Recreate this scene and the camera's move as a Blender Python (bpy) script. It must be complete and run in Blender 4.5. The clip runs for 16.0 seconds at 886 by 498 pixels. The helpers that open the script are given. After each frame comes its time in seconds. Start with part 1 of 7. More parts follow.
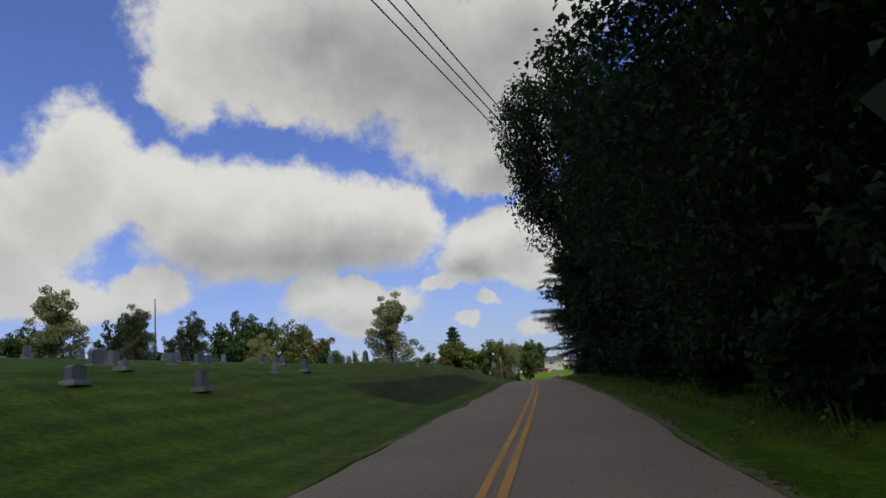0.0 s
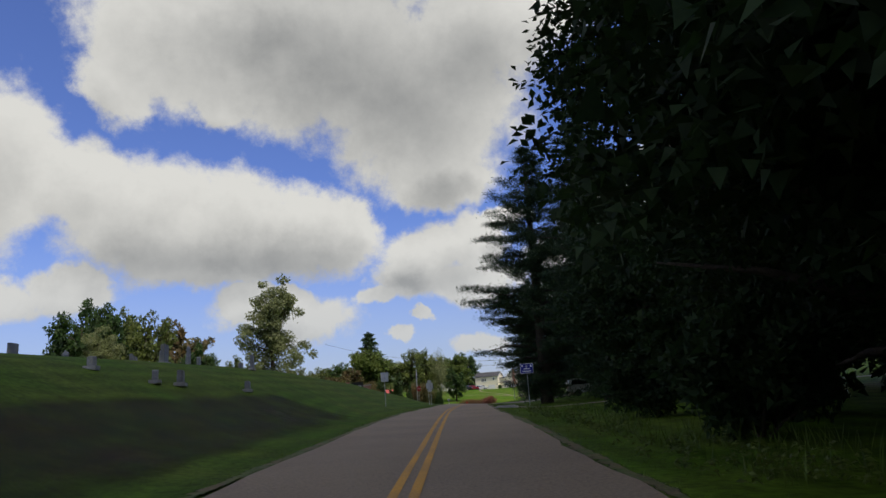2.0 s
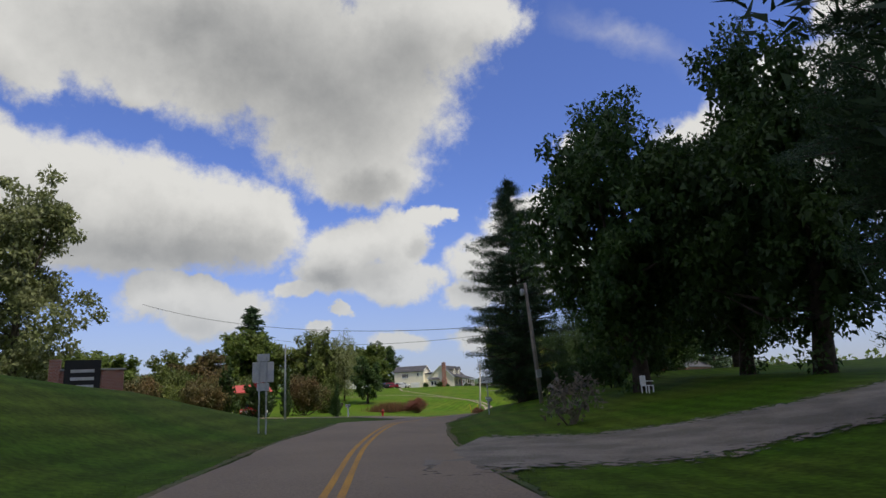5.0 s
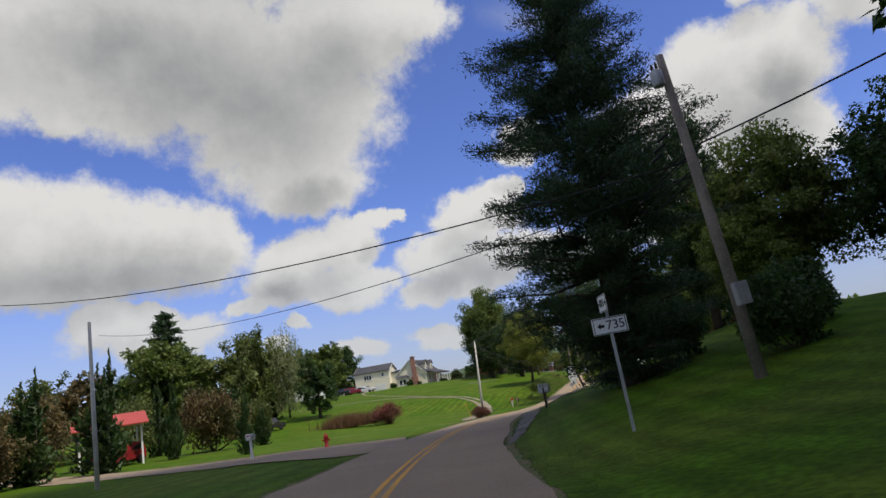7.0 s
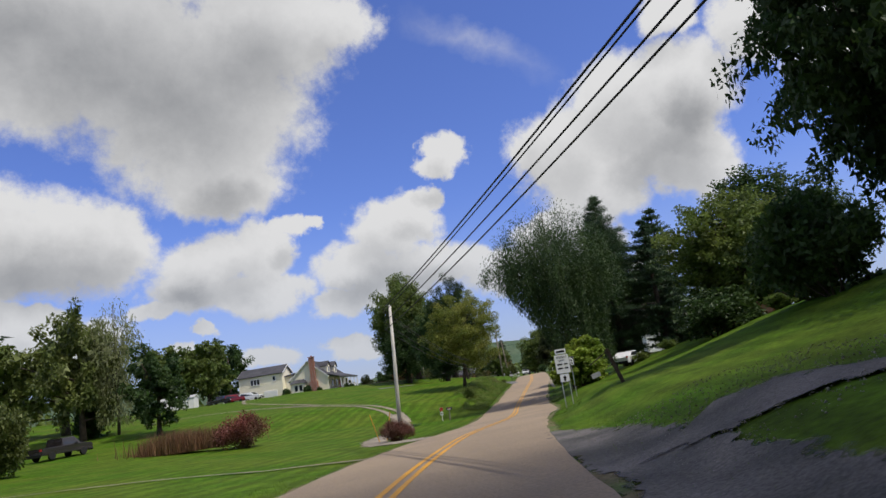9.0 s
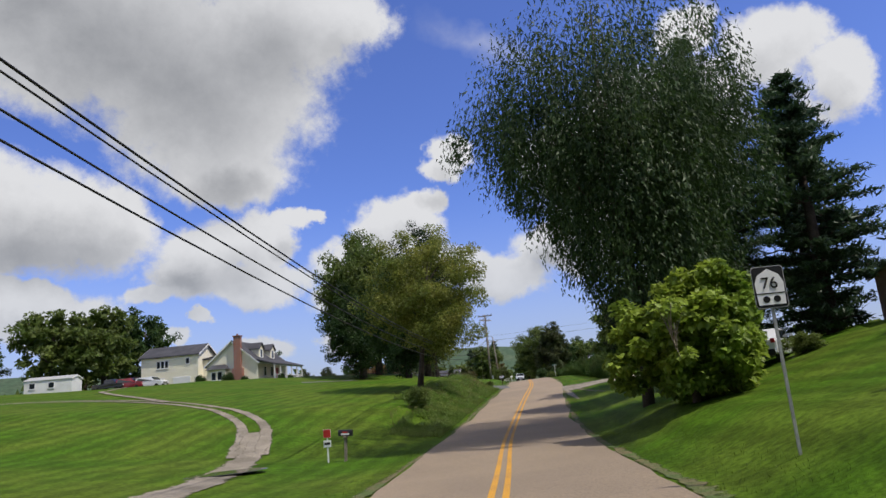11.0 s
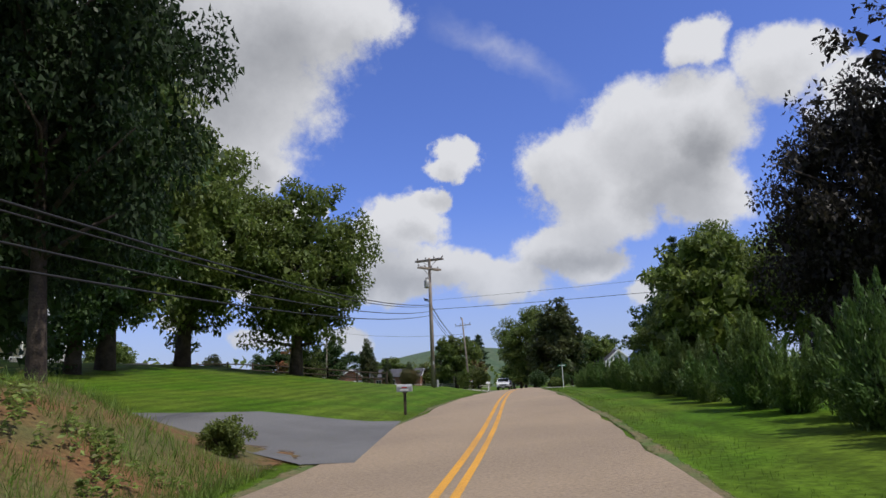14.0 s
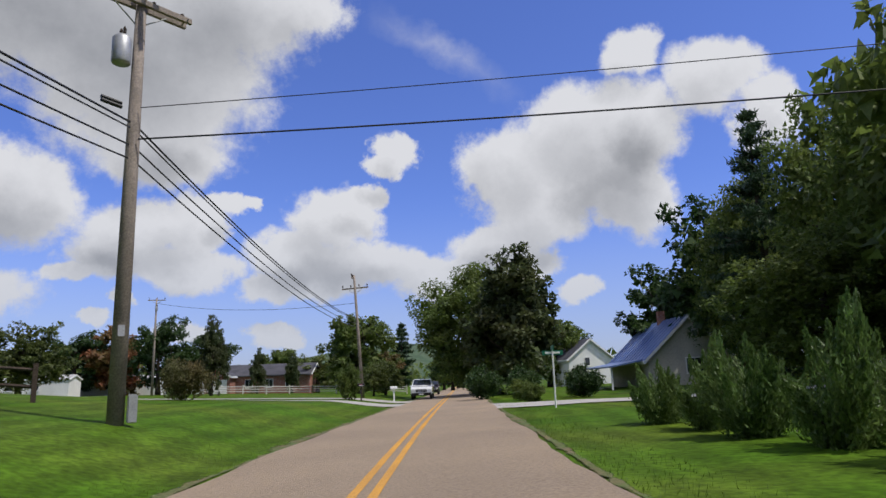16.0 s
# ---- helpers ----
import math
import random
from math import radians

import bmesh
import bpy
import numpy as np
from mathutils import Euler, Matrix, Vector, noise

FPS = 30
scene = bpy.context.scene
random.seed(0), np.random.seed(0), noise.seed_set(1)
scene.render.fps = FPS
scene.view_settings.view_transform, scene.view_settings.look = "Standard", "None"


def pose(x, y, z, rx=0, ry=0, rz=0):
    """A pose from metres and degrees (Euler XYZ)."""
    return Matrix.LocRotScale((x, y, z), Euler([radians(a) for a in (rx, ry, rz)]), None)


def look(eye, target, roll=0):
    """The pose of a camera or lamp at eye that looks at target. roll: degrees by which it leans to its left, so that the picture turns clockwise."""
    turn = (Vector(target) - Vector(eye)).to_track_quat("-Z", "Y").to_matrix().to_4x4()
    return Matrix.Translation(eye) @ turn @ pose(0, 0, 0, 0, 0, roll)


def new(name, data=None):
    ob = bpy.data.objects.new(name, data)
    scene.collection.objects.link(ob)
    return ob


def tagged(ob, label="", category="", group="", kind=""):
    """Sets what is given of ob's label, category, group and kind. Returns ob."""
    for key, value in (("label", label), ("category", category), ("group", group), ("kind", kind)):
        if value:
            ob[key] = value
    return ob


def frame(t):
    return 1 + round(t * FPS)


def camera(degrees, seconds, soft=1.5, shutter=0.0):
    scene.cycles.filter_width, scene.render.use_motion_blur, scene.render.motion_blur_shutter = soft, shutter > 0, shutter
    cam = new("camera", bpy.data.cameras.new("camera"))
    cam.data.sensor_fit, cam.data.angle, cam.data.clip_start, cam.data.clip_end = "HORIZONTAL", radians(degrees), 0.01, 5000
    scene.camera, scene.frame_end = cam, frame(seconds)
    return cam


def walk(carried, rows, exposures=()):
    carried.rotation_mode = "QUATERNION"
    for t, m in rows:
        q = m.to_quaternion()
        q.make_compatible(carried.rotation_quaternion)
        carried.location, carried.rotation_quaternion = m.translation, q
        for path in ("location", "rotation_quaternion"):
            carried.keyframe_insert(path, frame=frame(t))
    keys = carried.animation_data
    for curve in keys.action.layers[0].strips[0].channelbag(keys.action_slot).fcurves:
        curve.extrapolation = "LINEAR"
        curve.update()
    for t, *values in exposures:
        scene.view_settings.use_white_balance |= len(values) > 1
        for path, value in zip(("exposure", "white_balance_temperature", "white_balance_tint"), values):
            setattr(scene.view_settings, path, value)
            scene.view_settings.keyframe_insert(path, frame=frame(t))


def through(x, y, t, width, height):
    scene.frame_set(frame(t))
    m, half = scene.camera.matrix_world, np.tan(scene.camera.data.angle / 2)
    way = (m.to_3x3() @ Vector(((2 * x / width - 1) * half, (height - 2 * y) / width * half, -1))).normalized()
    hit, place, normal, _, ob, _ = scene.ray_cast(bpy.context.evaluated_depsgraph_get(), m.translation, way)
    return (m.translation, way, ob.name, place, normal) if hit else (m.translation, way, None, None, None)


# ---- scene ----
cam = camera(68.0, 16.0)
PATH = [
    (0, (-6.765, -30.324, -4.517), (-6.763, -28.369, -4.096), -5.8),
    (0.5, (-5.176, -19.37, -4.076), (-5.161, -17.423, -3.622), -3.9),
    (1, (-3.62, -7.982, -3.927), (-3.587, -6.038, -3.455), -4.0),
    (1.5, (-2.17, 3.39, -3.838), (-2.066, 5.331, -3.367), -4.4),
    (2, (-0.846, 13.872, -3.638), (-0.653, 15.811, -3.189), -3.9),
    (2.5, (0.117, 24.086, -3.319), (0.382, 26.011, -2.849), -4.1),
    (3, (1.07, 34.31, -3.142), (1.356, 36.242, -2.713), -4.6),
    (3.5, (2.326, 44.561, -2.85), (2.537, 46.478, -2.321), -4.5),
    (4, (3.713, 53.653, -2.644), (3.875, 55.584, -2.149), -3.6),
    (4.5, (5.034, 63.453, -2.748), (5.257, 65.381, -2.268), -3.8),
    (5, (6.249, 72.823, -2.862), (6.674, 74.729, -2.43), -2.7),
    (5.2, (6.556, 76.842, -2.667), (7.006, 78.75, -2.27), -2.5),
    (7.3, (12.826, 110.77, -2.923), (13.415, 112.637, -2.512), -10.3),
    (7.5, (13.638, 113.927, -3.062), (14.253, 115.79, -2.672), -10.2),
    (8, (15.61, 120.899, -3.304), (16.333, 122.724, -2.923), -10.7),
    (8.5, (17.867, 127.501, -3.525), (18.632, 129.304, -3.12), -10.8),
    (9, (20.52, 134.428, -3.6), (21.327, 136.213, -3.195), -9.0),
    (9.2, (21.508, 137.316, -3.495), (22.312, 139.105, -3.106), -8.5),
    (11.3, (40.559, 170.486, -4.697), (41.365, 172.268, -4.282), -4.9),
    (11.5, (42.298, 173.337, -4.982), (43.13, 175.109, -4.574), -5.7),
    (12, (45.783, 180.076, -5.183), (46.686, 181.808, -4.754), -5.1),
    (12.5, (50.96, 189.154, -5.045), (51.84, 190.901, -4.63), -4.2),
    (13, (56.796, 198.532, -4.596), (57.651, 200.293, -4.187), -3.4),
    (13.5, (62.909, 207.52, -4.042), (63.706, 209.313, -3.653), -1.2),
    (14, (68.795, 216.296, -3.609), (69.596, 218.081, -3.193), -2.3),
    (14.5, (74.214, 225.671, -3.454), (74.975, 227.473, -3.041), -3.0),
    (15, (79.822, 234.911, -3.093), (80.608, 236.709, -2.707), -2.9),
    (15.5, (84.901, 243.692, -2.815), (85.798, 245.438, -2.436), -2.8),
    (16, (89.764, 251.846, -2.846), (90.74, 253.545, -2.445), -2.0),
]
walk(cam, [(t, look(eye, target, roll)) for t, eye, target, roll in PATH], [(0, -0.4, 6800, 7), (4, -0.4, 6800, 7), (5.2, -0.36, 6750, 8), (7.5, -0.35, 6650, 9), (9, -0.34, 6500, 10), (11.5, -0.31, 6350, 11), (16, -0.36, 6250, 12)])

# ---- light ----
SUN_AZ, SUN_EL = radians(143), radians(59)
sun_way = Vector((math.sin(SUN_AZ) * math.cos(SUN_EL), math.cos(SUN_AZ) * math.cos(SUN_EL), math.sin(SUN_EL)))
sun_data = bpy.data.lights.new("sun", "SUN")
sun_data.energy, sun_data.angle, sun_data.color = 5.0, radians(0.6), (1.0, 0.93, 0.83)
sun = new("sun", sun_data)
sun.matrix_world = look(sun_way * 100, (0, 0, 0))

# cumulus in the sky: azimuth from +y to the right, elevation, half width and half height, in degrees
OVERHEAD = [(-16.0, 30.9, 9.7, 6.4), (-5.0, 30.6, 12.1, 7.9), (4.3, 25.5, 10.3, 7.6), (11.3, 31.5, 9.8, 5.0), (6.0, 19.2, 5.7, 2.7),
            (-21.6, 26.8, 3.2, 3.3), (-13.5, 25.6, 3.5, 2.4), (17.9, 31.7, 4.0, 2.7), (-5.9, 39.7, 25.8, 6.7)]
BANK = [(-23.8, 18.0, 4.6, 3.9), (-18.9, 15.8, 7.4, 5.4), (-12.8, 16.0, 6.5, 4.2), (-7.3, 14.7, 6.8, 3.9), (-3.4, 14.6, 4.0, 3.5),
        (-14.5, 12.3, 8.1, 2.5), (-29.7, 18.9, 4.6, 5.9), (-34.0, 15.0, 6.0, 5.0), (-31.0, 9.5, 6.0, 2.0)]
MID = [(4.5, 12.9, 4.5, 2.7), (2.9, 10.5, 4.0, 2.0), (8.6, 13.6, 3.0, 2.5), (-0.1, 8.9, 2.0, 0.9), (8.9, 10.1, 3.5, 2.0)]
LOW = [(-24.4, 10.4, 3.2, 2.0), (-10.9, 8.6, 4.2, 2.0), (-6.4, 7.5, 4.8, 2.0), (-7.3, 9.2, 2.4, 1.2), (3.7, 7.1, 0.9, 0.7), (1.7, 5.7, 1.5, 0.6)]
EAST = [(36.6, 18.4, 5.1, 3.9), (42.3, 21.3, 5.5, 3.8), (47.8, 20.7, 4.8, 4.2), (47.0, 15.3, 4.2, 3.4), (38.3, 14.6, 5.4, 2.9), (34.6, 18.3, 3.1, 2.9),
        (25.7, 19.9, 2.0, 1.6), (24.7, 18.6, 2.0, 1.0), (42.8, 17.3, 4.4, 3.2)]
MIDEAST = [(20.4, 14.3, 3.5, 2.7), (22.7, 16.0, 2.0, 1.2), (17.0, 11.3, 4.5, 2.2), (22.9, 10.5, 5.0, 2.2), (14.7, 8.6, 2.9, 1.4), (19.2, 9.0, 5.0, 1.7),
           (27.3, 9.8, 2.0, 2.0), (11.1, 15.4, 2.0, 1.1), (13.5, 15.6, 1.2, 0.6), (8.5, 4.7, 2.8, 1.0), (15.1, 4.7, 1.9, 1.1)]
FAR_EAST = [(34.9, 11.9, 4.4, 2.2), (37.2, 10.2, 2.9, 1.7), (57.4, 19.9, 2.5, 3.3), (48.0, 26.9, 3.0, 2.0), (54.1, 23.7, 3.6, 3.2), (29.3, 9.3, 5.0, 2.0), (41.5, 7.4, 1.8, 1.2)]
THICK = [(1.2, 27.0, 12.6, 5.7), (-13.2, 11.9, 10.5, 2.2), (6.9, 18.1, 3.1, 1.2), (2.9, 10.0, 3.5, 1.2), (-9.6, 30.3, 6.4, 2.8), (44.8, 15.9, 3.8, 2.4), (47.6, 18.0, 2.8, 1.9),
         (-6.0, 40.0, 22.0, 5.0), (20.0, 9.5, 6.0, 1.2), (36.0, 10.5, 4.0, 1.0)]

world = bpy.data.worlds.new("sky")
scene.world = world
world.use_nodes = True
wt = world.node_tree
wt.nodes.clear()


def wnode(kind, operation="", sky_type="", data_type="", blend_type="", interpolation_type=""):
    n = wt.nodes.new(kind)
    if operation:
        n.operation = operation
    if sky_type:
        n.sky_type = sky_type
    if data_type:
        n.data_type = data_type
    if blend_type:
        n.blend_type = blend_type
    if interpolation_type:
        n.interpolation_type = interpolation_type
    return n


def wmath(op, a, b=None, c=None):
    n = wt.nodes.new("ShaderNodeMath")
    n.operation = op
    for i, v in enumerate((a, b, c)):
        if v is None:
            continue
        if isinstance(v, (int, float)):
            n.inputs[i].default_value = v
        else:
            wt.links.new(v, n.inputs[i])
    return n.outputs[0]


coords = wnode("ShaderNodeTexCoord")
split = wnode("ShaderNodeSeparateXYZ")
wt.links.new(coords.outputs["Generated"], split.inputs[0])
azim = wmath("MULTIPLY", wmath("ARCTAN2", split.outputs[0], split.outputs[1]), 57.29578)
elev = wmath("MULTIPLY", wmath("ARCSINE", split.outputs[2]), 57.29578)


def sky_noise(scale, detail, rough=0.6):
    n = wnode("ShaderNodeTexNoise")
    n.inputs["Scale"].default_value, n.inputs["Detail"].default_value, n.inputs["Roughness"].default_value = scale, detail, rough
    wt.links.new(coords.outputs["Generated"], n.inputs["Vector"])
    return n


warp = sky_noise(9, 6, 0.62)
warp_split = wnode("ShaderNodeSeparateColor")
wt.links.new(warp.outputs["Color"], warp_split.inputs[0])
az2 = wmath("ADD", azim, wmath("MULTIPLY", wmath("SUBTRACT", warp_split.outputs[0], 0.5), 7.0))
el2 = wmath("ADD", elev, wmath("MULTIPLY", wmath("SUBTRACT", warp_split.outputs[1], 0.5), 5.0))
place2 = wnode("ShaderNodeCombineXYZ")
wt.links.new(az2, place2.inputs[0])
wt.links.new(el2, place2.inputs[1])


def sky_field(blobs, smooth, place):
    """One minus the distance from the nearest blob's middle, in blob radii."""
    total = None
    for a, e, ra, re in blobs:
        off = wnode("ShaderNodeVectorMath", operation="SUBTRACT")
        wt.links.new(place, off.inputs[0])
        off.inputs[1].default_value = (a, e, 0)
        rel = wnode("ShaderNodeVectorMath", operation="DIVIDE")
        wt.links.new(off.outputs[0], rel.inputs[0])
        rel.inputs[1].default_value = (ra * 1.05, re * 1.08, 1)
        far = wnode("ShaderNodeVectorMath", operation="LENGTH")
        wt.links.new(rel.outputs[0], far.inputs[0])
        one = wmath("SUBTRACT", 1.0, far.outputs["Value"])
        total = one if total is None else wmath("SMOOTH_MAX", total, one, smooth)
    return total


CLOUDS = OVERHEAD + BANK + MID + LOW + EAST + MIDEAST + FAR_EAST
field = sky_field(CLOUDS, 0.12, place2.outputs[0])
# what lies higher in the same cloud takes the light from below it
above = wnode("ShaderNodeVectorMath", operation="ADD")
wt.links.new(place2.outputs[0], above.inputs[0])
above.inputs[1].default_value = (1.2, 2.6, 0)
over = sky_field(CLOUDS, 0.25, above.outputs[0])
under = wnode("ShaderNodeMapRange", interpolation_type="SMOOTHSTEP")
wt.links.new(over, under.inputs["Value"])
under.inputs["From Min"].default_value, under.inputs["From Max"].default_value = -0.25, 0.95
fine = sky_noise(24, 10, 0.66)
loose = sky_noise(3.2, 7, 0.6)
# beyond the seen part of the sky the clouds go on at random
side = wmath("SMOOTH_MIN", 1.0, wmath("MAXIMUM", wmath("MULTIPLY", wmath("SUBTRACT", wmath("ABSOLUTE", wmath("SUBTRACT", azim, 12.0)), 52.0), 0.1), wmath("MULTIPLY", wmath("SUBTRACT", elev, 48.0), 0.1)), 0.1)
wild = wmath("MULTIPLY", wmath("SUBTRACT", loose.outputs["Fac"], 0.475), 5.0)
wild = wmath("SUBTRACT", wild, wmath("MULTIPLY", wmath("SUBTRACT", 1.0, wmath("MAXIMUM", side, 0.0)), 4.0))
field = wmath("MAXIMUM", field, wild)
edge = wmath("ADD", field, wmath("MULTIPLY", wmath("SUBTRACT", fine.outputs["Fac"], 0.5), 0.75))
cover = wnode("ShaderNodeMapRange", interpolation_type="SMOOTHSTEP")
wt.links.new(edge, cover.inputs["Value"])
cover.inputs["From Min"].default_value, cover.inputs["From Max"].default_value = -0.1, 0.3
# a thin streak of high cloud
da, de = wmath("SUBTRACT", az2, 30.5), wmath("SUBTRACT", el2, 28.2)
run = wmath("ABSOLUTE", wmath("SUBTRACT", wmath("MULTIPLY", da, 0.856), wmath("MULTIPLY", de, 0.517)))
off_line = wmath("ABSOLUTE", wmath("ADD", wmath("MULTIPLY", da, 0.517), wmath("MULTIPLY", de, 0.856)))
streak = wmath("MULTIPLY", wmath("MAXIMUM", wmath("SUBTRACT", 1.0, wmath("MULTIPLY", run, 0.125)), 0.0), wmath("MAXIMUM", wmath("SUBTRACT", 1.0, wmath("MULTIPLY", off_line, 0.6)), 0.0))
veil = wmath("MAXIMUM", cover.outputs[0], wmath("MULTIPLY", wmath("MULTIPLY", streak, fine.outputs["Fac"]), 0.7))
thick = wmath("ADD", sky_field(THICK, 0.3, place2.outputs[0]), wmath("MULTIPLY", wmath("SUBTRACT", warp.outputs["Fac"], 0.5), 0.5))
shade = wnode("ShaderNodeMapRange", interpolation_type="SMOOTHSTEP")
wt.links.new(thick, shade.inputs["Value"])
shade.inputs["From Min"].default_value, shade.inputs["From Max"].default_value = -0.7, 1.1
billow = wnode("ShaderNodeMapRange")
wt.links.new(fine.outputs["Fac"], billow.inputs["Value"])
billow.inputs["From Min"].default_value, billow.inputs["From Max"].default_value = 0.3, 0.7
grey = wmath("MULTIPLY_ADD", under.outputs[0], 0.5, wmath("MULTIPLY", shade.outputs[0], 0.62))
shade_all = wmath("MULTIPLY_ADD", billow.outputs[0], -0.16, wmath("ADD", grey, wmath("MULTIPLY", wmath("SUBTRACT", warp_split.outputs[2], 0.5), 0.25)))
shade_all = wmath("MINIMUM", wmath("MAXIMUM", wmath("ADD", shade_all, 0.02), 0.0), 1.0)
cloud_col = wnode("ShaderNodeMix", data_type="RGBA")
wt.links.new(shade_all, cloud_col.inputs[0])
cloud_col.inputs[6].default_value = (9.2, 9.2, 9.25, 1)
cloud_col.inputs[7].default_value = (4.1, 4.2, 4.4, 1)
sky = wnode("ShaderNodeTexSky", sky_type="NISHITA")
sky.sun_disc, sky.sun_elevation, sky.sun_rotation = False, SUN_EL, SUN_AZ
sky.air_density, sky.dust_density, sky.ozone_density = 1.0, 0.6, 3.0
tint = wnode("ShaderNodeMix", data_type="RGBA", blend_type="MULTIPLY")
tint.inputs[0].default_value = 1.0
wt.links.new(sky.outputs[0], tint.inputs[6])
tint.inputs[7].default_value = (1.15, 1.26, 2.05, 1)
both = wnode("ShaderNodeMix", data_type="RGBA")
wt.links.new(veil, both.inputs[0])
wt.links.new(tint.outputs[2], both.inputs[6])
wt.links.new(cloud_col.outputs[2], both.inputs[7])
# pale haze low over the horizon
haze = wnode("ShaderNodeMapRange", interpolation_type="SMOOTHSTEP")
wt.links.new(elev, haze.inputs["Value"])
haze.inputs["From Min"].default_value, haze.inputs["From Max"].default_value = 17.0, -2.0
haze.inputs["To Max"].default_value = 0.62
misty = wnode("ShaderNodeMix", data_type="RGBA")
wt.links.new(haze.outputs[0], misty.inputs[0])
wt.links.new(both.outputs[2], misty.inputs[6])
misty.inputs[7].default_value = (5.2, 5.8, 7.0, 1)
back = wnode("ShaderNodeBackground")
back.inputs["Strength"].default_value = 0.1
wt.links.new(misty.outputs[2], back.inputs["Color"])
wt.links.new(back.outputs[0], wnode("ShaderNodeOutputWorld").inputs["Surface"])

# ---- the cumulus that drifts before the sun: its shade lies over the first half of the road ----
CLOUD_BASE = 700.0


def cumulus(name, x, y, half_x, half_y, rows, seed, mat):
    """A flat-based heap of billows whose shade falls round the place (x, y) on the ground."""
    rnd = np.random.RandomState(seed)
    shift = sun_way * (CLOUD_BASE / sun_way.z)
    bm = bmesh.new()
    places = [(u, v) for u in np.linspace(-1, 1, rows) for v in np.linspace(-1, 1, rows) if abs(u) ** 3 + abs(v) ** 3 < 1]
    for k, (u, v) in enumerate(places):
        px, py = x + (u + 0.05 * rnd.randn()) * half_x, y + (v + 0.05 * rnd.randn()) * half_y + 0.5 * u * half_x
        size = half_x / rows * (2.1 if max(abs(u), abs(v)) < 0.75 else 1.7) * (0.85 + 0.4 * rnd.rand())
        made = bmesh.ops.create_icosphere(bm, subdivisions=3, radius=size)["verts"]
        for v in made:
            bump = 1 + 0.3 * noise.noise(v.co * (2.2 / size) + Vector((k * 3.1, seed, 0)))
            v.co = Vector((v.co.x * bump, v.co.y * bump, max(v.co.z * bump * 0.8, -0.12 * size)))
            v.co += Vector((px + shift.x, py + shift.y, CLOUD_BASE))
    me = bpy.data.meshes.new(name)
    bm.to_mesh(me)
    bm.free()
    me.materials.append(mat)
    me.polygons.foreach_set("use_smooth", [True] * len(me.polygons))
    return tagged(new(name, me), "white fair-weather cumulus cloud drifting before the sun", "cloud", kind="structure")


# ---- materials ----


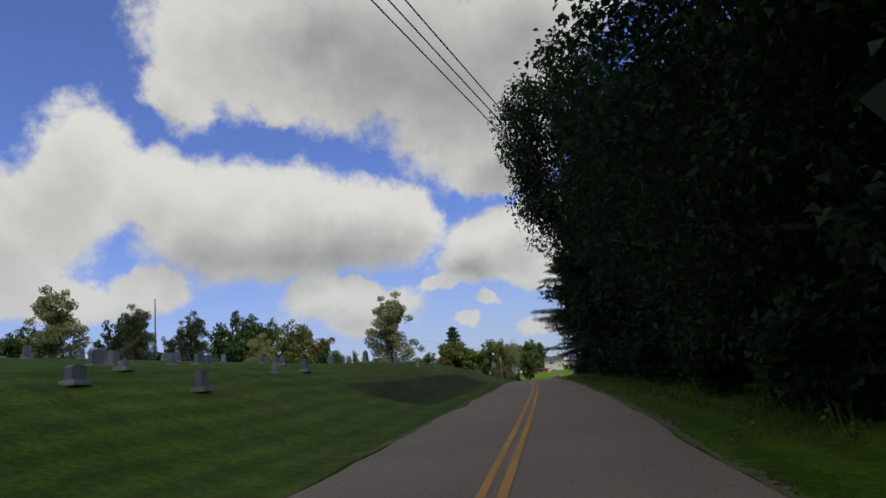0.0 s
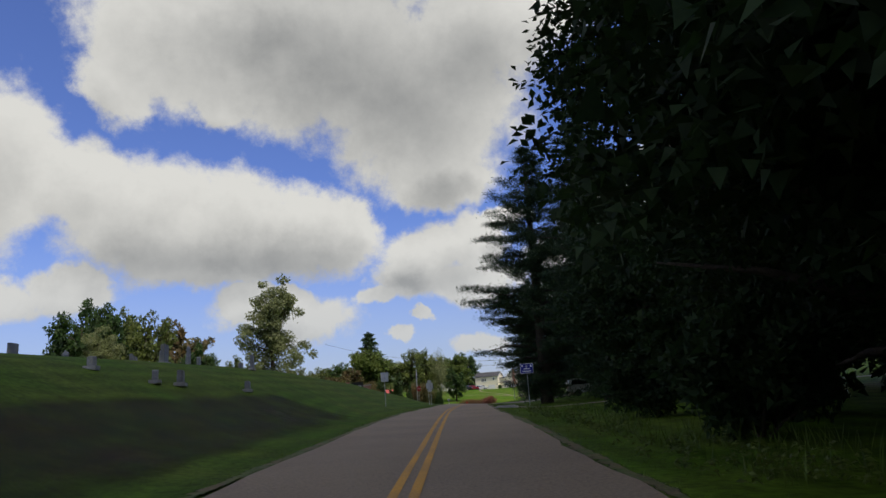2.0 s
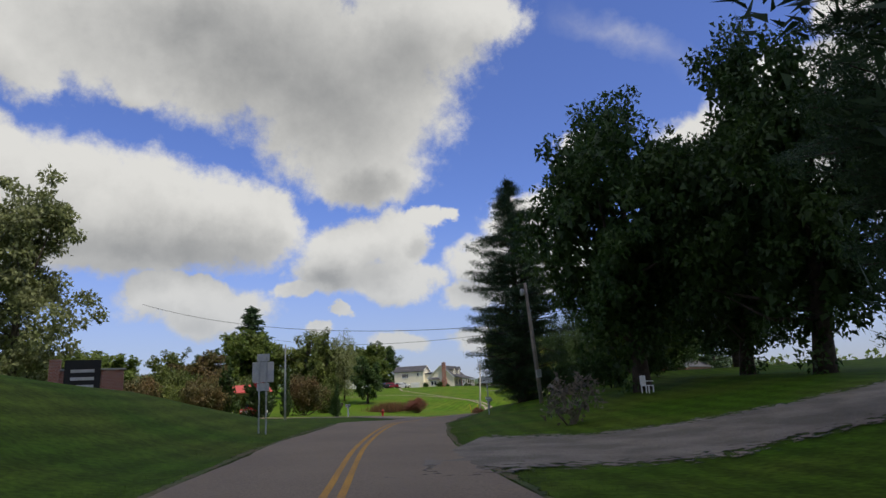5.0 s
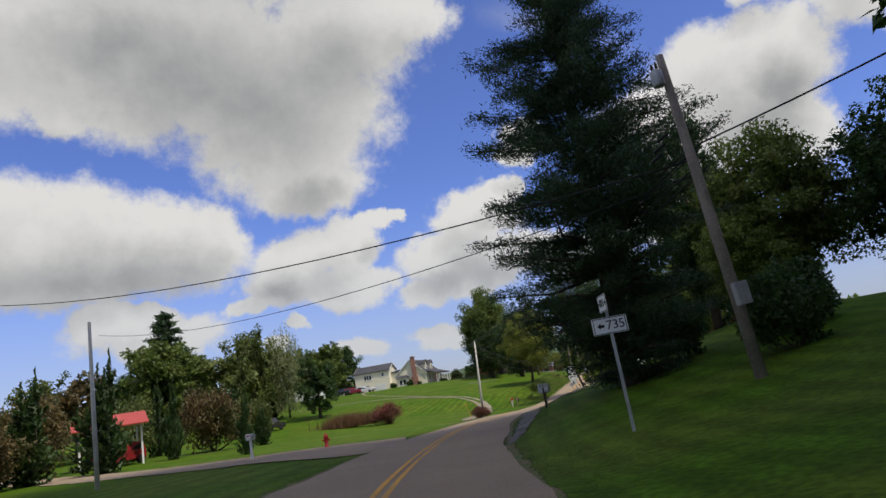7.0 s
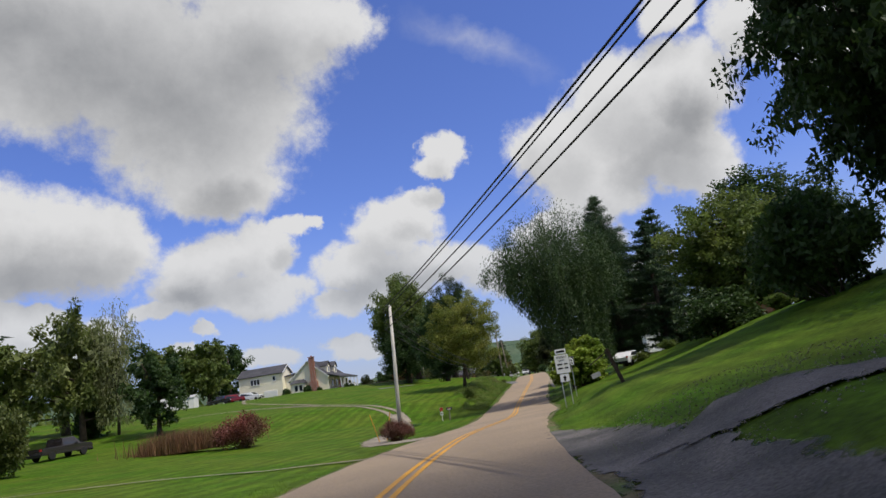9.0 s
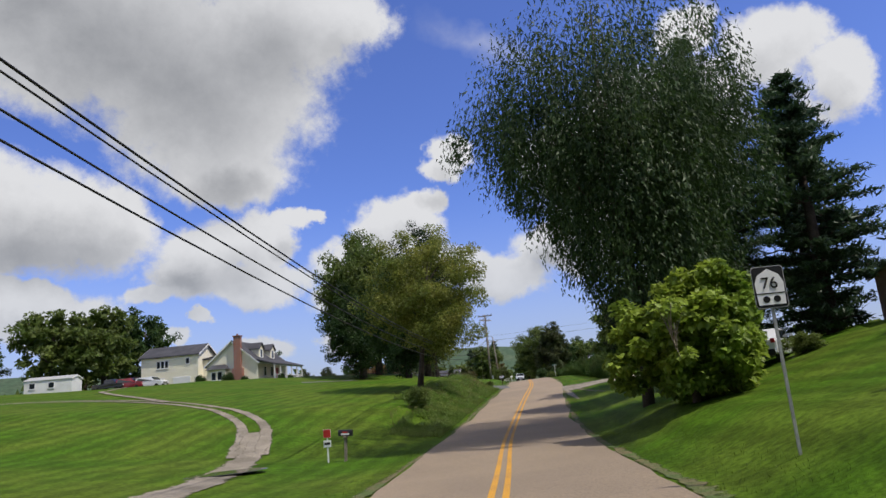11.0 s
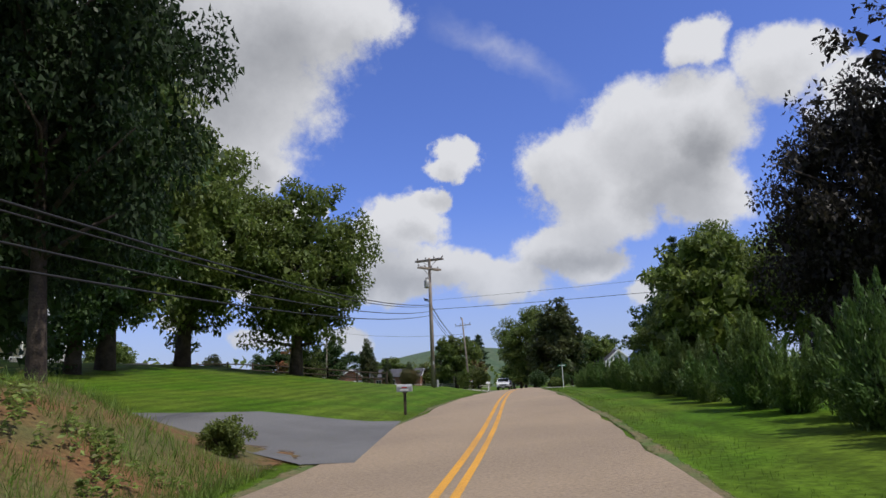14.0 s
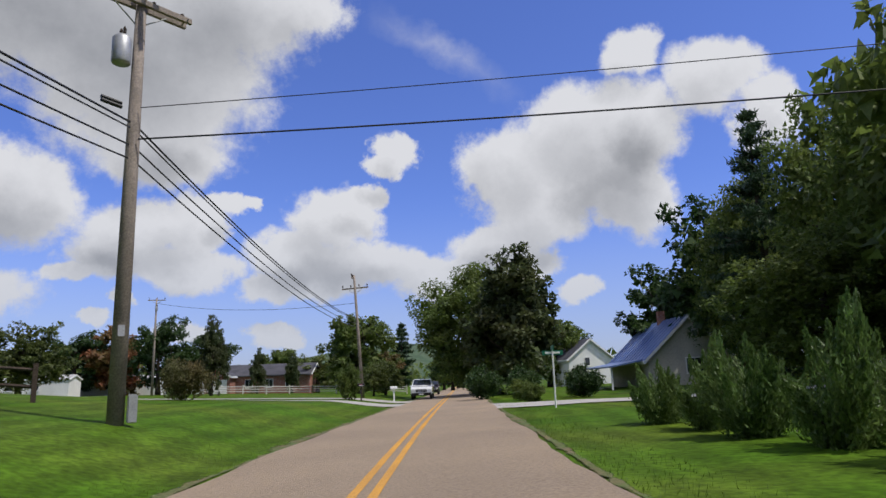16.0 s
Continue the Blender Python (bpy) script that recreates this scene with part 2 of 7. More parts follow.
def material(name, color, rough=0.8, metal=0.0, vary=0.25, scale=8.0, fine_scale=60.0, bump=0.15, bump_scale=80.0, second=None, translucent=0.0, per_object=0.0, spec=0.3, coat=0.0, ragged=0.0, stripes=0.0):
    """A surface with two scales of colour variation and a fine relief, in metres of the world."""
    m = bpy.data.materials.new(name)
    m.use_nodes = True
    t = m.node_tree
    b = t.nodes["Principled BSDF"]
    b.inputs["Roughness"].default_value, b.inputs["Metallic"].default_value = rough, metal
    b.inputs["Specular IOR Level"].default_value = spec
    b.inputs["Coat Weight"].default_value = coat
    tc = t.nodes.new("ShaderNodeTexCoord")
    geo = t.nodes.new("ShaderNodeNewGeometry")

    def tex(s, detail):
        n = t.nodes.new("ShaderNodeTexNoise")
        n.inputs["Scale"].default_value, n.inputs["Detail"].default_value = s, detail
        t.links.new(geo.outputs["Position"], n.inputs["Vector"])
        return n.outputs["Fac"]

    def mix(kind, fac, a, c):
        n = t.nodes.new("ShaderNodeMix")
        n.data_type, n.blend_type = "RGBA", kind
        for sock, v in ((n.inputs[0], fac), (n.inputs[6], a), (n.inputs[7], c)):
            if isinstance(v, bpy.types.NodeSocket):
                t.links.new(v, sock)
            elif isinstance(v, (int, float)):
                sock.default_value = v
            else:
                sock.default_value = (*v, 1) if len(v) == 3 else v
        return n.outputs[2]

    def span(v, a, c, lo=0.0, hi=1.0):
        n = t.nodes.new("ShaderNodeMapRange")
        t.links.new(v, n.inputs["Value"])
        for k, x in (("From Min", a), ("From Max", c), ("To Min", lo), ("To Max", hi)):
            n.inputs[k].default_value = x
        return n.outputs[0]

    large, small = tex(1.0 / scale, 3), tex(fine_scale, 4)
    col = mix("MIX", span(large, 0.38, 0.62), color, second or tuple(c * (1 - vary) for c in color))
    grey = span(small, 0.3, 0.7, 1 - vary, 1 + vary * 0.6)
    comb = t.nodes.new("ShaderNodeCombineColor")
    for i in range(3):
        t.links.new(grey, comb.inputs[i])
    col = mix("MULTIPLY", 1.0, col, comb.outputs[0])
    if per_object:
        info = t.nodes.new("ShaderNodeObjectInfo")
        isl = span(geo.outputs["Random Per Island"], 0, 1, 1 - per_object, 1 + per_object)
        ob_r = span(info.outputs["Random"], 0, 1, 1 - per_object * 0.4, 1 + per_object * 0.4)
        mul = t.nodes.new("ShaderNodeMath")
        mul.operation = "MULTIPLY"
        t.links.new(isl, mul.inputs[0])
        t.links.new(ob_r, mul.inputs[1])
        comb2 = t.nodes.new("ShaderNodeCombineColor")
        for i in range(3):
            t.links.new(mul.outputs[0], comb2.inputs[i])
        col = mix("MULTIPLY", 1.0, col, comb2.outputs[0])
    if stripes:
        # the mower's tracks, which follow the road
        line = t.nodes.new("ShaderNodeAttribute")
        line.attribute_name = "across"
        wave = t.nodes.new("ShaderNodeMath")
        wave.operation = "SINE"
        turns = t.nodes.new("ShaderNodeMath")
        turns.operation = "MULTIPLY_ADD"
        t.links.new(line.outputs["Fac"], turns.inputs[0])
        turns.inputs[1].default_value = math.tau / 1.15
        t.links.new(span(tex(0.12, 2), 0, 1, 0, 9), turns.inputs[2])
        t.links.new(turns.outputs[0], wave.inputs[0])
        mown = span(wave.outputs[0], -0.6, 0.6, 1 - stripes, 1 + stripes)
        patchy = span(tex(0.9, 5), 0.35, 0.65, 0.8, 1.16)
        for v in (mown, patchy):
            shade3 = t.nodes.new("ShaderNodeCombineColor")
            for i in range(3):
                t.links.new(v, shade3.inputs[i])
            col = mix("MULTIPLY", 1.0, col, shade3.outputs[0])
    t.links.new(col, b.inputs["Base Color"])
    if bump:
        bn = t.nodes.new("ShaderNodeBump")
        bn.inputs["Strength"].default_value, bn.inputs["Distance"].default_value = min(1.0, bump * 2), 0.02
        t.links.new(tex(bump_scale, 5), bn.inputs["Height"])
        t.links.new(bn.outputs[0], b.inputs["Normal"])
    if ragged:
        fade = t.nodes.new("ShaderNodeAttribute")
        fade.attribute_name = "fade"
        worn = t.nodes.new("ShaderNodeMath")
        worn.operation = "MULTIPLY_ADD"
        t.links.new(tex(3.2 if ragged < 1 else 0.4, 6), worn.inputs[0])
        worn.inputs[1].default_value = 1.7
        t.links.new(fade.outputs["Fac"], worn.inputs[2])
        clear = t.nodes.new("ShaderNodeBsdfTransparent")
        ms = t.nodes.new("ShaderNodeMixShader")
        t.links.new(span(worn.outputs[0], 1.0, 1.0 + ragged), ms.inputs[0])
        t.links.new(clear.outputs[0], ms.inputs[1])
        t.links.new(b.outputs[0], ms.inputs[2])
        t.links.new(ms.outputs[0], t.nodes["Material Output"].inputs["Surface"])
    if translucent:
        tr = t.nodes.new("ShaderNodeBsdfTranslucent")
        t.links.new(col, tr.inputs["Color"])
        ms = t.nodes.new("ShaderNodeMixShader")
        ms.inputs[0].default_value = translucent
        t.links.new(b.outputs[0], ms.inputs[1])
        t.links.new(tr.outputs[0], ms.inputs[2])
        t.links.new(ms.outputs[0], t.nodes["Material Output"].inputs["Surface"])
    return m


def leafy(name, color, second, rough=0.55, through=0.35):
    return material(name, color, rough=rough, vary=0.2, scale=2.5, fine_scale=9, bump=0, second=second, translucent=through, per_object=0.35, spec=0.35)


M = {
    "grass": material("lawn_grass", (0.052, 0.112, 0.006), vary=0.42, scale=5, fine_scale=7, bump=0.5, bump_scale=16, second=(0.08, 0.122, 0.012), spec=0.05, stripes=0.13),
    "blade": leafy("grass_blades", (0.07, 0.13, 0.012), (0.1, 0.145, 0.02)),
    "tall": leafy("tall_grass", (0.12, 0.21, 0.03), (0.17, 0.21, 0.05), through=0.45),
    "dry_leaf": leafy("withered_grey_leaves", (0.19, 0.165, 0.13), (0.15, 0.13, 0.1)),
    "weed": leafy("roadside_weed_leaves", (0.14, 0.22, 0.04), (0.19, 0.25, 0.06), through=0.45),
    "dry_weed": leafy("dry_seed_heads", (0.22, 0.19, 0.07), (0.18, 0.19, 0.06)),
    "reed": leafy("dry_reeds", (0.2, 0.1, 0.05), (0.22, 0.14, 0.07)),
    "asphalt": material("worn_asphalt", (0.322, 0.25, 0.174), rough=0.85, vary=0.24, scale=4, fine_scale=22, bump=0.35, bump_scale=140, second=(0.277, 0.217, 0.155), spec=0.2),
    "dark_asphalt": material("driveway_asphalt", (0.15, 0.15, 0.15), rough=0.88, vary=0.2, scale=3, fine_scale=50, bump=0.3, second=(0.12, 0.12, 0.12), spec=0.2),
    "yellow": material("yellow_road_paint", (0.62, 0.31, 0.035), rough=0.7, vary=0.25, scale=1.5, fine_scale=30, bump=0.2, second=(0.5, 0.26, 0.05)),
    "dark_gravel": material("grey_crushed_gravel", (0.17, 0.155, 0.14), rough=0.95, vary=0.4, scale=1.6, fine_scale=22, bump=0.9, bump_scale=30, second=(0.08, 0.078, 0.07), ragged=0.25),
    "gravel": material("pale_gravel", (0.3, 0.26, 0.205), rough=0.95, vary=0.4, scale=1.6, fine_scale=22, bump=0.9, bump_scale=30, second=(0.19, 0.165, 0.125), ragged=0.25),
    "stones": material("crushed_stone", (0.33, 0.31, 0.28), rough=0.95, vary=0.3, scale=1, fine_scale=12, bump=0.2, per_object=0.3),
    "dirt": material("bare_red_earth", (0.15, 0.078, 0.033), rough=0.95, vary=0.35, scale=1.2, fine_scale=14, bump=0.7, bump_scale=25, second=(0.09, 0.085, 0.028), ragged=0.6),
    "verge": material("worn_verge", (0.15, 0.12, 0.06), rough=0.95, vary=0.35, scale=0.8, fine_scale=12, bump=0.6, bump_scale=30, second=(0.08, 0.12, 0.03), ragged=0.25),
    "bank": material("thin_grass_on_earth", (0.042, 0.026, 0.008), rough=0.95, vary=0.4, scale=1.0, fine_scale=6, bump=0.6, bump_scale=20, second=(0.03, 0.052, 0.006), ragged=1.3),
    "bark": material("grey_brown_bark", (0.085, 0.065, 0.05), rough=0.95, vary=0.4, scale=0.4, fine_scale=18, bump=0.9, bump_scale=22),
    # shaded copy of the bark above, darkened for the gloom under the trees
    "bark_shaded": material("shade_darkened_bark", (0.03, 0.026, 0.02), rough=0.95, vary=0.4, scale=0.4, fine_scale=18, bump=0.9, bump_scale=22),
    "twig": material("bare_dead_wood", (0.3, 0.25, 0.2), rough=0.9, vary=0.3, scale=0.5, fine_scale=20, bump=0.3),
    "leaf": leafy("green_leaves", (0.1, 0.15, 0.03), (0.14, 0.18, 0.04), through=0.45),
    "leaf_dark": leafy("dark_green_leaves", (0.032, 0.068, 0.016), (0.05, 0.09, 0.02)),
    "leaf_dusk": leafy("dull_green_brown_leaves", (0.085, 0.095, 0.035), (0.06, 0.085, 0.028), through=0.4),
    "leaf_orange": leafy("orange_turning_leaves", (0.3, 0.12, 0.06), (0.19, 0.14, 0.05), through=0.45),
    # leaf albedo set below real foliage, so the wood's shade sits in the colour
    "leaf_shaded": leafy("shade_darkened_leaves", (0.016, 0.036, 0.01), (0.026, 0.05, 0.012), rough=0.75),
    "leaf_bright": leafy("bright_broad_leaves", (0.2, 0.3, 0.04), (0.26, 0.34, 0.045), through=0.45),
    "leaf_olive": leafy("olive_yellow_leaves", (0.26, 0.27, 0.05), (0.17, 0.22, 0.035), through=0.45),
    "leaf_mixed": leafy("mixed_olive_leaves", (0.13, 0.155, 0.035), (0.09, 0.12, 0.03)),
    "leaf_brown": leafy("turning_brown_leaves", (0.15, 0.1, 0.04), (0.1, 0.1, 0.035)),
    "leaf_grey": leafy("grey_green_leaves", (0.18, 0.21, 0.08), (0.22, 0.24, 0.11), through=0.45),
    "leaf_copper": leafy("copper_maple_leaves", (0.022, 0.02, 0.016), (0.035, 0.03, 0.02)),
    "leaf_red": leafy("dull_red_leaves", (0.2, 0.06, 0.045), (0.13, 0.07, 0.045)),
    "needle": leafy("pine_needles", (0.035, 0.07, 0.03), (0.055, 0.095, 0.04), 0.5),
    "needle_bright": leafy("juniper_sprays", (0.085, 0.16, 0.035), (0.14, 0.2, 0.055), 0.5, through=0.4),
    "pole": material("weathered_pole_wood", (0.31, 0.265, 0.22), rough=0.9, vary=0.3, scale=0.7, fine_scale=25, bump=0.4),
    "pole_pale": material("pale_painted_pole", (0.55, 0.53, 0.48), rough=0.8, vary=0.2, scale=0.6, fine_scale=20, bump=0.2),
    "timber": material("dark_stained_timber", (0.075, 0.055, 0.04), rough=0.85, vary=0.35, scale=0.6, fine_scale=22, bump=0.4),
    "steel": material("galvanised_steel", (0.45, 0.46, 0.46), rough=0.5, metal=0.6, vary=0.2, scale=0.5, fine_scale=30, bump=0.05),
    "alu": material("bare_sign_aluminium", (0.5, 0.5, 0.49), rough=0.6, metal=0.3, vary=0.12, scale=0.3, fine_scale=20, bump=0.05),
    "white": material("white_paint", (0.78, 0.78, 0.76), rough=0.6, vary=0.08, scale=1.5, fine_scale=12, bump=0.05),
    "sign_white": material("white_sign_sheet", (0.8, 0.8, 0.78), rough=0.45, vary=0.05, scale=0.5, fine_scale=15, bump=0),
    "black": material("black_enamel", (0.015, 0.015, 0.016), rough=0.45, vary=0.2, scale=0.4, fine_scale=20, bump=0.05),
    "blue": material("blue_sign_sheet", (0.02, 0.035, 0.3), rough=0.45, vary=0.08, scale=0.5, fine_scale=15, bump=0),
    "red": material("red_enamel", (0.42, 0.03, 0.025), rough=0.45, vary=0.12, scale=0.5, fine_scale=15, bump=0.03),
    "green_sign": material("green_sign_sheet", (0.02, 0.16, 0.09), rough=0.45, vary=0.08, scale=0.5, fine_scale=15, bump=0),
    "siding": material("cream_vinyl_siding", (0.84, 0.79, 0.62), rough=0.6, vary=0.07, scale=2.5, fine_scale=6, bump=0.1, bump_scale=8),
    "siding_white": material("white_clapboard", (0.74, 0.74, 0.72), rough=0.65, vary=0.08, scale=2, fine_scale=8, bump=0.1),
    "siding_grey": material("grey_block_wall", (0.5, 0.48, 0.43), rough=0.85, vary=0.15, scale=1.5, fine_scale=10, bump=0.2),
    "shingle": material("charcoal_shingles", (0.075, 0.075, 0.085), rough=0.9, vary=0.3, scale=1.4, fine_scale=12, bump=0.4, bump_scale=14),
    "blue_roof": material("blue_metal_roof", (0.13, 0.2, 0.42), rough=0.32, metal=0.2, vary=0.1, scale=2, fine_scale=8, bump=0.05, spec=0.6),
    "red_roof": material("red_metal_roof", (0.42, 0.06, 0.05), rough=0.4, vary=0.12, scale=2, fine_scale=8, bump=0.05),
    "concrete": material("pale_concrete", (0.42, 0.4, 0.37), rough=0.9, vary=0.2, scale=1, fine_scale=16, bump=0.3),
    "granite": material("grey_granite", (0.24, 0.24, 0.245), rough=0.6, vary=0.25, scale=0.5, fine_scale=45, bump=0.15),
    "rubber": material("black_rubber", (0.02, 0.02, 0.02), rough=0.85, vary=0.2, scale=0.3, fine_scale=30, bump=0.1),
    "paint_white": material("white_car_paint", (0.72, 0.73, 0.74), rough=0.25, vary=0.04, scale=1, fine_scale=6, bump=0, coat=0.6, spec=0.5),
    "paint_red": material("dark_red_car_paint", (0.28, 0.02, 0.025), rough=0.25, vary=0.06, scale=1, fine_scale=6, bump=0, coat=0.6, spec=0.5),
    "paint_dark": material("black_car_paint", (0.025, 0.02, 0.022), rough=0.25, vary=0.1, scale=1, fine_scale=6, bump=0, coat=0.6, spec=0.5),
    "lamp_lens": material("clear_lamp_lens", (0.6, 0.62, 0.64), rough=0.15, vary=0.05, scale=0.3, fine_scale=20, bump=0, spec=0.6),
    "wire": material("black_cable", (0.02, 0.02, 0.02), rough=0.6, vary=0.1, scale=1, fine_scale=10, bump=0),
    "water": material("muddy_puddle", (0.035, 0.032, 0.028), rough=0.06, vary=0.1, scale=1, fine_scale=4, bump=0, spec=0.6),
    "hill": material("wooded_hillside", (0.05, 0.085, 0.045), rough=0.95, vary=0.3, scale=25, fine_scale=0.25, bump=0, second=(0.07, 0.1, 0.055)),
}


def brick_material():
    m = bpy.data.materials.new("red_brick")
    m.use_nodes = True
    t = m.node_tree
    b = t.nodes["Principled BSDF"]
    b.inputs["Roughness"].default_value = 0.9
    tc, br = t.nodes.new("ShaderNodeTexCoord"), t.nodes.new("ShaderNodeTexBrick")
    mp = t.nodes.new("ShaderNodeMapping")
    mp.inputs["Rotation"].default_value = (radians(90), 0, 0)
    t.links.new(tc.outputs["Object"], mp.inputs["Vector"])
    t.links.new(mp.outputs[0], br.inputs["Vector"])
    br.inputs["Color1"].default_value, br.inputs["Color2"].default_value = (0.3, 0.1, 0.06, 1), (0.23, 0.075, 0.05, 1)
    br.inputs["Mortar"].default_value = (0.36, 0.32, 0.28, 1)
    br.inputs["Scale"].default_value, br.inputs["Mortar Size"].default_value = 1.0, 0.008
    br.inputs["Brick Width"].default_value, br.inputs["Row Height"].default_value = 0.21, 0.075
    t.links.new(br.outputs["Color"], b.inputs["Base Color"])
    return m


M["brick"] = brick_material()
glass = bpy.data.materials.new("window_glass")
glass.use_nodes = True
gb = glass.node_tree.nodes["Principled BSDF"]
gb.inputs["Base Color"].default_value, gb.inputs["Roughness"].default_value = (0.02, 0.025, 0.03, 1), 0.05
gb.inputs["Specular IOR Level"].default_value = 0.8
M["glass"] = glass

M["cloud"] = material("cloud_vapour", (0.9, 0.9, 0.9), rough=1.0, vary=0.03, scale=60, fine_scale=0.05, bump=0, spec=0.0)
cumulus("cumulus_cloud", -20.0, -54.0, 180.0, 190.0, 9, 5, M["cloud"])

# ---- the road's line and the lie of the land ----
# the centre line: x, y, height of the surface
LINE = np.array([(-33.50, -205.00, -6.65), (-20.60, -117.00, -6.55), (-12.18, -61.00, -6.27), (-9.84, -45.05, -6.16), (-7.70, -30.21, -5.99),
                 (-4.48, -7.92, -5.38), (-1.65, 13.97, -4.91), (-0.29, 26.31, -4.66), (0.55, 34.36, -4.54), (2.75, 53.99, -4.31),
                 (5.25, 72.99, -4.27), (6.50, 81.89, -4.28), (7.95, 93.01, -4.29), (11.51, 111.09, -4.37), (15.34, 125.18, -4.76),
                 (20.13, 137.41, -4.92), (28.73, 154.10, -5.37), (40.63, 172.48, -6.10), (50.42, 189.63, -6.43), (56.85, 200.15, -6.15),
                 (61.86, 208.02, -5.69), (67.12, 216.14, -5.21), (73.45, 226.14, -4.81), (84.00, 244.20, -4.27), (94.20, 261.72, -4.14),
                 (119.90, 304.56, -4.10), (150.00, 355.00, -4.30), (225.00, 481.00, -4.60), (330.00, 657.00, -5.00)])
KN = np.concatenate([[0], np.cumsum(np.hypot(*np.diff(LINE[:, :2], axis=0).T))])
KN = KN - KN[4]


def spline(x, y, at):
    """A smooth curve through the knots, with slopes taken from the neighbours."""
    d = np.diff(y, axis=0) / np.diff(x)[:, None]
    h = np.diff(x)[:, None]
    m = np.vstack([d[:1], (d[:-1] * h[1:] + d[1:] * h[:-1]) / (h[1:] + h[:-1]), d[-1:]])
    i = np.clip(np.searchsorted(x, at) - 1, 0, len(x) - 2)
    w = (x[i + 1] - x[i])[:, None]
    u = ((at - x[i])[:, None]) / w
    out = (2 * u**3 - 3 * u**2 + 1) * y[i] + (u**3 - 2 * u**2 + u) * w * m[i] + (3 * u**2 - 2 * u**3) * y[i + 1] + (u**3 - u**2) * w * m[i + 1]
    low, high = at < x[0], at > x[-1]
    out[low] = y[0] + (at[low] - x[0])[:, None] * m[0]
    out[high] = y[-1] + (at[high] - x[-1])[:, None] * m[-1]
    return out


def centre(s):
    return spline(KN, LINE, np.atleast_1d(np.asarray(s, float)))


def normal_at(s):
    s = np.atleast_1d(np.asarray(s, float))
    t = centre(s + 0.5)[:, :2] - centre(s - 0.5)[:, :2]
    t /= np.hypot(*t.T)[:, None]
    return np.stack([t[:, 1], -t[:, 0]], 1)


FAR_N = np.array([0.93, -0.37])
FAR_N /= np.hypot(*FAR_N)
NEAR = 70.0


def plan(s, d):
    """The place in plan of a point s metres along the road and d metres right of its middle."""
    s, d = np.broadcast_arrays(np.atleast_1d(np.asarray(s, float)), np.asarray(d, float))
    near = np.clip(d, -NEAR, NEAR)
    return centre(s)[:, :2] + normal_at(s) * near[:, None] + FAR_N * (d - near)[:, None]


GRID_S = np.arange(-150, 520, 1.0)
GRID_P = centre(GRID_S)[:, :2]
GRID_N = normal_at(GRID_S)


def along(x, y):
    """The way back: s and d of a place in plan."""
    x, y = np.atleast_1d(np.asarray(x, float)), np.atleast_1d(np.asarray(y, float))
    ss, dd = [], []
    for a, b in zip(x, y):
        off = np.array([a, b]) - GRID_P
        t = np.stack([-GRID_N[:, 1], GRID_N[:, 0]], 1)
        k = int(np.argmin(np.abs((off * t).sum(1)) + 0.02 * np.hypot(*off.T)))
        ss.append(GRID_S[k] + float(off[k] @ t[k]))
        dd.append(float(off[k] @ GRID_N[k]))
    return np.array(ss), np.array(dd)


# sections across the land: s, then distance from the road's edge and rise of two points, and the rise 150 m out
LEFT = np.array([(-150, 11, 2.6, 50, 7.5, 10), (40, 11, 2.9, 50, 7.6, 10), (75, 12, 3.6, 45, 7.0, 9.5), (95, 12, 3.9, 45, 6.6, 8.5), (120, 11, 3.4, 40, 4.6, 6), (133, 9, 2.3, 40, 3.0, 4), (144, 6, 0.35, 40, 0.8, 2), (170, 6, 0.3, 40, 0.9, 1.5),
                 (195, 4, -0.15, 35, 0.9, 3), (213, 4, -0.2, 38, 1.4, 4.5), (231, 4, -0.2, 40, 2.3, 6), (242, 4, 1.25, 40, 3.2, 7), (266, 4, 1.5, 40, 3.4, 7.0), (273, 4, 1.7, 40, 3.4, 7.0), (277.5, 5, 0.5, 40, 3.5, 7.0), (290, 5, 0.5, 40, 3.8, 7.0), (312, 4, 0.8, 22, 3.2, 6),
                 (330, 4, 0.8, 24, 2.2, 4.5), (350, 5, 0.4, 40, 1.3, 3.5), (520, 6, 0.3, 40, 1.0, 3)])
RIGHT = np.array([(-150, 3, 0.1, 30, 0.6, 3), (75, 3, -0.1, 30, 0.4, 3), (100, 4, -0.3, 25, 0.5, 3), (118, 4, -0.1, 20, 1.2, 4), (135, 4, 0.1, 18, 1.6, 4.5), (150, 4, 0.35, 15, 2.0, 5), (161, 2.6, 0.55, 15, 2.6, 6), (168, 2.4, 0.7, 15, 3.0, 6), (185, 4, 1.0, 15, 3.8, 6),
                  (200, 3.2, 1.15, 14, 3.9, 6), (225, 3.2, 1.05, 14, 3.8, 6), (240, 4, 0.7, 15, 3.4, 5), (262, 4, 0.4, 20, 2.2, 4), (285, 5, 0.15, 25, 1.0, 3), (520, 5, 0.1, 30, 0.7, 3)])
TILT = np.array([(-150, 0.5), (60, 0.5), (110, 0.8), (142, 3.5), (155, 2.5), (168, -1.0), (180, -2.5), (520, -2.3)])


def profile(table, s, a):
    v = [np.interp(s, table[:, 0], table[:, k]) for k in range(1, 6)]
    ease = lambda q: q * q * (3 - 2 * q)
    first = ease(np.clip(a / v[0], 0, 1)) * v[1]
    q = np.clip((a - v[0]) / (v[2] - v[0]), 0, 1)
    second = (v[3] - v[1]) * (0.65 * q + 0.35 * ease(q))
    third = (v[4] - v[3]) * ease(np.clip((a - v[2]) / (150 - v[2]), 0, 1))
    return first + second + third


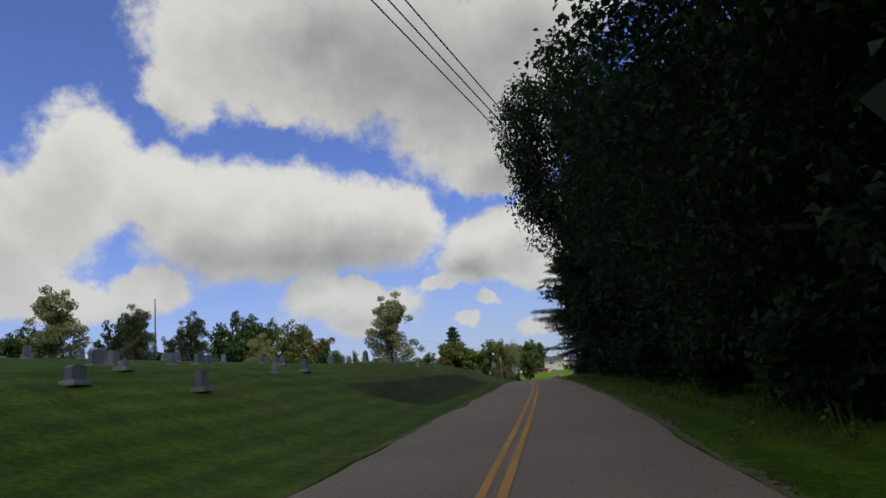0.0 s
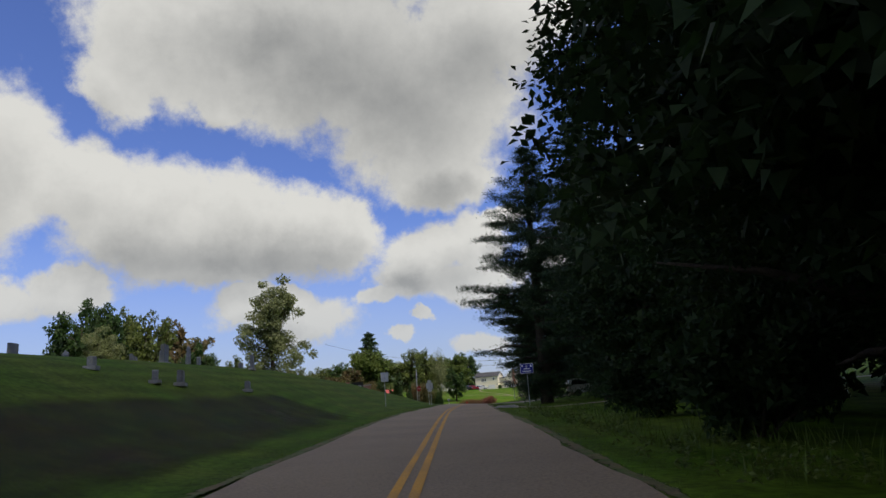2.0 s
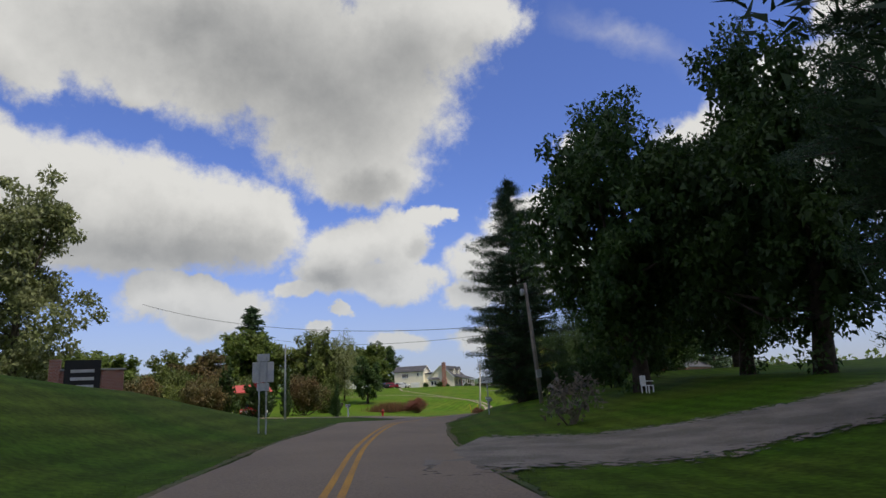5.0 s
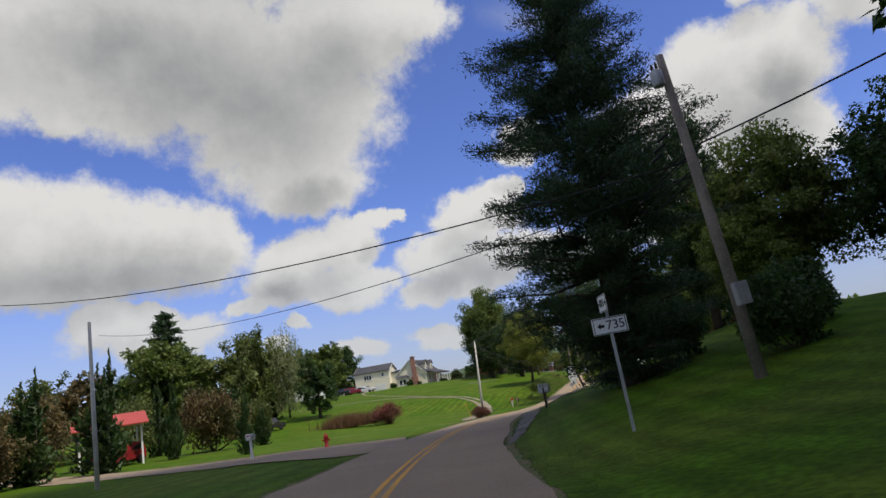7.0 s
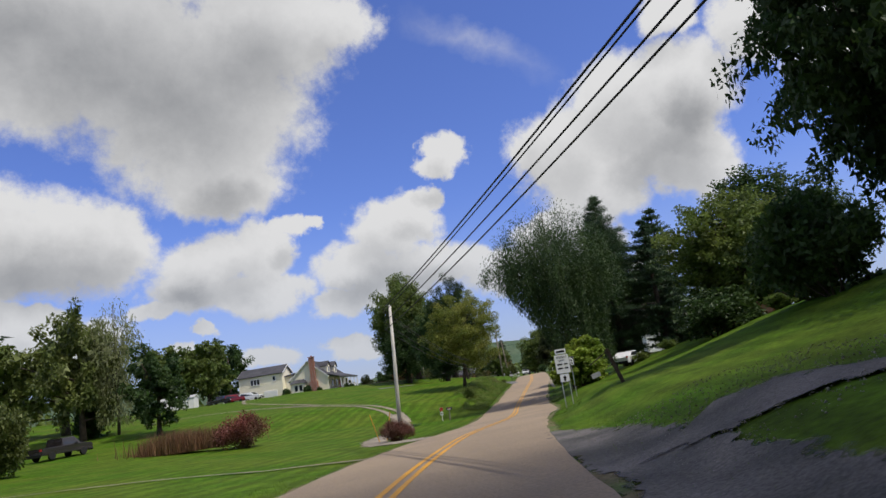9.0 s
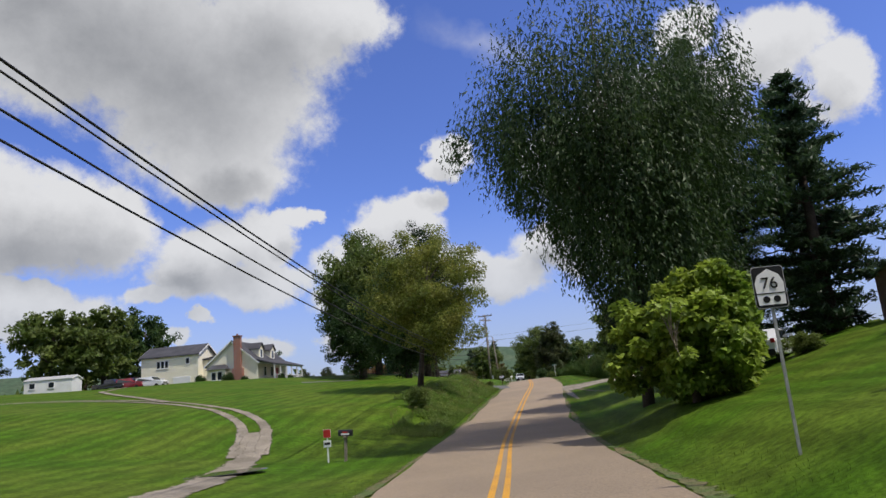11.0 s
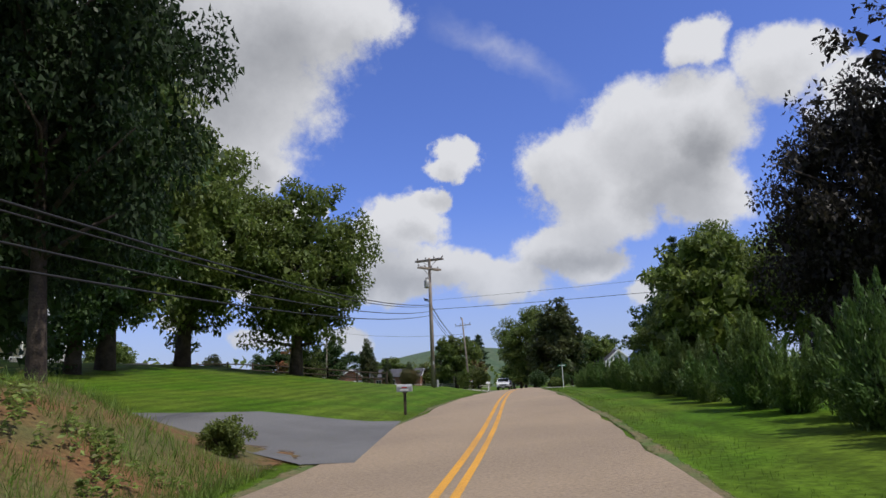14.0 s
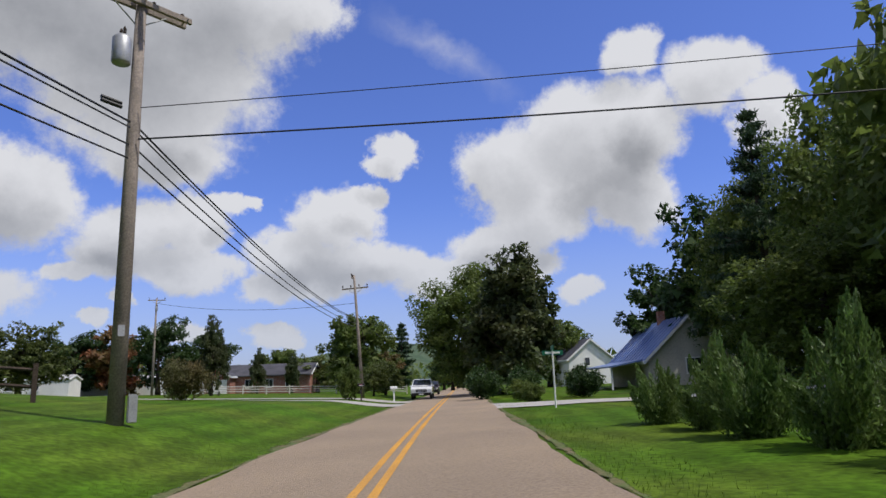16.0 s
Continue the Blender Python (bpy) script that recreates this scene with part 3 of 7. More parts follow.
def land(s, d):
    """The height of the ground s metres along the road and d metres right of its middle."""
    s, d = np.broadcast_arrays(np.atleast_1d(np.asarray(s, float)), np.asarray(d, float))
    a = np.maximum(np.abs(d) - 3.0, 0)
    z = centre(np.clip(s, -205, 700))[:, 2].copy()
    z += np.tan(np.radians(-np.interp(s, TILT[:, 0], TILT[:, 1]))) * np.clip(d, -3, 3) * np.clip(1 - a / 9, 0, 1)
    z += np.where(d < 0, profile(LEFT, s, a), profile(RIGHT, s, a))
    return z


def height(x, y):
    s, d = along(x, y)
    return float(land(s, d)[0])


def on_ground(x, y, sink=0.0):
    return Vector((x, y, height(x, y) - sink))


def at(s, d):
    p = plan(s, d)[0]
    return Vector((p[0], p[1], float(land(s, d)[0])))


# ---- mesh helpers ----


def mesh_from(name, verts, faces, mat, smooth=False):
    me = bpy.data.meshes.new(name)
    me.from_pydata([tuple(map(float, v)) for v in verts], [], [tuple(int(i) for i in f) for f in faces])
    me.materials.append(mat)
    if smooth:
        me.polygons.foreach_set("use_smooth", [True] * len(me.polygons))
    me.update()
    return me


def part(name, bm, mat=None, parent=None, label="", smooth=False):
    """Links a bmesh or a mesh as one object under a thing or under a part."""
    if isinstance(bm, bmesh.types.BMesh):
        me = bpy.data.meshes.new(name)
        bm.to_mesh(me)
        bm.free()
        me.materials.append(mat)
        if smooth:
            me.polygons.foreach_set("use_smooth", [True] * len(me.polygons))
    else:
        me = bm
    ob = new(name, me)
    if parent is not None:
        ob.parent = parent
    if label:
        ob["label"] = label
    return ob


def thing(name, place, turn=0.0, label="", category="", group="", lean=(0, 0)):
    e = new(name)
    e.matrix_world = pose(place[0], place[1], place[2], lean[0], lean[1], turn)
    return tagged(e, label, category, group)


def box(x0, y0, z0, x1, y1, z1, bevel=0.0, bm=None):
    b = bm or bmesh.new()
    r = bmesh.ops.create_cube(b, size=1.0)
    bmesh.ops.scale(b, vec=(x1 - x0, y1 - y0, z1 - z0), verts=r["verts"])
    bmesh.ops.translate(b, vec=((x0 + x1) / 2, (y0 + y1) / 2, (z0 + z1) / 2), verts=r["verts"])
    if bevel:
        edges = list({e for v in r["verts"] for e in v.link_edges})
        bmesh.ops.bevel(b, geom=edges, offset=bevel, segments=2, affect="EDGES")
    return b


def tube(points, radii, sides=8, bm=None, caps=True):
    """A tapered tube along points."""
    b = bm or bmesh.new()
    rings, up = [], Vector((0.13, 0.05, 1)).normalized()
    pts = [Vector(p) for p in points]
    for i, p in enumerate(pts):
        t = (pts[min(i + 1, len(pts) - 1)] - pts[max(i - 1, 0)]).normalized()
        u = t.cross(up if abs(t.dot(up)) < 0.95 else Vector((1, 0, 0))).normalized()
        v = t.cross(u)
        rings.append([b.verts.new(p + radii[i] * (math.cos(k * math.tau / sides) * u + math.sin(k * math.tau / sides) * v)) for k in range(sides)])
    for a, c in zip(rings, rings[1:]):
        for k in range(sides):
            b.faces.new((a[k], a[(k + 1) % sides], c[(k + 1) % sides], c[k]))
    if caps:
        b.faces.new(rings[0][::-1])
        b.faces.new(rings[-1])
    return b


def lathe(outline, sides=16, bm=None):
    """A turned body round the z axis from (radius, height) pairs."""
    b = bm or bmesh.new()
    rings = [[b.verts.new((r * math.cos(k * math.tau / sides), r * math.sin(k * math.tau / sides), z)) for k in range(sides)] for r, z in outline]
    for a, c in zip(rings, rings[1:]):
        for k in range(sides):
            b.faces.new((a[k], a[(k + 1) % sides], c[(k + 1) % sides], c[k]))
    b.faces.new(rings[0][::-1])
    b.faces.new(rings[-1])
    return b


def prism(outline, y0, y1, bm=None, axis="y"):
    """A plate of the given outline (x, z), from y0 to y1."""
    b = bm or bmesh.new()
    put = (lambda x, z, y: (x, y, z)) if axis == "y" else (lambda x, z, y: (y, x, z))
    a = [b.verts.new(put(x, z, y0)) for x, z in outline]
    c = [b.verts.new(put(x, z, y1)) for x, z in outline]
    n = len(outline)
    b.faces.new(a)
    b.faces.new(c[::-1])
    for k in range(n):
        b.faces.new((a[k], c[k], c[(k + 1) % n], a[(k + 1) % n]))
    bmesh.ops.recalc_face_normals(b, faces=b.faces)
    return b


def sheet(name, ss, dd, lift, mat, wobble=0.0, seed=0):
    """A strip of surface over the ground, on a grid of the road's own measures."""
    rows = []
    rnd = np.random.RandomState(seed)
    ss, dd = np.asarray(ss, float), np.asarray(dd, float)
    verts = np.zeros((len(ss), len(dd), 3))
    for j, d in enumerate(dd):
        off = np.full(len(ss), d)
        if wobble and j in (0, len(dd) - 1):
            off = off + np.convolve(rnd.randn(len(ss) + 4), np.ones(5) / 5, "valid") * wobble
        verts[:, j, :2] = plan(ss, off)
        verts[:, j, 2] = land(ss, off) + lift
    n = len(dd)
    faces = [(i * n + j, i * n + j + 1, (i + 1) * n + j + 1, (i + 1) * n + j) for i in range(len(ss) - 1) for j in range(n - 1)]
    me = mesh_from(name, verts.reshape(-1, 3), faces, mat, smooth=True)
    return fading(me, len(ss), n)


def fading(me, rows, cols):
    """Marks how far each point lies inside the strip's border, for ragged edges."""
    i, j = np.arange(rows), np.arange(cols)
    inside = np.minimum(np.minimum(i, rows - 1 - i)[:, None] * 0.5 if cols > 5 else np.full((rows, 1), 9.0), np.minimum(j, cols - 1 - j)[None] * 0.8)
    me.attributes.new("fade", "FLOAT", "POINT").data.foreach_set("value", np.clip(inside, 0, 1).astype(np.float32).reshape(-1))
    return me


def ribbon(name, points, width, lift, mat, step=1.0, across=5, seed=0):
    """A drive or path along points in plan, laid over the ground, with ragged edges."""
    rnd = np.random.RandomState(seed)
    pts = np.array(points, float)
    k = np.concatenate([[0], np.cumsum(np.hypot(*np.diff(pts, axis=0).T))])
    at_s = np.arange(0, k[-1] + step, step)
    line = spline(k, pts, np.minimum(at_s, k[-1]))
    t = np.gradient(line, axis=0)
    t /= np.hypot(*t.T)[:, None] + 1e-9
    nrm = np.stack([t[:, 1], -t[:, 0]], 1)
    widths = np.interp(at_s / k[-1], np.linspace(0, 1, len(width)), width) if isinstance(width, (list, tuple)) else np.full(len(line), width)
    verts = []
    for i, p in enumerate(line):
        for j in range(across):
            f = -0.5 + j / (across - 1)
            wob = rnd.randn() * min(0.12, 0.06 * widths[i]) if j in (0, across - 1) else 0
            q = p + nrm[i] * (f * widths[i] + wob)
            verts.append((q[0], q[1], height(q[0], q[1]) + lift))
    faces = [(i * across + j, i * across + j + 1, (i + 1) * across + j + 1, (i + 1) * across + j) for i in range(len(line) - 1) for j in range(across - 1)]
    return fading(mesh_from(name, verts, faces, mat, smooth=True), len(line), across)


# ---- ground, road and drives ----
s_rows = np.concatenate([[-2600, -1500, -900, -550, -350, -250, -190], np.arange(-150, -50, 6), np.arange(-50, 340, 1.0), np.arange(340, 520, 4), [540, 580, 650, 760, 950, 1300, 1900, 2800]])
half = np.array([0, 1.5, 2.6, 2.9, 3.2, 3.6, 4.1, 4.7, 5.5, 6.5, 7.5, 8.5, 9.5, 10.5, 12, 13.5, 15, 17, 19, 22, 25, 29, 33, 38, 43, 50, 57, 64, 70, 78, 90, 105, 125, 150, 180, 230, 320, 500, 900, 1600, 2600])
d_cols = np.concatenate([-half[:0:-1], half])
verts = np.zeros((len(s_rows), len(d_cols), 3))
for j, d in enumerate(d_cols):
    verts[:, j, :2] = plan(s_rows, np.full(len(s_rows), d))
    z = land(np.clip(s_rows, -200, 560), np.full(len(s_rows), d))
    verts[:, j, 2] = z - (0.09 if abs(d) < 2.8 else 0.0)
rough = np.array([noise.noise(Vector((p[0] * 0.35, p[1] * 0.35, 0))) for p in verts.reshape(-1, 3)]).reshape(verts.shape[:2])
verts[:, :, 2] += rough * 0.03 * (np.abs(d_cols) > 3.0)
nc = len(d_cols)
faces = [(i * nc + j, i * nc + j + 1, (i + 1) * nc + j + 1, (i + 1) * nc + j) for i in range(len(s_rows) - 1) for j in range(nc - 1)]
lawn = mesh_from("ground", verts.reshape(-1, 3), faces, M["grass"], smooth=True)
lawn.attributes.new("across", "FLOAT", "POINT").data.foreach_set("value", np.tile(np.clip(d_cols, -60, 60), len(s_rows)).astype(np.float32))
tagged(part("ground", lawn), "mown green lawn and meadow rising beside the road", "ground", kind="structure")

road_s = np.concatenate([np.arange(-150, 380, 1.0), np.arange(380, 700, 4)])
tagged(part("road", sheet("road", road_s, [-2.78, -2.2, -1.2, 0, 1.2, 2.2, 2.88], 0.035, M["asphalt"], wobble=0.16, seed=3), None), "worn grey two-lane asphalt country road", "road", kind="structure")
for n, d in enumerate((-0.08, 0.18)):
    tagged(part("road_line", sheet("road_line", road_s, [d - 0.062, d + 0.062], 0.042, M["yellow"], wobble=0.008, seed=n), None), "solid yellow centre line painted on the asphalt", "road marking", kind="structure")
verge_s = np.arange(-60, 380, 1.0)
for n, d in enumerate((-2.92, 3.0)):
    tagged(part("verge", sheet("verge", verge_s, [d - 0.18, d, d + 0.16], 0.022, M["verge"], wobble=0.2, seed=7 + n), None), "thin strip of bare earth along the asphalt edge", "verge", kind="structure")


def drive(points, width, mat, label, lift=0.035, seed=0):
    return tagged(part("driveway", ribbon("driveway", points, width, lift, mat, seed=seed), None), label, "driveway", kind="structure")


P2 = lambda s, d: tuple(plan(s, d)[0])
tagged(part("side_road", ribbon("side_road", [P2(171, -2.5), P2(170, -8), P2(171, -15), P2(178, -30), P2(184, -42)], [11, 5.5, 4, 3.6, 3.4], 0.04, M["asphalt"], seed=4), None), "side road of grey asphalt joining the main road", "road", kind="structure")
drive([P2(122.5, 2.6), P2(121.6, 6), P2(121.9, 11), P2(124.5, 18), P2(129, 26), P2(134, 40)], [13, 7, 5.4, 4.2, 3.4, 2.8], M["gravel"], "pale gravel drive leading up between the trees", seed=5)
drive([P2(90, 2.6), P2(90, 7), P2(89, 16), P2(88, 30)], [4.5, 3, 2.8, 2.8], M["gravel"], "narrow pale gravel drive under the pines", seed=6)
drive([P2(185, 3.0), P2(179, 3.5), P2(172, 3.75), P2(166, 3.6), P2(160, 3.0)], [0.5, 1.9, 1.3, 0.9, 0.3], M["dark_gravel"], "grey gravel pull-in beside the mailboxes", seed=7)
drive([P2(177, 4.2), P2(175.2, 6.2), P2(174.4, 9.0)], [2.6, 1.0, 0.3], M["dark_gravel"], "thin gravel track up the lawn", lift=0.045, seed=34)
drive([P2(198, -2.7), P2(201.5, -5.5), (40.0, 191.2), (41.3, 195.6), (42.2, 200.5)], [2.2, 1.9, 1.7, 1.5, 1.4], M["gravel"], "gravel house drive curving over the lawn", seed=8)
for off in (-0.55, 0.55):
    drive([(41.3 + off, 195.6), (42.4 + off, 202.5), (41.4 + off * 0.9, 209.0), (38.5 + off * 0.7, 218.0 + off * 0.6), (31.0, 227.0 + off), (18.0, 233.0 + off)], [0.8, 0.55, 0.5, 0.5, 0.5, 0.5], M["gravel"], "worn wheel rut of the house drive across the lawn", seed=19)
drive([(38.5, 218.5), (33.0, 240.0), (34.0, 262.0), (38.0, 283.0)], [0.7, 0.6, 0.7, 2.2], M["gravel"], "worn pale wheel track over the lawn", lift=0.06, seed=9)
drive([P2(189, -2.8), P2(192, -9), P2(190, -30), P2(188, -48)], [0.4, 0.25, 0.22, 0.22], M["gravel"], "faint pale wheel track in the grass", lift=0.05, seed=10)
drive([P2(260, 2.8), P2(260.5, 8), P2(262, 16), P2(268, 30)], [8.5, 3.2, 2.5, 2.4], M["gravel"], "pale gravel drive to the storage container", seed=11)
drive([(67.6, 212.0), (65.9, 208.2), (64.3, 205.2), (62.9, 202.6)], [1.4, 0.8, 0.45, 0.15], M["gravel"], "pale gravel strip beside the asphalt edge", lift=0.02, seed=31)
drive([(68.4, 210.6), (67.0, 207.6), (65.8, 204.8), (64.6, 202.0)], [0.6, 0.4, 0.35, 0.3], M["verge"], "faint worn track across the grass", lift=0.008, seed=32)
drive([P2(280, -2.6), P2(279.5, -7), P2(276.5, -14), P2(272, -24)], [10, 5.2, 4.4, 4.2], M["dark_asphalt"], "grey asphalt drive entrance", seed=12)
drive([P2(336, 2.6), P2(336, 9), P2(335, 22)], [6, 3.2, 3], M["concrete"], "pale concrete drive to the blue-roofed house", seed=13)
drive([P2(349, -2.6), P2(349, -10), P2(350, -40)], [5, 2.8, 2.6], M["concrete"], "pale concrete drive over the lawn", seed=14)
drive([P2(357, -2.6), P2(357, -10), P2(358, -26)], [5, 2.8, 2.6], M["concrete"], "pale concrete drive beside the parked car", seed=15)
tagged(part("bare_bank", sheet("bare_bank", np.arange(267, 277.1, 0.5), [-7.2, -6.4, -5.6, -4.8, -4.2, -3.7, -3.3], 0.03, M["dirt"], wobble=0.0, seed=17), None), "bare red-brown earth bank below the trees", "bank", kind="structure")
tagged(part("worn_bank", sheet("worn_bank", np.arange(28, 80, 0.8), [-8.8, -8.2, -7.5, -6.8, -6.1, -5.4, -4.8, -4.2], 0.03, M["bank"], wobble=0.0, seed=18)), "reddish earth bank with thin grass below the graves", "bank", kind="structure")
bm = lathe([(0.9, 0.0), (0.86, 0.012)], 20)
bmesh.ops.scale(bm, vec=(1.6, 0.8, 1), verts=bm.verts)
pud = part("puddle", bm, M["water"], None)
pud.matrix_world = Matrix.Translation(on_ground(39.9, 190.6) + Vector((0, 0, 0.065)))
tagged(pud, "dark muddy puddle in the gravel drive", "puddle")

# ---- plants ----


def leaf_mesh(name, centres, ways, lengths, widths, mat, rnd, fold=0.25, broad=False, flutter=0.9):
    """Many separate leaves with their tips along their ways: pointed blades, or broad folded ones."""
    n = len(centres)
    ways = ways / (np.linalg.norm(ways, axis=1)[:, None] + 1e-9)
    other = rnd.randn(n, 3) * flutter + np.array([0, 0, 1.0])
    side = np.cross(ways, other)
    side /= np.linalg.norm(side, axis=1)[:, None] + 1e-9
    up = np.cross(side, ways)
    L, Wd = lengths[:, None], widths[:, None]
    if broad:
        corners = np.array([0, 1, 2, 0, 2, 3])
        v = np.stack([centres - ways * L * 0.5, centres + side * Wd * 0.5 + up * Wd * fold, centres + ways * L * 0.5, centres - side * Wd * 0.5 + up * Wd * fold], 1)
    else:
        corners = np.array([0, 1, 2])
        v = np.stack([centres - ways * L * 0.45 + side * Wd * 0.55, centres + ways * L * 0.55, centres - ways * L * 0.3 - side * Wd * 0.55], 1)
    count, faces = v.shape[1], len(corners) // 3
    me = bpy.data.meshes.new(name)
    me.vertices.add(n * count)
    me.vertices.foreach_set("co", v.reshape(-1))
    me.loops.add(n * len(corners))
    me.loops.foreach_set("vertex_index", (np.arange(n)[:, None] * count + corners).reshape(-1))
    me.polygons.add(n * faces)
    me.polygons.foreach_set("loop_start", np.arange(n * faces) * 3)
    me.materials.append(mat)
    me.update(calc_edges=True)
    return me


def ball(n, rnd):
    v = rnd.randn(n, 3)
    return v / np.linalg.norm(v, axis=1)[:, None]


def branch_tube(a, b, r0, r1, rnd, bm, sides=6, sag=0.0):
    a, b = Vector(a), Vector(b)
    mid = (a + b) / 2 + Vector(rnd.randn(3)) * (b - a).length * 0.06 + Vector((0, 0, sag))
    return tube([a, mid, b], [r0, (r0 + r1) / 2, r1], sides, bm)


def broad_tree(h, r, leaves, mat, seed, clear=0.2, leaf=0.24, clumps=90, low=0.0, airy=0.0, trunk=0.03, squash=1.0, conical=0.0, clump=0.17, core=2.2, broad=False):
    """Trunk and limbs, and a crown of many leaf clumps with an uneven outline. h: height, r: crown radius."""
    rnd = np.random.RandomState(seed)
    z0 = h * clear
    mid, rz = (h + z0 * (1 - low)) / 2, (h - z0 * (1 - low)) / 2
    c = ball(clumps, rnd) * (rnd.rand(clumps, 1) ** (0.32 + airy)) * np.array([r, r, rz * squash])
    lump = np.array([noise.noise(Vector(p / r * 1.3) + Vector((seed, 0, 0))) for p in c])
    c *= (1 + 0.38 * lump)[:, None]
    if conical:
        c[:, :2] *= (1 - conical * np.clip((c[:, 2] + rz) / (2 * rz), 0, 1))[:, None]
    c[:, 2] += mid
    size = r * clump * (0.75 + 0.5 * rnd.rand(clumps))
    each = rnd.multinomial(leaves, size**1.7 / (size**1.7).sum())
    idx = np.repeat(np.arange(clumps), each)
    spread = ball(leaves, rnd) * (rnd.rand(leaves, 1) ** 0.42)
    pos = c[idx] + spread * size[idx][:, None] * np.array([1.1, 1.1, 0.8])
    way = spread + 0.5 * rnd.randn(leaves, 3) + np.array([0, 0, -0.35])
    ln = leaf * (0.7 + 0.7 * rnd.rand(leaves))
    # larger leaves deep inside close the crown
    inner = leaves // 4
    deep = rnd.randint(0, clumps, inner)
    middle = np.array([0, 0, mid])
    pos = np.vstack([pos, middle + (c[deep] - middle) * 0.82 + rnd.randn(inner, 3) * size[deep][:, None] * 0.4])
    way = np.vstack([way, rnd.randn(inner, 3)])
    ln = np.concatenate([ln, leaf * core * (0.8 + 0.5 * rnd.rand(inner))])
    crown = leaf_mesh("crown", pos, way, ln, ln * 0.68, mat, rnd, broad=broad, flutter=0.45 if broad else 0.8)
    bm = bmesh.new()
    lean = rnd.randn(2) * h * 0.012
    pts = [(0, 0, -0.3), (lean[0] * 0.3, lean[1] * 0.3, h * 0.12), (lean[0], lean[1], h * 0.4), (lean[0] * 0.6, lean[1] * 1.4, h * 0.78)]
    tr = h * trunk
    tube(pts, [tr * 1.35, tr, tr * 0.62, tr * 0.18], 9, bm)
    limbs = []
    for k in rnd.permutation(clumps)[:14]:
        f = 0.25 + 0.5 * rnd.rand()
        start = Vector((lean[0] * f, lean[1] * f, max(z0 * 0.85, min(h * f * 0.9, c[k][2] - 0.1 * h))))
        limbs.append(branch_tube(start, c[k], tr * 0.34, tr * 0.05, rnd, bmesh.new(), 5))
    return bm, crown, limbs


def weeping_tree(h, r, leaves, mat, seed, strands=260, leaf=0.2, clear=0.12, hang=0.42, raised=(0, 0)):
    """A tree whose outer twigs hang in curtains. raised: the way in plan on which they end high, clear of a road."""
    rnd = np.random.RandomState(seed)
    tops = ball(strands, rnd) * (rnd.rand(strands, 1) ** 0.45) * np.array([r, r, h * 0.4])
    tops[:, 2] = np.abs(tops[:, 2]) * 0.95 + h * 0.55
    lump = np.array([noise.noise(Vector(p / r) + Vector((seed, 3, 0))) for p in tops])
    tops[:, :2] *= (1 + 0.35 * lump)[:, None]
    drop = h * hang * (0.35 + 0.75 * rnd.rand(strands)) * np.where(np.linalg.norm(tops[:, :2], axis=1) < r * 0.62, 1.9, 1.0)
    # those about the trunk hang down to the grass
    near = (np.linalg.norm(tops[:, :2], axis=1) < r * 0.6) & (rnd.rand(strands) < 0.7)
    drop = np.where(near, tops[:, 2] - h * clear * (0.6 + 0.8 * rnd.rand(strands)), drop)
    share = np.where(near, 1.9, 1.0)
    idx = rnd.choice(strands, leaves, p=share / share.sum())
    f = rnd.rand(leaves)
    out = tops[idx].copy()
    radial = tops[idx][:, :2] / (np.linalg.norm(tops[idx][:, :2], axis=1)[:, None] + 1e-6)
    out[:, :2] += radial * (f * (1 - 0.35 * f))[:, None] * r * 0.2
    out[:, 2] -= f * drop[idx]
    over = np.clip((out[:, 0] * raised[0] + out[:, 1] * raised[1]) / r, -0.2, 1)
    lowest = h * (clear + 0.5 * np.clip(over - 0.05, 0, 1) ** 0.7 * (1.0 if any(raised) else 0.0)) + rnd.rand(leaves) * 0.6
    keep = out[:, 2] > lowest
    out, f, idx, radial = out[keep], f[keep], idx[keep], radial[keep]
    leaves = len(out)
    out += rnd.randn(leaves, 3) * (0.1 + 0.22 * (1 - f))[:, None]
    way = np.stack([radial[:, 0] * 0.4, radial[:, 1] * 0.4, -np.ones(leaves)], 1) + rnd.randn(leaves, 3) * 0.5
    ln = leaf * (0.8 + 0.6 * rnd.rand(leaves))
    crown = leaf_mesh("crown", out, way, ln, ln * 0.34, mat, rnd)
    bm = bmesh.new()
    tr = h * 0.011
    tube([(0, 0, -0.3), (0.05 * r, 0, h * 0.2), (-0.03 * r, 0.04 * r, h * 0.5), (0, 0, h * 0.88)], [tr * 1.3, tr, tr * 0.6, tr * 0.15], 9, bm)
    limbs = [branch_tube((0, 0, h * (0.2 + 0.4 * rnd.rand())), tops[k], tr * 0.32, tr * 0.04, rnd, bmesh.new(), 5, sag=h * 0.02) for k in rnd.permutation(strands)[:16]]
    return bm, crown, limbs


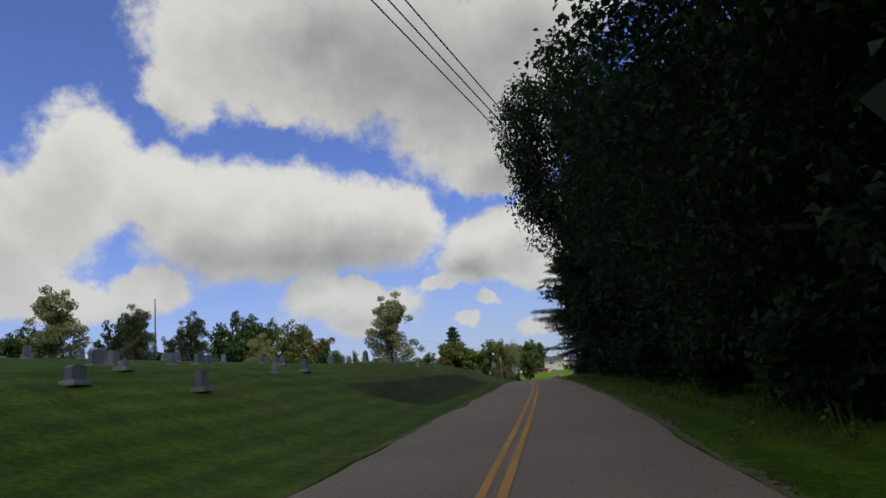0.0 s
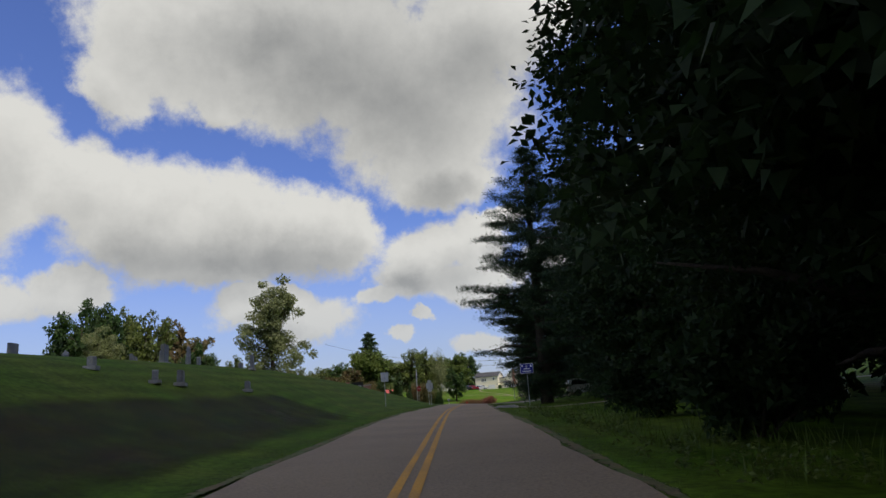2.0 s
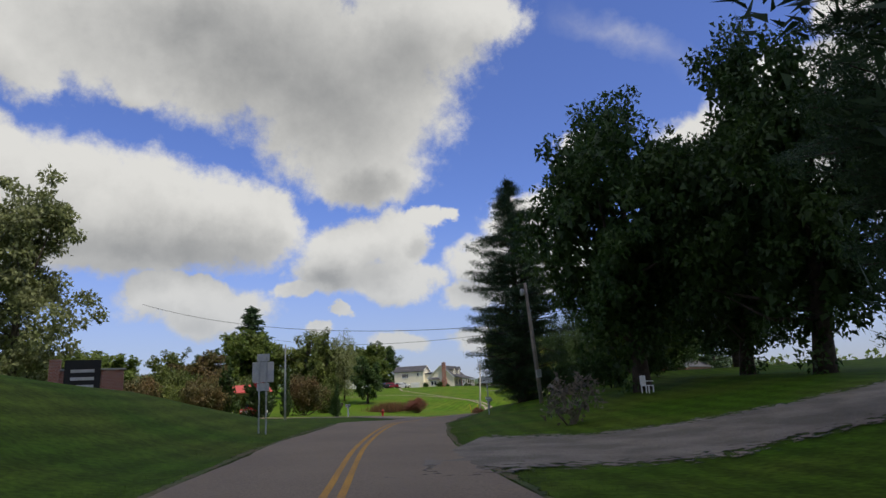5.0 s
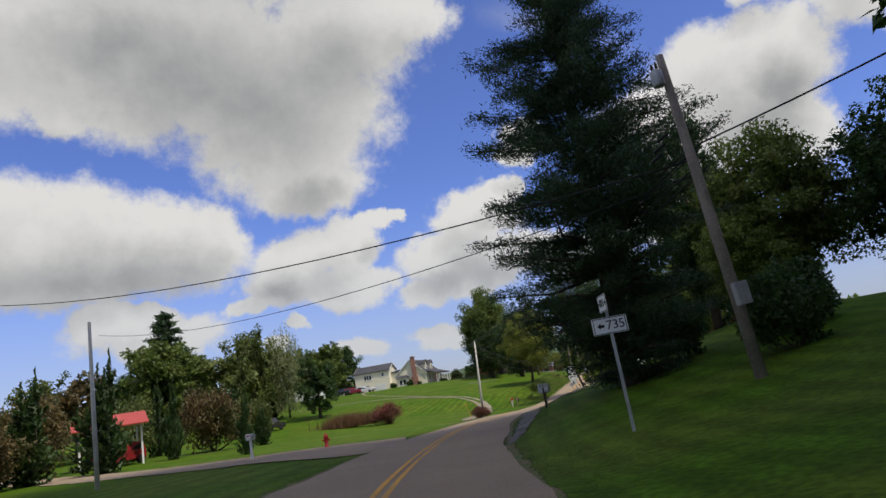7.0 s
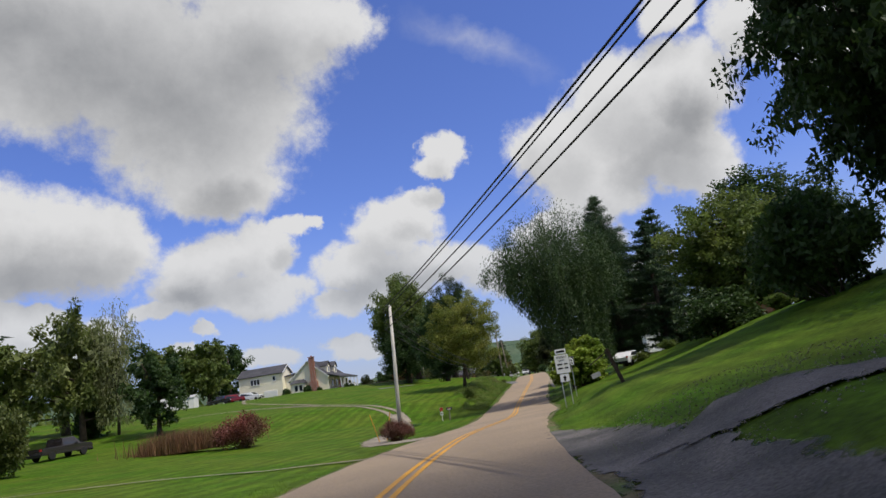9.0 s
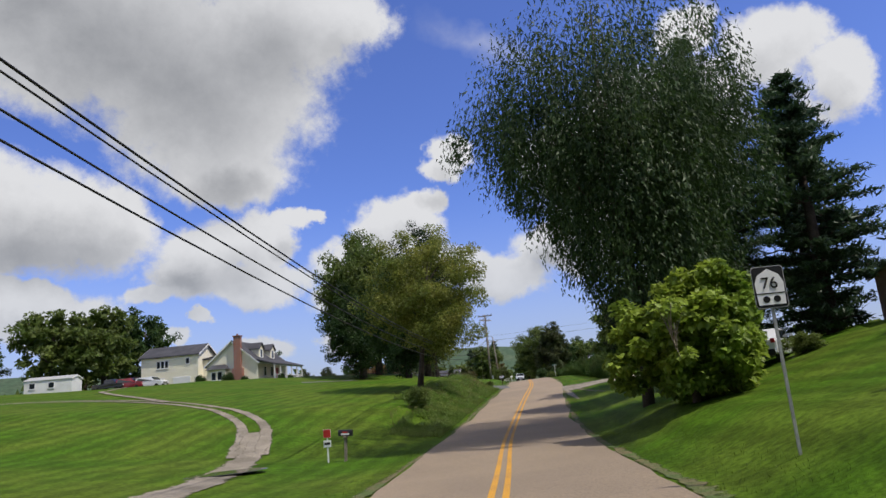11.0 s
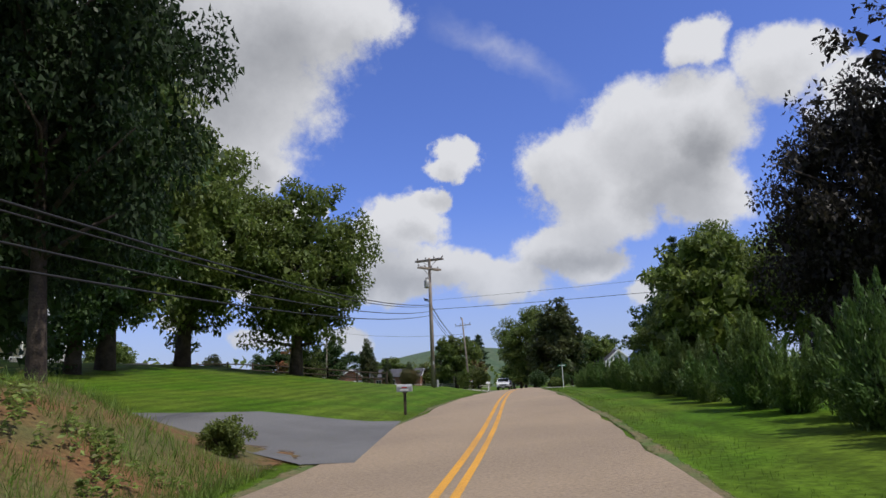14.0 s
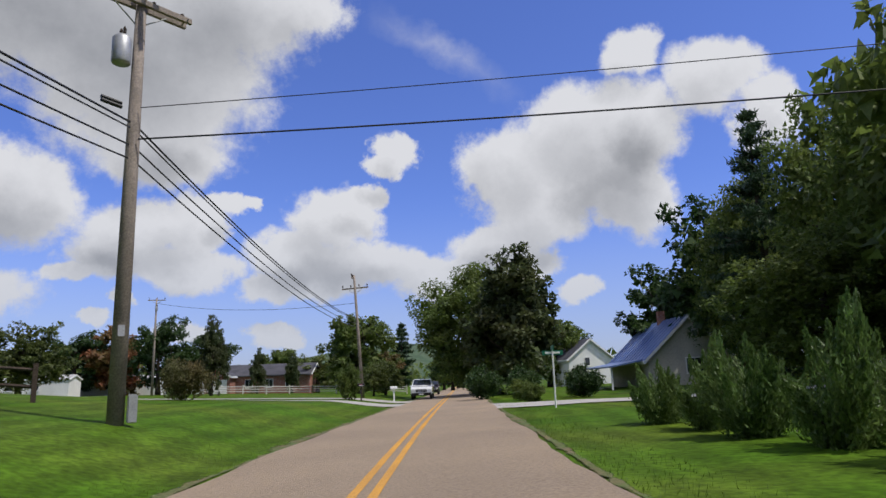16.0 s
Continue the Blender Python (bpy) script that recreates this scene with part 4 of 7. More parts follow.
def pine_tree(h, r, needles, mat, seed, clear=0.08, needle=0.34, whorls=17, droop=0.05, extra=0):
    """A straight trunk with whorls of level boughs, each set with tufts of needles."""
    rnd = np.random.RandomState(seed)
    bm = bmesh.new()
    tr = h * 0.02
    tube([(0, 0, -0.3), (0, 0, h * 0.5), (0, 0, h * 0.97)], [tr * 1.3, tr * 0.8, tr * 0.1], 8, bm)
    tufts, boughs = [], bmesh.new()
    for w in range(whorls):
        f = w / (whorls - 1)
        z = h * (clear + (0.97 - clear) * f)
        reach = r * (1 - f) ** 0.72 * (0.22 + 0.78 * min(1, f * 2.7 + 0.08))
        for k in range(rnd.randint(5, 8) + extra):
            a = rnd.rand() * math.tau
            ln = reach * (0.6 + 0.7 * rnd.rand() ** 1.8) + 0.25
            tip = Vector((math.cos(a) * ln, math.sin(a) * ln, z + ln * (0.16 - droop * 2 * (1 - f) + 0.1 * rnd.randn())))
            if ln > 1.0:
                branch_tube((0, 0, z), tip, tr * 0.26 * (1 - f) + 0.012, 0.008, rnd, boughs, 4, sag=0.03 * ln)
            for g in np.linspace(0.25, 1.0, max(3, int(ln * 3.2))):
                side = (rnd.rand() - 0.5) * 0.55 * ln * (1.15 - g)
                tufts.append((tip.x * g - math.sin(a) * side, tip.y * g + math.cos(a) * side, z + (tip.z - z) * g + 0.06 * rnd.randn(), a))
    tufts = np.array(tufts)
    idx = rnd.randint(0, len(tufts), needles)
    spread = rnd.randn(needles, 3) * np.array([0.24, 0.24, 0.1])
    pos = tufts[idx][:, :3] + spread
    out = np.stack([np.cos(tufts[idx][:, 3]), np.sin(tufts[idx][:, 3]), np.full(needles, 0.35)], 1)
    way = out + rnd.randn(needles, 3) * 0.75
    ln = needle * (0.7 + 0.6 * rnd.rand(needles))
    wd = ln * 0.26
    # broad sprays along the inner boughs close the crown
    inner = needles // 4
    k = rnd.randint(0, len(tufts), inner)
    pos = np.vstack([pos, tufts[k][:, :3] * np.array([0.8, 0.8, 1]) + rnd.randn(inner, 3) * 0.2])
    way = np.vstack([way, out[:inner] * np.array([1, 1, 0.2]) + rnd.randn(inner, 3) * 0.4])
    more = needle * (1.0 + 0.7 * rnd.rand(inner))
    ln, wd = np.concatenate([ln, more]), np.concatenate([wd, more * 0.16])
    return bm, leaf_mesh("crown", pos, way, ln, wd, mat, rnd), [boughs]


def feathery_shrub(h, r, sprays, mat, seed, leaf=0.16, leaders=7):
    """A young juniper: several pointed leaders, each set with upswept sprays."""
    rnd = np.random.RandomState(seed)
    ang = rnd.rand(leaders) * math.tau
    foot = np.stack([np.cos(ang), np.sin(ang)], 1) * (r * 0.6 * rnd.rand(leaders, 1) ** 0.5)
    foot[0] = 0
    tall = h * (0.42 + 0.5 * rnd.rand(leaders))
    tall[0] = h
    wide = r * (0.38 + 0.16 * rnd.rand(leaders))
    boughs = 260
    own = rnd.randint(0, leaders, boughs)
    f = rnd.rand(boughs) ** 0.9
    a = rnd.rand(boughs) * math.tau
    rad = wide[own] * np.clip((1 - f) ** 0.75 * (0.4 + 2.1 * np.clip(f * 2.4, 0, 0.3)), 0.03, None) * (0.75 + 0.5 * rnd.rand(boughs))
    tip = np.stack([foot[own, 0] * (1 + 0.5 * f) + np.cos(a) * rad, foot[own, 1] * (1 + 0.5 * f) + np.sin(a) * rad, f * tall[own] + rad * 0.5 + 0.05], 1)
    base = np.stack([foot[own, 0], foot[own, 1], f * tall[own] * 0.92], 1)
    k = rnd.randint(0, boughs, sprays)
    g = rnd.rand(sprays, 1) ** 0.6
    pos = base[k] + (tip[k] - base[k]) * g + rnd.randn(sprays, 3) * 0.05
    pos[:, 2] = np.maximum(pos[:, 2], 0.04)
    way = (tip[k] - base[k]) / (np.linalg.norm(tip[k] - base[k], axis=1)[:, None] + 1e-6) + rnd.randn(sprays, 3) * 0.55 + np.array([0, 0, 0.5])
    ln = leaf * (0.7 + 0.8 * rnd.rand(sprays))
    # bare upright tips over each leader
    n = leaders * 45
    own = rnd.randint(0, leaders, n)
    q = rnd.rand(n)
    pos[:n] = np.stack([foot[own, 0] * 1.4 + rnd.randn(n) * 0.09 * (1 - q), foot[own, 1] * 1.4 + rnd.randn(n) * 0.09 * (1 - q), tall[own] * (0.86 + 0.3 * q)], 1)
    way[:n] = rnd.randn(n, 3) * 0.3 + np.array([0, 0, 1.1])
    bm = bmesh.new()
    stems = []
    for i in range(leaders):
        stems.append(bm if i == 0 else bmesh.new())
        tube([(foot[i][0] * 0.3, foot[i][1] * 0.3, -0.15), (foot[i][0], foot[i][1], tall[i] * 0.4), (foot[i][0] * 1.3, foot[i][1] * 1.3, tall[i] * 0.9)], [0.04, 0.028, 0.008], 5, stems[i])
    return bm, leaf_mesh("crown", pos, way, ln, ln * 0.32, mat, rnd), stems[1:]


def plumed_shrub(h, r, sprays, mat, seed, plumes=34, leaf=0.13):
    """A vase of arching plumes that sweep up and out from one foot, with light pointed tips."""
    rnd = np.random.RandomState(seed)
    a = rnd.rand(plumes) * math.tau
    out = r * (0.25 + 0.75 * rnd.rand(plumes) ** 0.7)
    top = h * np.clip(1.05 - 0.62 * (out / r) ** 1.6 + 0.16 * rnd.randn(plumes), 0.25, 1.08)
    k = rnd.randint(0, plumes, sprays)
    f = rnd.rand(sprays) ** 0.75
    bend = f ** 0.8
    girth = 0.24 * np.sin(np.clip(f * 0.93 + 0.07, 0, 1) * math.pi) ** 0.7 * (0.6 + 0.5 * (1 - f)) + 0.012
    pos = np.column_stack([np.cos(a[k]) * out[k] * bend, np.sin(a[k]) * out[k] * bend, 0.05 + top[k] * f ** 1.15]) + rnd.randn(sprays, 3) * girth[:, None] * 0.62
    pos[:, 2] = np.maximum(pos[:, 2], 0.05)
    way = np.column_stack([np.cos(a[k]) * out[k], np.sin(a[k]) * out[k], top[k] * 1.25]) / h + rnd.randn(sprays, 3) * 0.3
    ln = leaf * (0.7 + 0.8 * rnd.rand(sprays))
    stems = []
    for j in range(6):
        e = Vector((math.cos(a[j]) * out[j], math.sin(a[j]) * out[j], top[j]))
        stems.append(tube([(0, 0, -0.15), (e.x * 0.45, e.y * 0.45, e.z * 0.38), (e.x * 0.85, e.y * 0.85, e.z * 0.82)], [0.04, 0.026, 0.006], 5))
    return stems[0], leaf_mesh("crown", pos, way, ln, ln * 0.3, mat, rnd), stems[1:]


def round_shrub(h, r, leaves, mat, seed, leaf=0.16, clumps=40):
    rnd = np.random.RandomState(seed)
    c = ball(clumps, rnd) * (rnd.rand(clumps, 1) ** 0.35) * np.array([r, r, h * 0.5])
    lump = np.array([noise.noise(Vector(p / r * 1.5) + Vector((seed, 0, 9))) for p in c])
    c *= (0.86 + 0.35 * lump)[:, None]
    c[:, 2] += h * 0.5
    idx = rnd.randint(0, clumps, leaves)
    spread = ball(leaves, rnd) * (rnd.rand(leaves, 1) ** 0.5)
    pos = c[idx] + spread * r * 0.27
    pos[:, 2] = np.maximum(pos[:, 2], 0.03)
    way = spread + 0.6 * rnd.randn(leaves, 3) + np.array([0, 0, 0.15])
    ln = leaf * (0.7 + 0.7 * rnd.rand(leaves))
    stems = [branch_tube((rnd.randn() * 0.08, rnd.randn() * 0.08, -0.1), c[k], 0.035, 0.008, rnd, bmesh.new(), 4) for k in range(6)]
    return stems[0], leaf_mesh("crown", pos, way, ln, ln * 0.6, mat, rnd), stems[1:]


STOCK = {}


def stock(kind, maker, *args, bark="bark", **kw):
    """Keeps the meshes of one kind of plant, so that repeats share them."""
    made = maker(*args, **kw)
    wood = []
    for bm in [made[0]] + list(made[2] if len(made) > 2 else []):
        me = bpy.data.meshes.new("trunk")
        bm.to_mesh(me)
        bm.free()
        me.materials.append(M[bark])
        me.polygons.foreach_set("use_smooth", [True] * len(me.polygons))
        wood.append(me)
    STOCK[kind] = (wood, made[1])


def plant(name, kind, x, y, label, scale=(1, 1), turn=None, group="", category="tree", lean=(0, 0), sink=0.05, z=None):
    wood, crown = STOCK[kind]
    p = on_ground(x, y, sink)
    if z is not None:
        p.z = z
    e = new(name)
    k = len(bpy.data.objects)
    e.matrix_world = pose(p.x, p.y, p.z, lean[0], lean[1], (k * 67.0) % 360 if turn is None else turn) @ Matrix.Diagonal((scale[0], scale[0], scale[1], 1))
    tagged(e, label, category, group)
    tree = category == "tree"
    names = ["trunk" if tree else "stem"] + (["bough_frame"] if "pine" in kind else ["limb" if tree else "stem"] * (len(wood) - 1))
    for part_name, me in list(zip(names, wood)) + [("crown" if tree else "foliage", crown)]:
        o = new(part_name, me)
        o.parent = e
    return e


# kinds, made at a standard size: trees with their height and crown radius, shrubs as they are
stock("wood_a", broad_tree, 16, 6.4, 21000, M["leaf_shaded"], 11, clear=0.1, leaf=0.27, clumps=300, low=0.8, clump=0.14, core=2.0)
stock("wood_near", broad_tree, 16, 6.4, 26000, M["leaf_shaded"], 41, clear=0.1, leaf=0.19, clumps=380, low=0.8, clump=0.13, core=1.25, broad=True)
stock("wood_over", broad_tree, 19, 6.8, 34000, M["leaf_shaded"], 43, clear=0.36, leaf=0.22, clumps=230, low=0.1, clump=0.17, core=1.25, broad=True, trunk=0.013, bark="bark_shaded")
stock("wood_b", broad_tree, 14, 5.4, 19000, M["leaf_shaded"], 12, clear=0.08, leaf=0.24, clumps=260, low=0.85, clump=0.15)
stock("wood_far", broad_tree, 16, 6.5, 6000, M["leaf_shaded"], 10, clear=0.05, leaf=0.6, clumps=120, low=0.9)
# maple and maple_lit: shaded and sunlit greens put into the leaf colour
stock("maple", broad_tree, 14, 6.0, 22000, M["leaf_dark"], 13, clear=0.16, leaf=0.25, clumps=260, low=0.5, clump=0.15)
# this tree's shaded side is put into its leaf colour too
stock("feather", broad_tree, 14, 5.2, 36000, M["leaf_shaded"], 42, clear=0.25, leaf=0.16, clumps=230, low=0.2, clump=0.14, core=1.6, trunk=0.018)
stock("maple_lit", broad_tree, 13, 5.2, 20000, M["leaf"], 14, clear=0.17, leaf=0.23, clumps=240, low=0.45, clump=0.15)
stock("locust", broad_tree, 14, 5.4, 40000, M["leaf_olive"], 15, clear=0.3, leaf=0.17, clumps=210, low=0.4, airy=0.08, clump=0.15, core=1.0, trunk=0.017)
stock("copper", broad_tree, 15, 8.0, 36000, M["leaf_copper"], 16, clear=0.08, leaf=0.24, clumps=300, low=0.9, clump=0.13)
stock("far_tree", broad_tree, 12, 5.0, 3800, M["leaf"], 17, clear=0.15, leaf=0.48, clumps=90, low=0.6)
stock("far_olive", broad_tree, 12, 5.0, 6400, M["leaf_mixed"], 18, clear=0.15, leaf=0.35, clumps=90, low=0.6)
stock("far_dark", broad_tree, 12, 5.0, 6000, M["leaf_dark"], 19, clear=0.12, leaf=0.37, clumps=90, low=0.7)
stock("far_brown", broad_tree, 11, 4.6, 3800, M["leaf_brown"], 20, clear=0.12, leaf=0.45, clumps=90, low=0.7)
stock("far_red", broad_tree, 9, 4.0, 5200, M["leaf_orange"], 21, clear=0.12, leaf=0.4, clumps=80, low=0.7)
stock("oval", broad_tree, 10, 3.4, 9000, M["leaf_dusk"], 22, clear=0.1, leaf=0.28, clumps=130, low=0.8, conical=0.35)
stock("willow_dark", weeping_tree, 16, 5.6, 130000, M["leaf_dark"], 24, leaf=0.17, clear=0.07, strands=620, hang=0.3, raised=(-0.87, 0.5))
stock("birch", broad_tree, 15, 4.6, 17000, M["leaf_grey"], 25, clear=0.1, leaf=0.24, clumps=130, low=0.9, airy=0.16, clump=0.15, core=1.0, conical=0.4, trunk=0.018)
stock("birch_slim", weeping_tree, 15, 4.0, 9000, M["leaf_grey"], 23, leaf=0.34, strands=240, hang=0.3, clear=0.05)
stock("pine", pine_tree, 18, 6.2, 120000, M["needle"], 26, needle=0.16, whorls=30, clear=0.03)
stock("pine_full", pine_tree, 18, 6.6, 190000, M["needle"], 38, needle=0.16, whorls=34, clear=0.02, extra=3)
stock("pine_b", pine_tree, 17, 5.4, 28000, M["needle"], 27, needle=0.32, whorls=22, clear=0.03)
stock("pine_mid", pine_tree, 17, 5.4, 15000, M["needle"], 39, needle=0.48, whorls=20, clear=0.03)
stock("pine_high", pine_tree, 17, 5.4, 16000, M["needle"], 45, needle=0.4, whorls=18, clear=0.4)
stock("far_pine", pine_tree, 13, 3.6, 7000, M["needle"], 28, needle=0.7, whorls=14)
stock("juniper", plumed_shrub, 2.7, 1.15, 15000, M["needle_bright"], 29)
stock("juniper_b", plumed_shrub, 2.4, 1.3, 15000, M["needle_bright"], 30)
stock("thuja", feathery_shrub, 6.0, 2.3, 7000, M["leaf_dark"], 31, leaf=0.3, leaders=9)
stock("catalpa", broad_tree, 5.2, 2.9, 15000, M["leaf_bright"], 32, clear=0.06, leaf=0.29, clumps=170, low=0.95, clump=0.16, core=1.1, broad=True)
stock("shrub", round_shrub, 1.8, 1.1, 5000, M["leaf"], 33, leaf=0.13, clumps=60)
stock("shrub_wood", round_shrub, 2.2, 1.4, 4500, M["leaf_shaded"], 40, leaf=0.16, clumps=60)
stock("shrub_dark", round_shrub, 2.2, 1.4, 6000, M["leaf_dark"], 34, leaf=0.14, clumps=70)
stock("shrub_brown", round_shrub, 2.6, 1.9, 9500, M["leaf_brown"], 35, clumps=90, leaf=0.14)
stock("shrub_olive", round_shrub, 2.6, 1.9, 9500, M["leaf_mixed"], 44, clumps=90, leaf=0.15)
stock("shrub_red", round_shrub, 3.0, 2.6, 9500, M["leaf_red"], 36, clumps=90)
stock("dry", round_shrub, 1.9, 1.3, 450, M["dry_leaf"], 37, bark="twig", leaf=0.2, clumps=40)

# the wood beside the road, thick, with its shade put into the leaf colour
rw = np.random.RandomState(5)
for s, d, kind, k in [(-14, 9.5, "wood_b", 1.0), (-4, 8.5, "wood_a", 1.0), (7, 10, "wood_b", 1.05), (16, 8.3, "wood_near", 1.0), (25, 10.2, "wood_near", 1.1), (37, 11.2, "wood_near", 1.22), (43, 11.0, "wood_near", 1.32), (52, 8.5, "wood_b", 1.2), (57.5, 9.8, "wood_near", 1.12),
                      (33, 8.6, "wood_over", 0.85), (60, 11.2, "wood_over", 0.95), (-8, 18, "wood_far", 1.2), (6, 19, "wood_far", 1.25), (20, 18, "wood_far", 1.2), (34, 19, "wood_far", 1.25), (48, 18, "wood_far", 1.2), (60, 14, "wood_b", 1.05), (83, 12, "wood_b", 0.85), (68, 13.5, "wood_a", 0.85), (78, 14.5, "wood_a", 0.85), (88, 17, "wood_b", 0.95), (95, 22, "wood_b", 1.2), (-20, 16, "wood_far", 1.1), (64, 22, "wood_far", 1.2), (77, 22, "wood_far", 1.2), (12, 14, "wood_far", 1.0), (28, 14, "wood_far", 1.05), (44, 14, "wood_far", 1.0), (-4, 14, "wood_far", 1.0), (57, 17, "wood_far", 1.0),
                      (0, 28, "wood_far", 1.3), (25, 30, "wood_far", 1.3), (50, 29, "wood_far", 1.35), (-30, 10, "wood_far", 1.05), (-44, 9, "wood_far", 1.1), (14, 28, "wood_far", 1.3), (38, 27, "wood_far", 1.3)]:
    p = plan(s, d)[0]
    plant("woodland_tree", kind, p[0], p[1], "dense green deciduous tree with shade-darkened leaves at the wood's edge", (k, k * (0.95 + 0.1 * rw.rand())), group="trees of the dark wood")
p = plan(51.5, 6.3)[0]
plant("woodland_tree", "wood_over", p[0], p[1], "tall deciduous tree with shade-darkened leaves leaning out over the road", (1.04, 1.42), group="trees of the dark wood")
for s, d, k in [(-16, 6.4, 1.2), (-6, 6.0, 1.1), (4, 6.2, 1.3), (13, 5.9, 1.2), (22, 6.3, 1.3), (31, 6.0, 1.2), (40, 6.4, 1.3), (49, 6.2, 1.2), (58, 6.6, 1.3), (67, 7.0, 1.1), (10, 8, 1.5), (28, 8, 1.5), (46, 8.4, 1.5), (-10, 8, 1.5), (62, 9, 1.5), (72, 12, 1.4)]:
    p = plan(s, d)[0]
    plant("undergrowth", "shrub_wood", p[0], p[1], "leafy undergrowth with shade-darkened leaves at the wood's edge", (k, k), group="undergrowth of the wood", category="shrub")

# pines
for x, y, kind, k, kz in [(13.8, 74.4, "pine", 1.38, 1.4), (16.0, 63.5, "pine_b", 1.1, 1.2), (18.4, 70.5, "pine", 1.2, 1.6), (22.5, 75.0, "pine_b", 1.0, 1.15), (23.5, 86.0, "pine", 0.9, 1.1), (25.5, 129.7, "pine_full", 0.96, 1.16), (65.2, 191.6, "pine_full", 0.85, 1.05)]:
    plant("pine", kind, x, y, "tall dark white pine with layered boughs", (k, kz), group="roadside pines")
for x, y, k in [(67.5, 187.5, 0.8), (74.0, 193.0, 0.95), (80.5, 187.0, 0.9), (86.0, 190.0, 0.9)]:
    plant("pine", "pine_mid", x, y, "tall green pine in a row above the lawn", (k, k), group="pines above the lawn")
plant("pine", "pine_high", 71.0, 198.6, "tall dark pine with bare lower trunk above the lawn", (1.05, 1.0), group="pines above the lawn")
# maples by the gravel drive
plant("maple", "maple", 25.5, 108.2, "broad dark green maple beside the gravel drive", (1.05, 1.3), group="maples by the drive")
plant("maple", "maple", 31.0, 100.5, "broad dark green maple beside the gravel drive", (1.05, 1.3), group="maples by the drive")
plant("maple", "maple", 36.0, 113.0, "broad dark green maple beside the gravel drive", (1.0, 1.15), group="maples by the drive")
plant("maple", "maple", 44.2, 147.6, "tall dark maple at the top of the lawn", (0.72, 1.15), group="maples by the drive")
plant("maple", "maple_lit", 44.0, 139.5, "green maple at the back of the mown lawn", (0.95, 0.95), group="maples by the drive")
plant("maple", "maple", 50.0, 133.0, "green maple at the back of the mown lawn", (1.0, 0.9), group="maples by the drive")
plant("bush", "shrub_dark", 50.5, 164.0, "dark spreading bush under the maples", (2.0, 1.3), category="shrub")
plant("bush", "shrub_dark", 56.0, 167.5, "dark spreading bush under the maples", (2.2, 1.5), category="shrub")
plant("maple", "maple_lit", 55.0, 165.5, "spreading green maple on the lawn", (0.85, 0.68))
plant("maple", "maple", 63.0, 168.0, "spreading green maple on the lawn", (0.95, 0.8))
# willow, catalpa and neighbours
plant("willow", "willow_dark", 55.0, 186.6, "weeping tree with hanging curtains of leaves", (1.06, 1.2), turn=0)
cat = plant("catalpa", "catalpa", 52.3, 181.2, "low bushy tree with large bright green leaves and a broken bough", (0.78, 0.72))
rb = np.random.RandomState(8)
bough = part("broken_bough", branch_tube((0, 0, 2.2), (-2.9, -2.3, 2.7), 0.05, 0.03, rb, bmesh.new(), 5), M["twig"], cat, "bare pale broken bough")
bough.matrix_parent_inverse = Matrix.Rotation(-cat.matrix_world.to_euler().z, 4, "Z")
for k in range(18):
    a = Vector((-2.9, -2.3, 2.7)) * (0.8 + 0.2 * rb.rand())
    part("twig", branch_tube(a, a + Vector((-0.9 + rb.rand() * 1.2, -0.7 + rb.rand() * 0.5, -0.4 + 1.7 * rb.rand())), 0.022, 0.006, rb, bmesh.new(), 4), M["twig"], bough)
plant("copper_maple", "copper", 98.0, 226.5, "large round copper-leaved maple, almost black", (0.98, 1.1))
plant("copper_maple", "copper", 92.6, 231.0, "dark round copper-leaved maple", (0.5, 0.72))
# yellowing locust and dark maples on the house lawn
plant("locust", "locust", 56.15, 213.3, "yellow-green locust tree at the top of the grass bank", (0.89, 0.91), lean=(0, -8))
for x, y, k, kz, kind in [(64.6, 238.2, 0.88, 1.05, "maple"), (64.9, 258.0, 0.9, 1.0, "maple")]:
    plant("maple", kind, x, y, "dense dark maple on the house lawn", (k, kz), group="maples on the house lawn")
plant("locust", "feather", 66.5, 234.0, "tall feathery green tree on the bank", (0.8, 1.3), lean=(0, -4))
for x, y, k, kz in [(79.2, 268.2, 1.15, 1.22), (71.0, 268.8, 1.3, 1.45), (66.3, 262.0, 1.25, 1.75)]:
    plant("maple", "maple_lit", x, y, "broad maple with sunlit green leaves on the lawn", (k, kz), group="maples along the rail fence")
# trees on the cemetery hill and beyond
for x, y, kind, k, kz in [(-91, 109, "birch", 1.7, 1.8), (-97, 104, "far_dark", 1.0, 1.3), (-84, 205, "far_dark", 1.9, 2.75), (-75, 205, "far_dark", 1.7, 2.6), (-65, 170, "birch", 1.4, 1.55), (-57.5, 179, "far_olive", 1.5, 2.2), (-57, 204, "far_brown", 1.8, 2.35), (-62, 85, "birch", 0.9, 1.0), (-58, 100, "birch", 1.0, 1.1), (-68, 92, "far_olive", 0.9, 1.2), (-64, 104, "far_olive", 0.8, 1.0), (-48, 190, "far_dark", 1.0, 1.5), (-40, 200, "far_olive", 1.0, 1.3),
                           (-105, 150, "far_tree", 1.2, 1.2), (-88, 170, "far_olive", 1.1, 0.9), (-120, 130, "far_dark", 1.0, 1.0), (-36, 190, "far_dark", 0.7, 0.6), (-28, 196, "far_brown", 0.7, 0.5), (-75, 120, "far_dark", 0.8, 0.8)]:
    plant("tree", kind, x, y, "leafy tree on the skyline behind the graves", (k, kz), group="trees behind the cemetery")
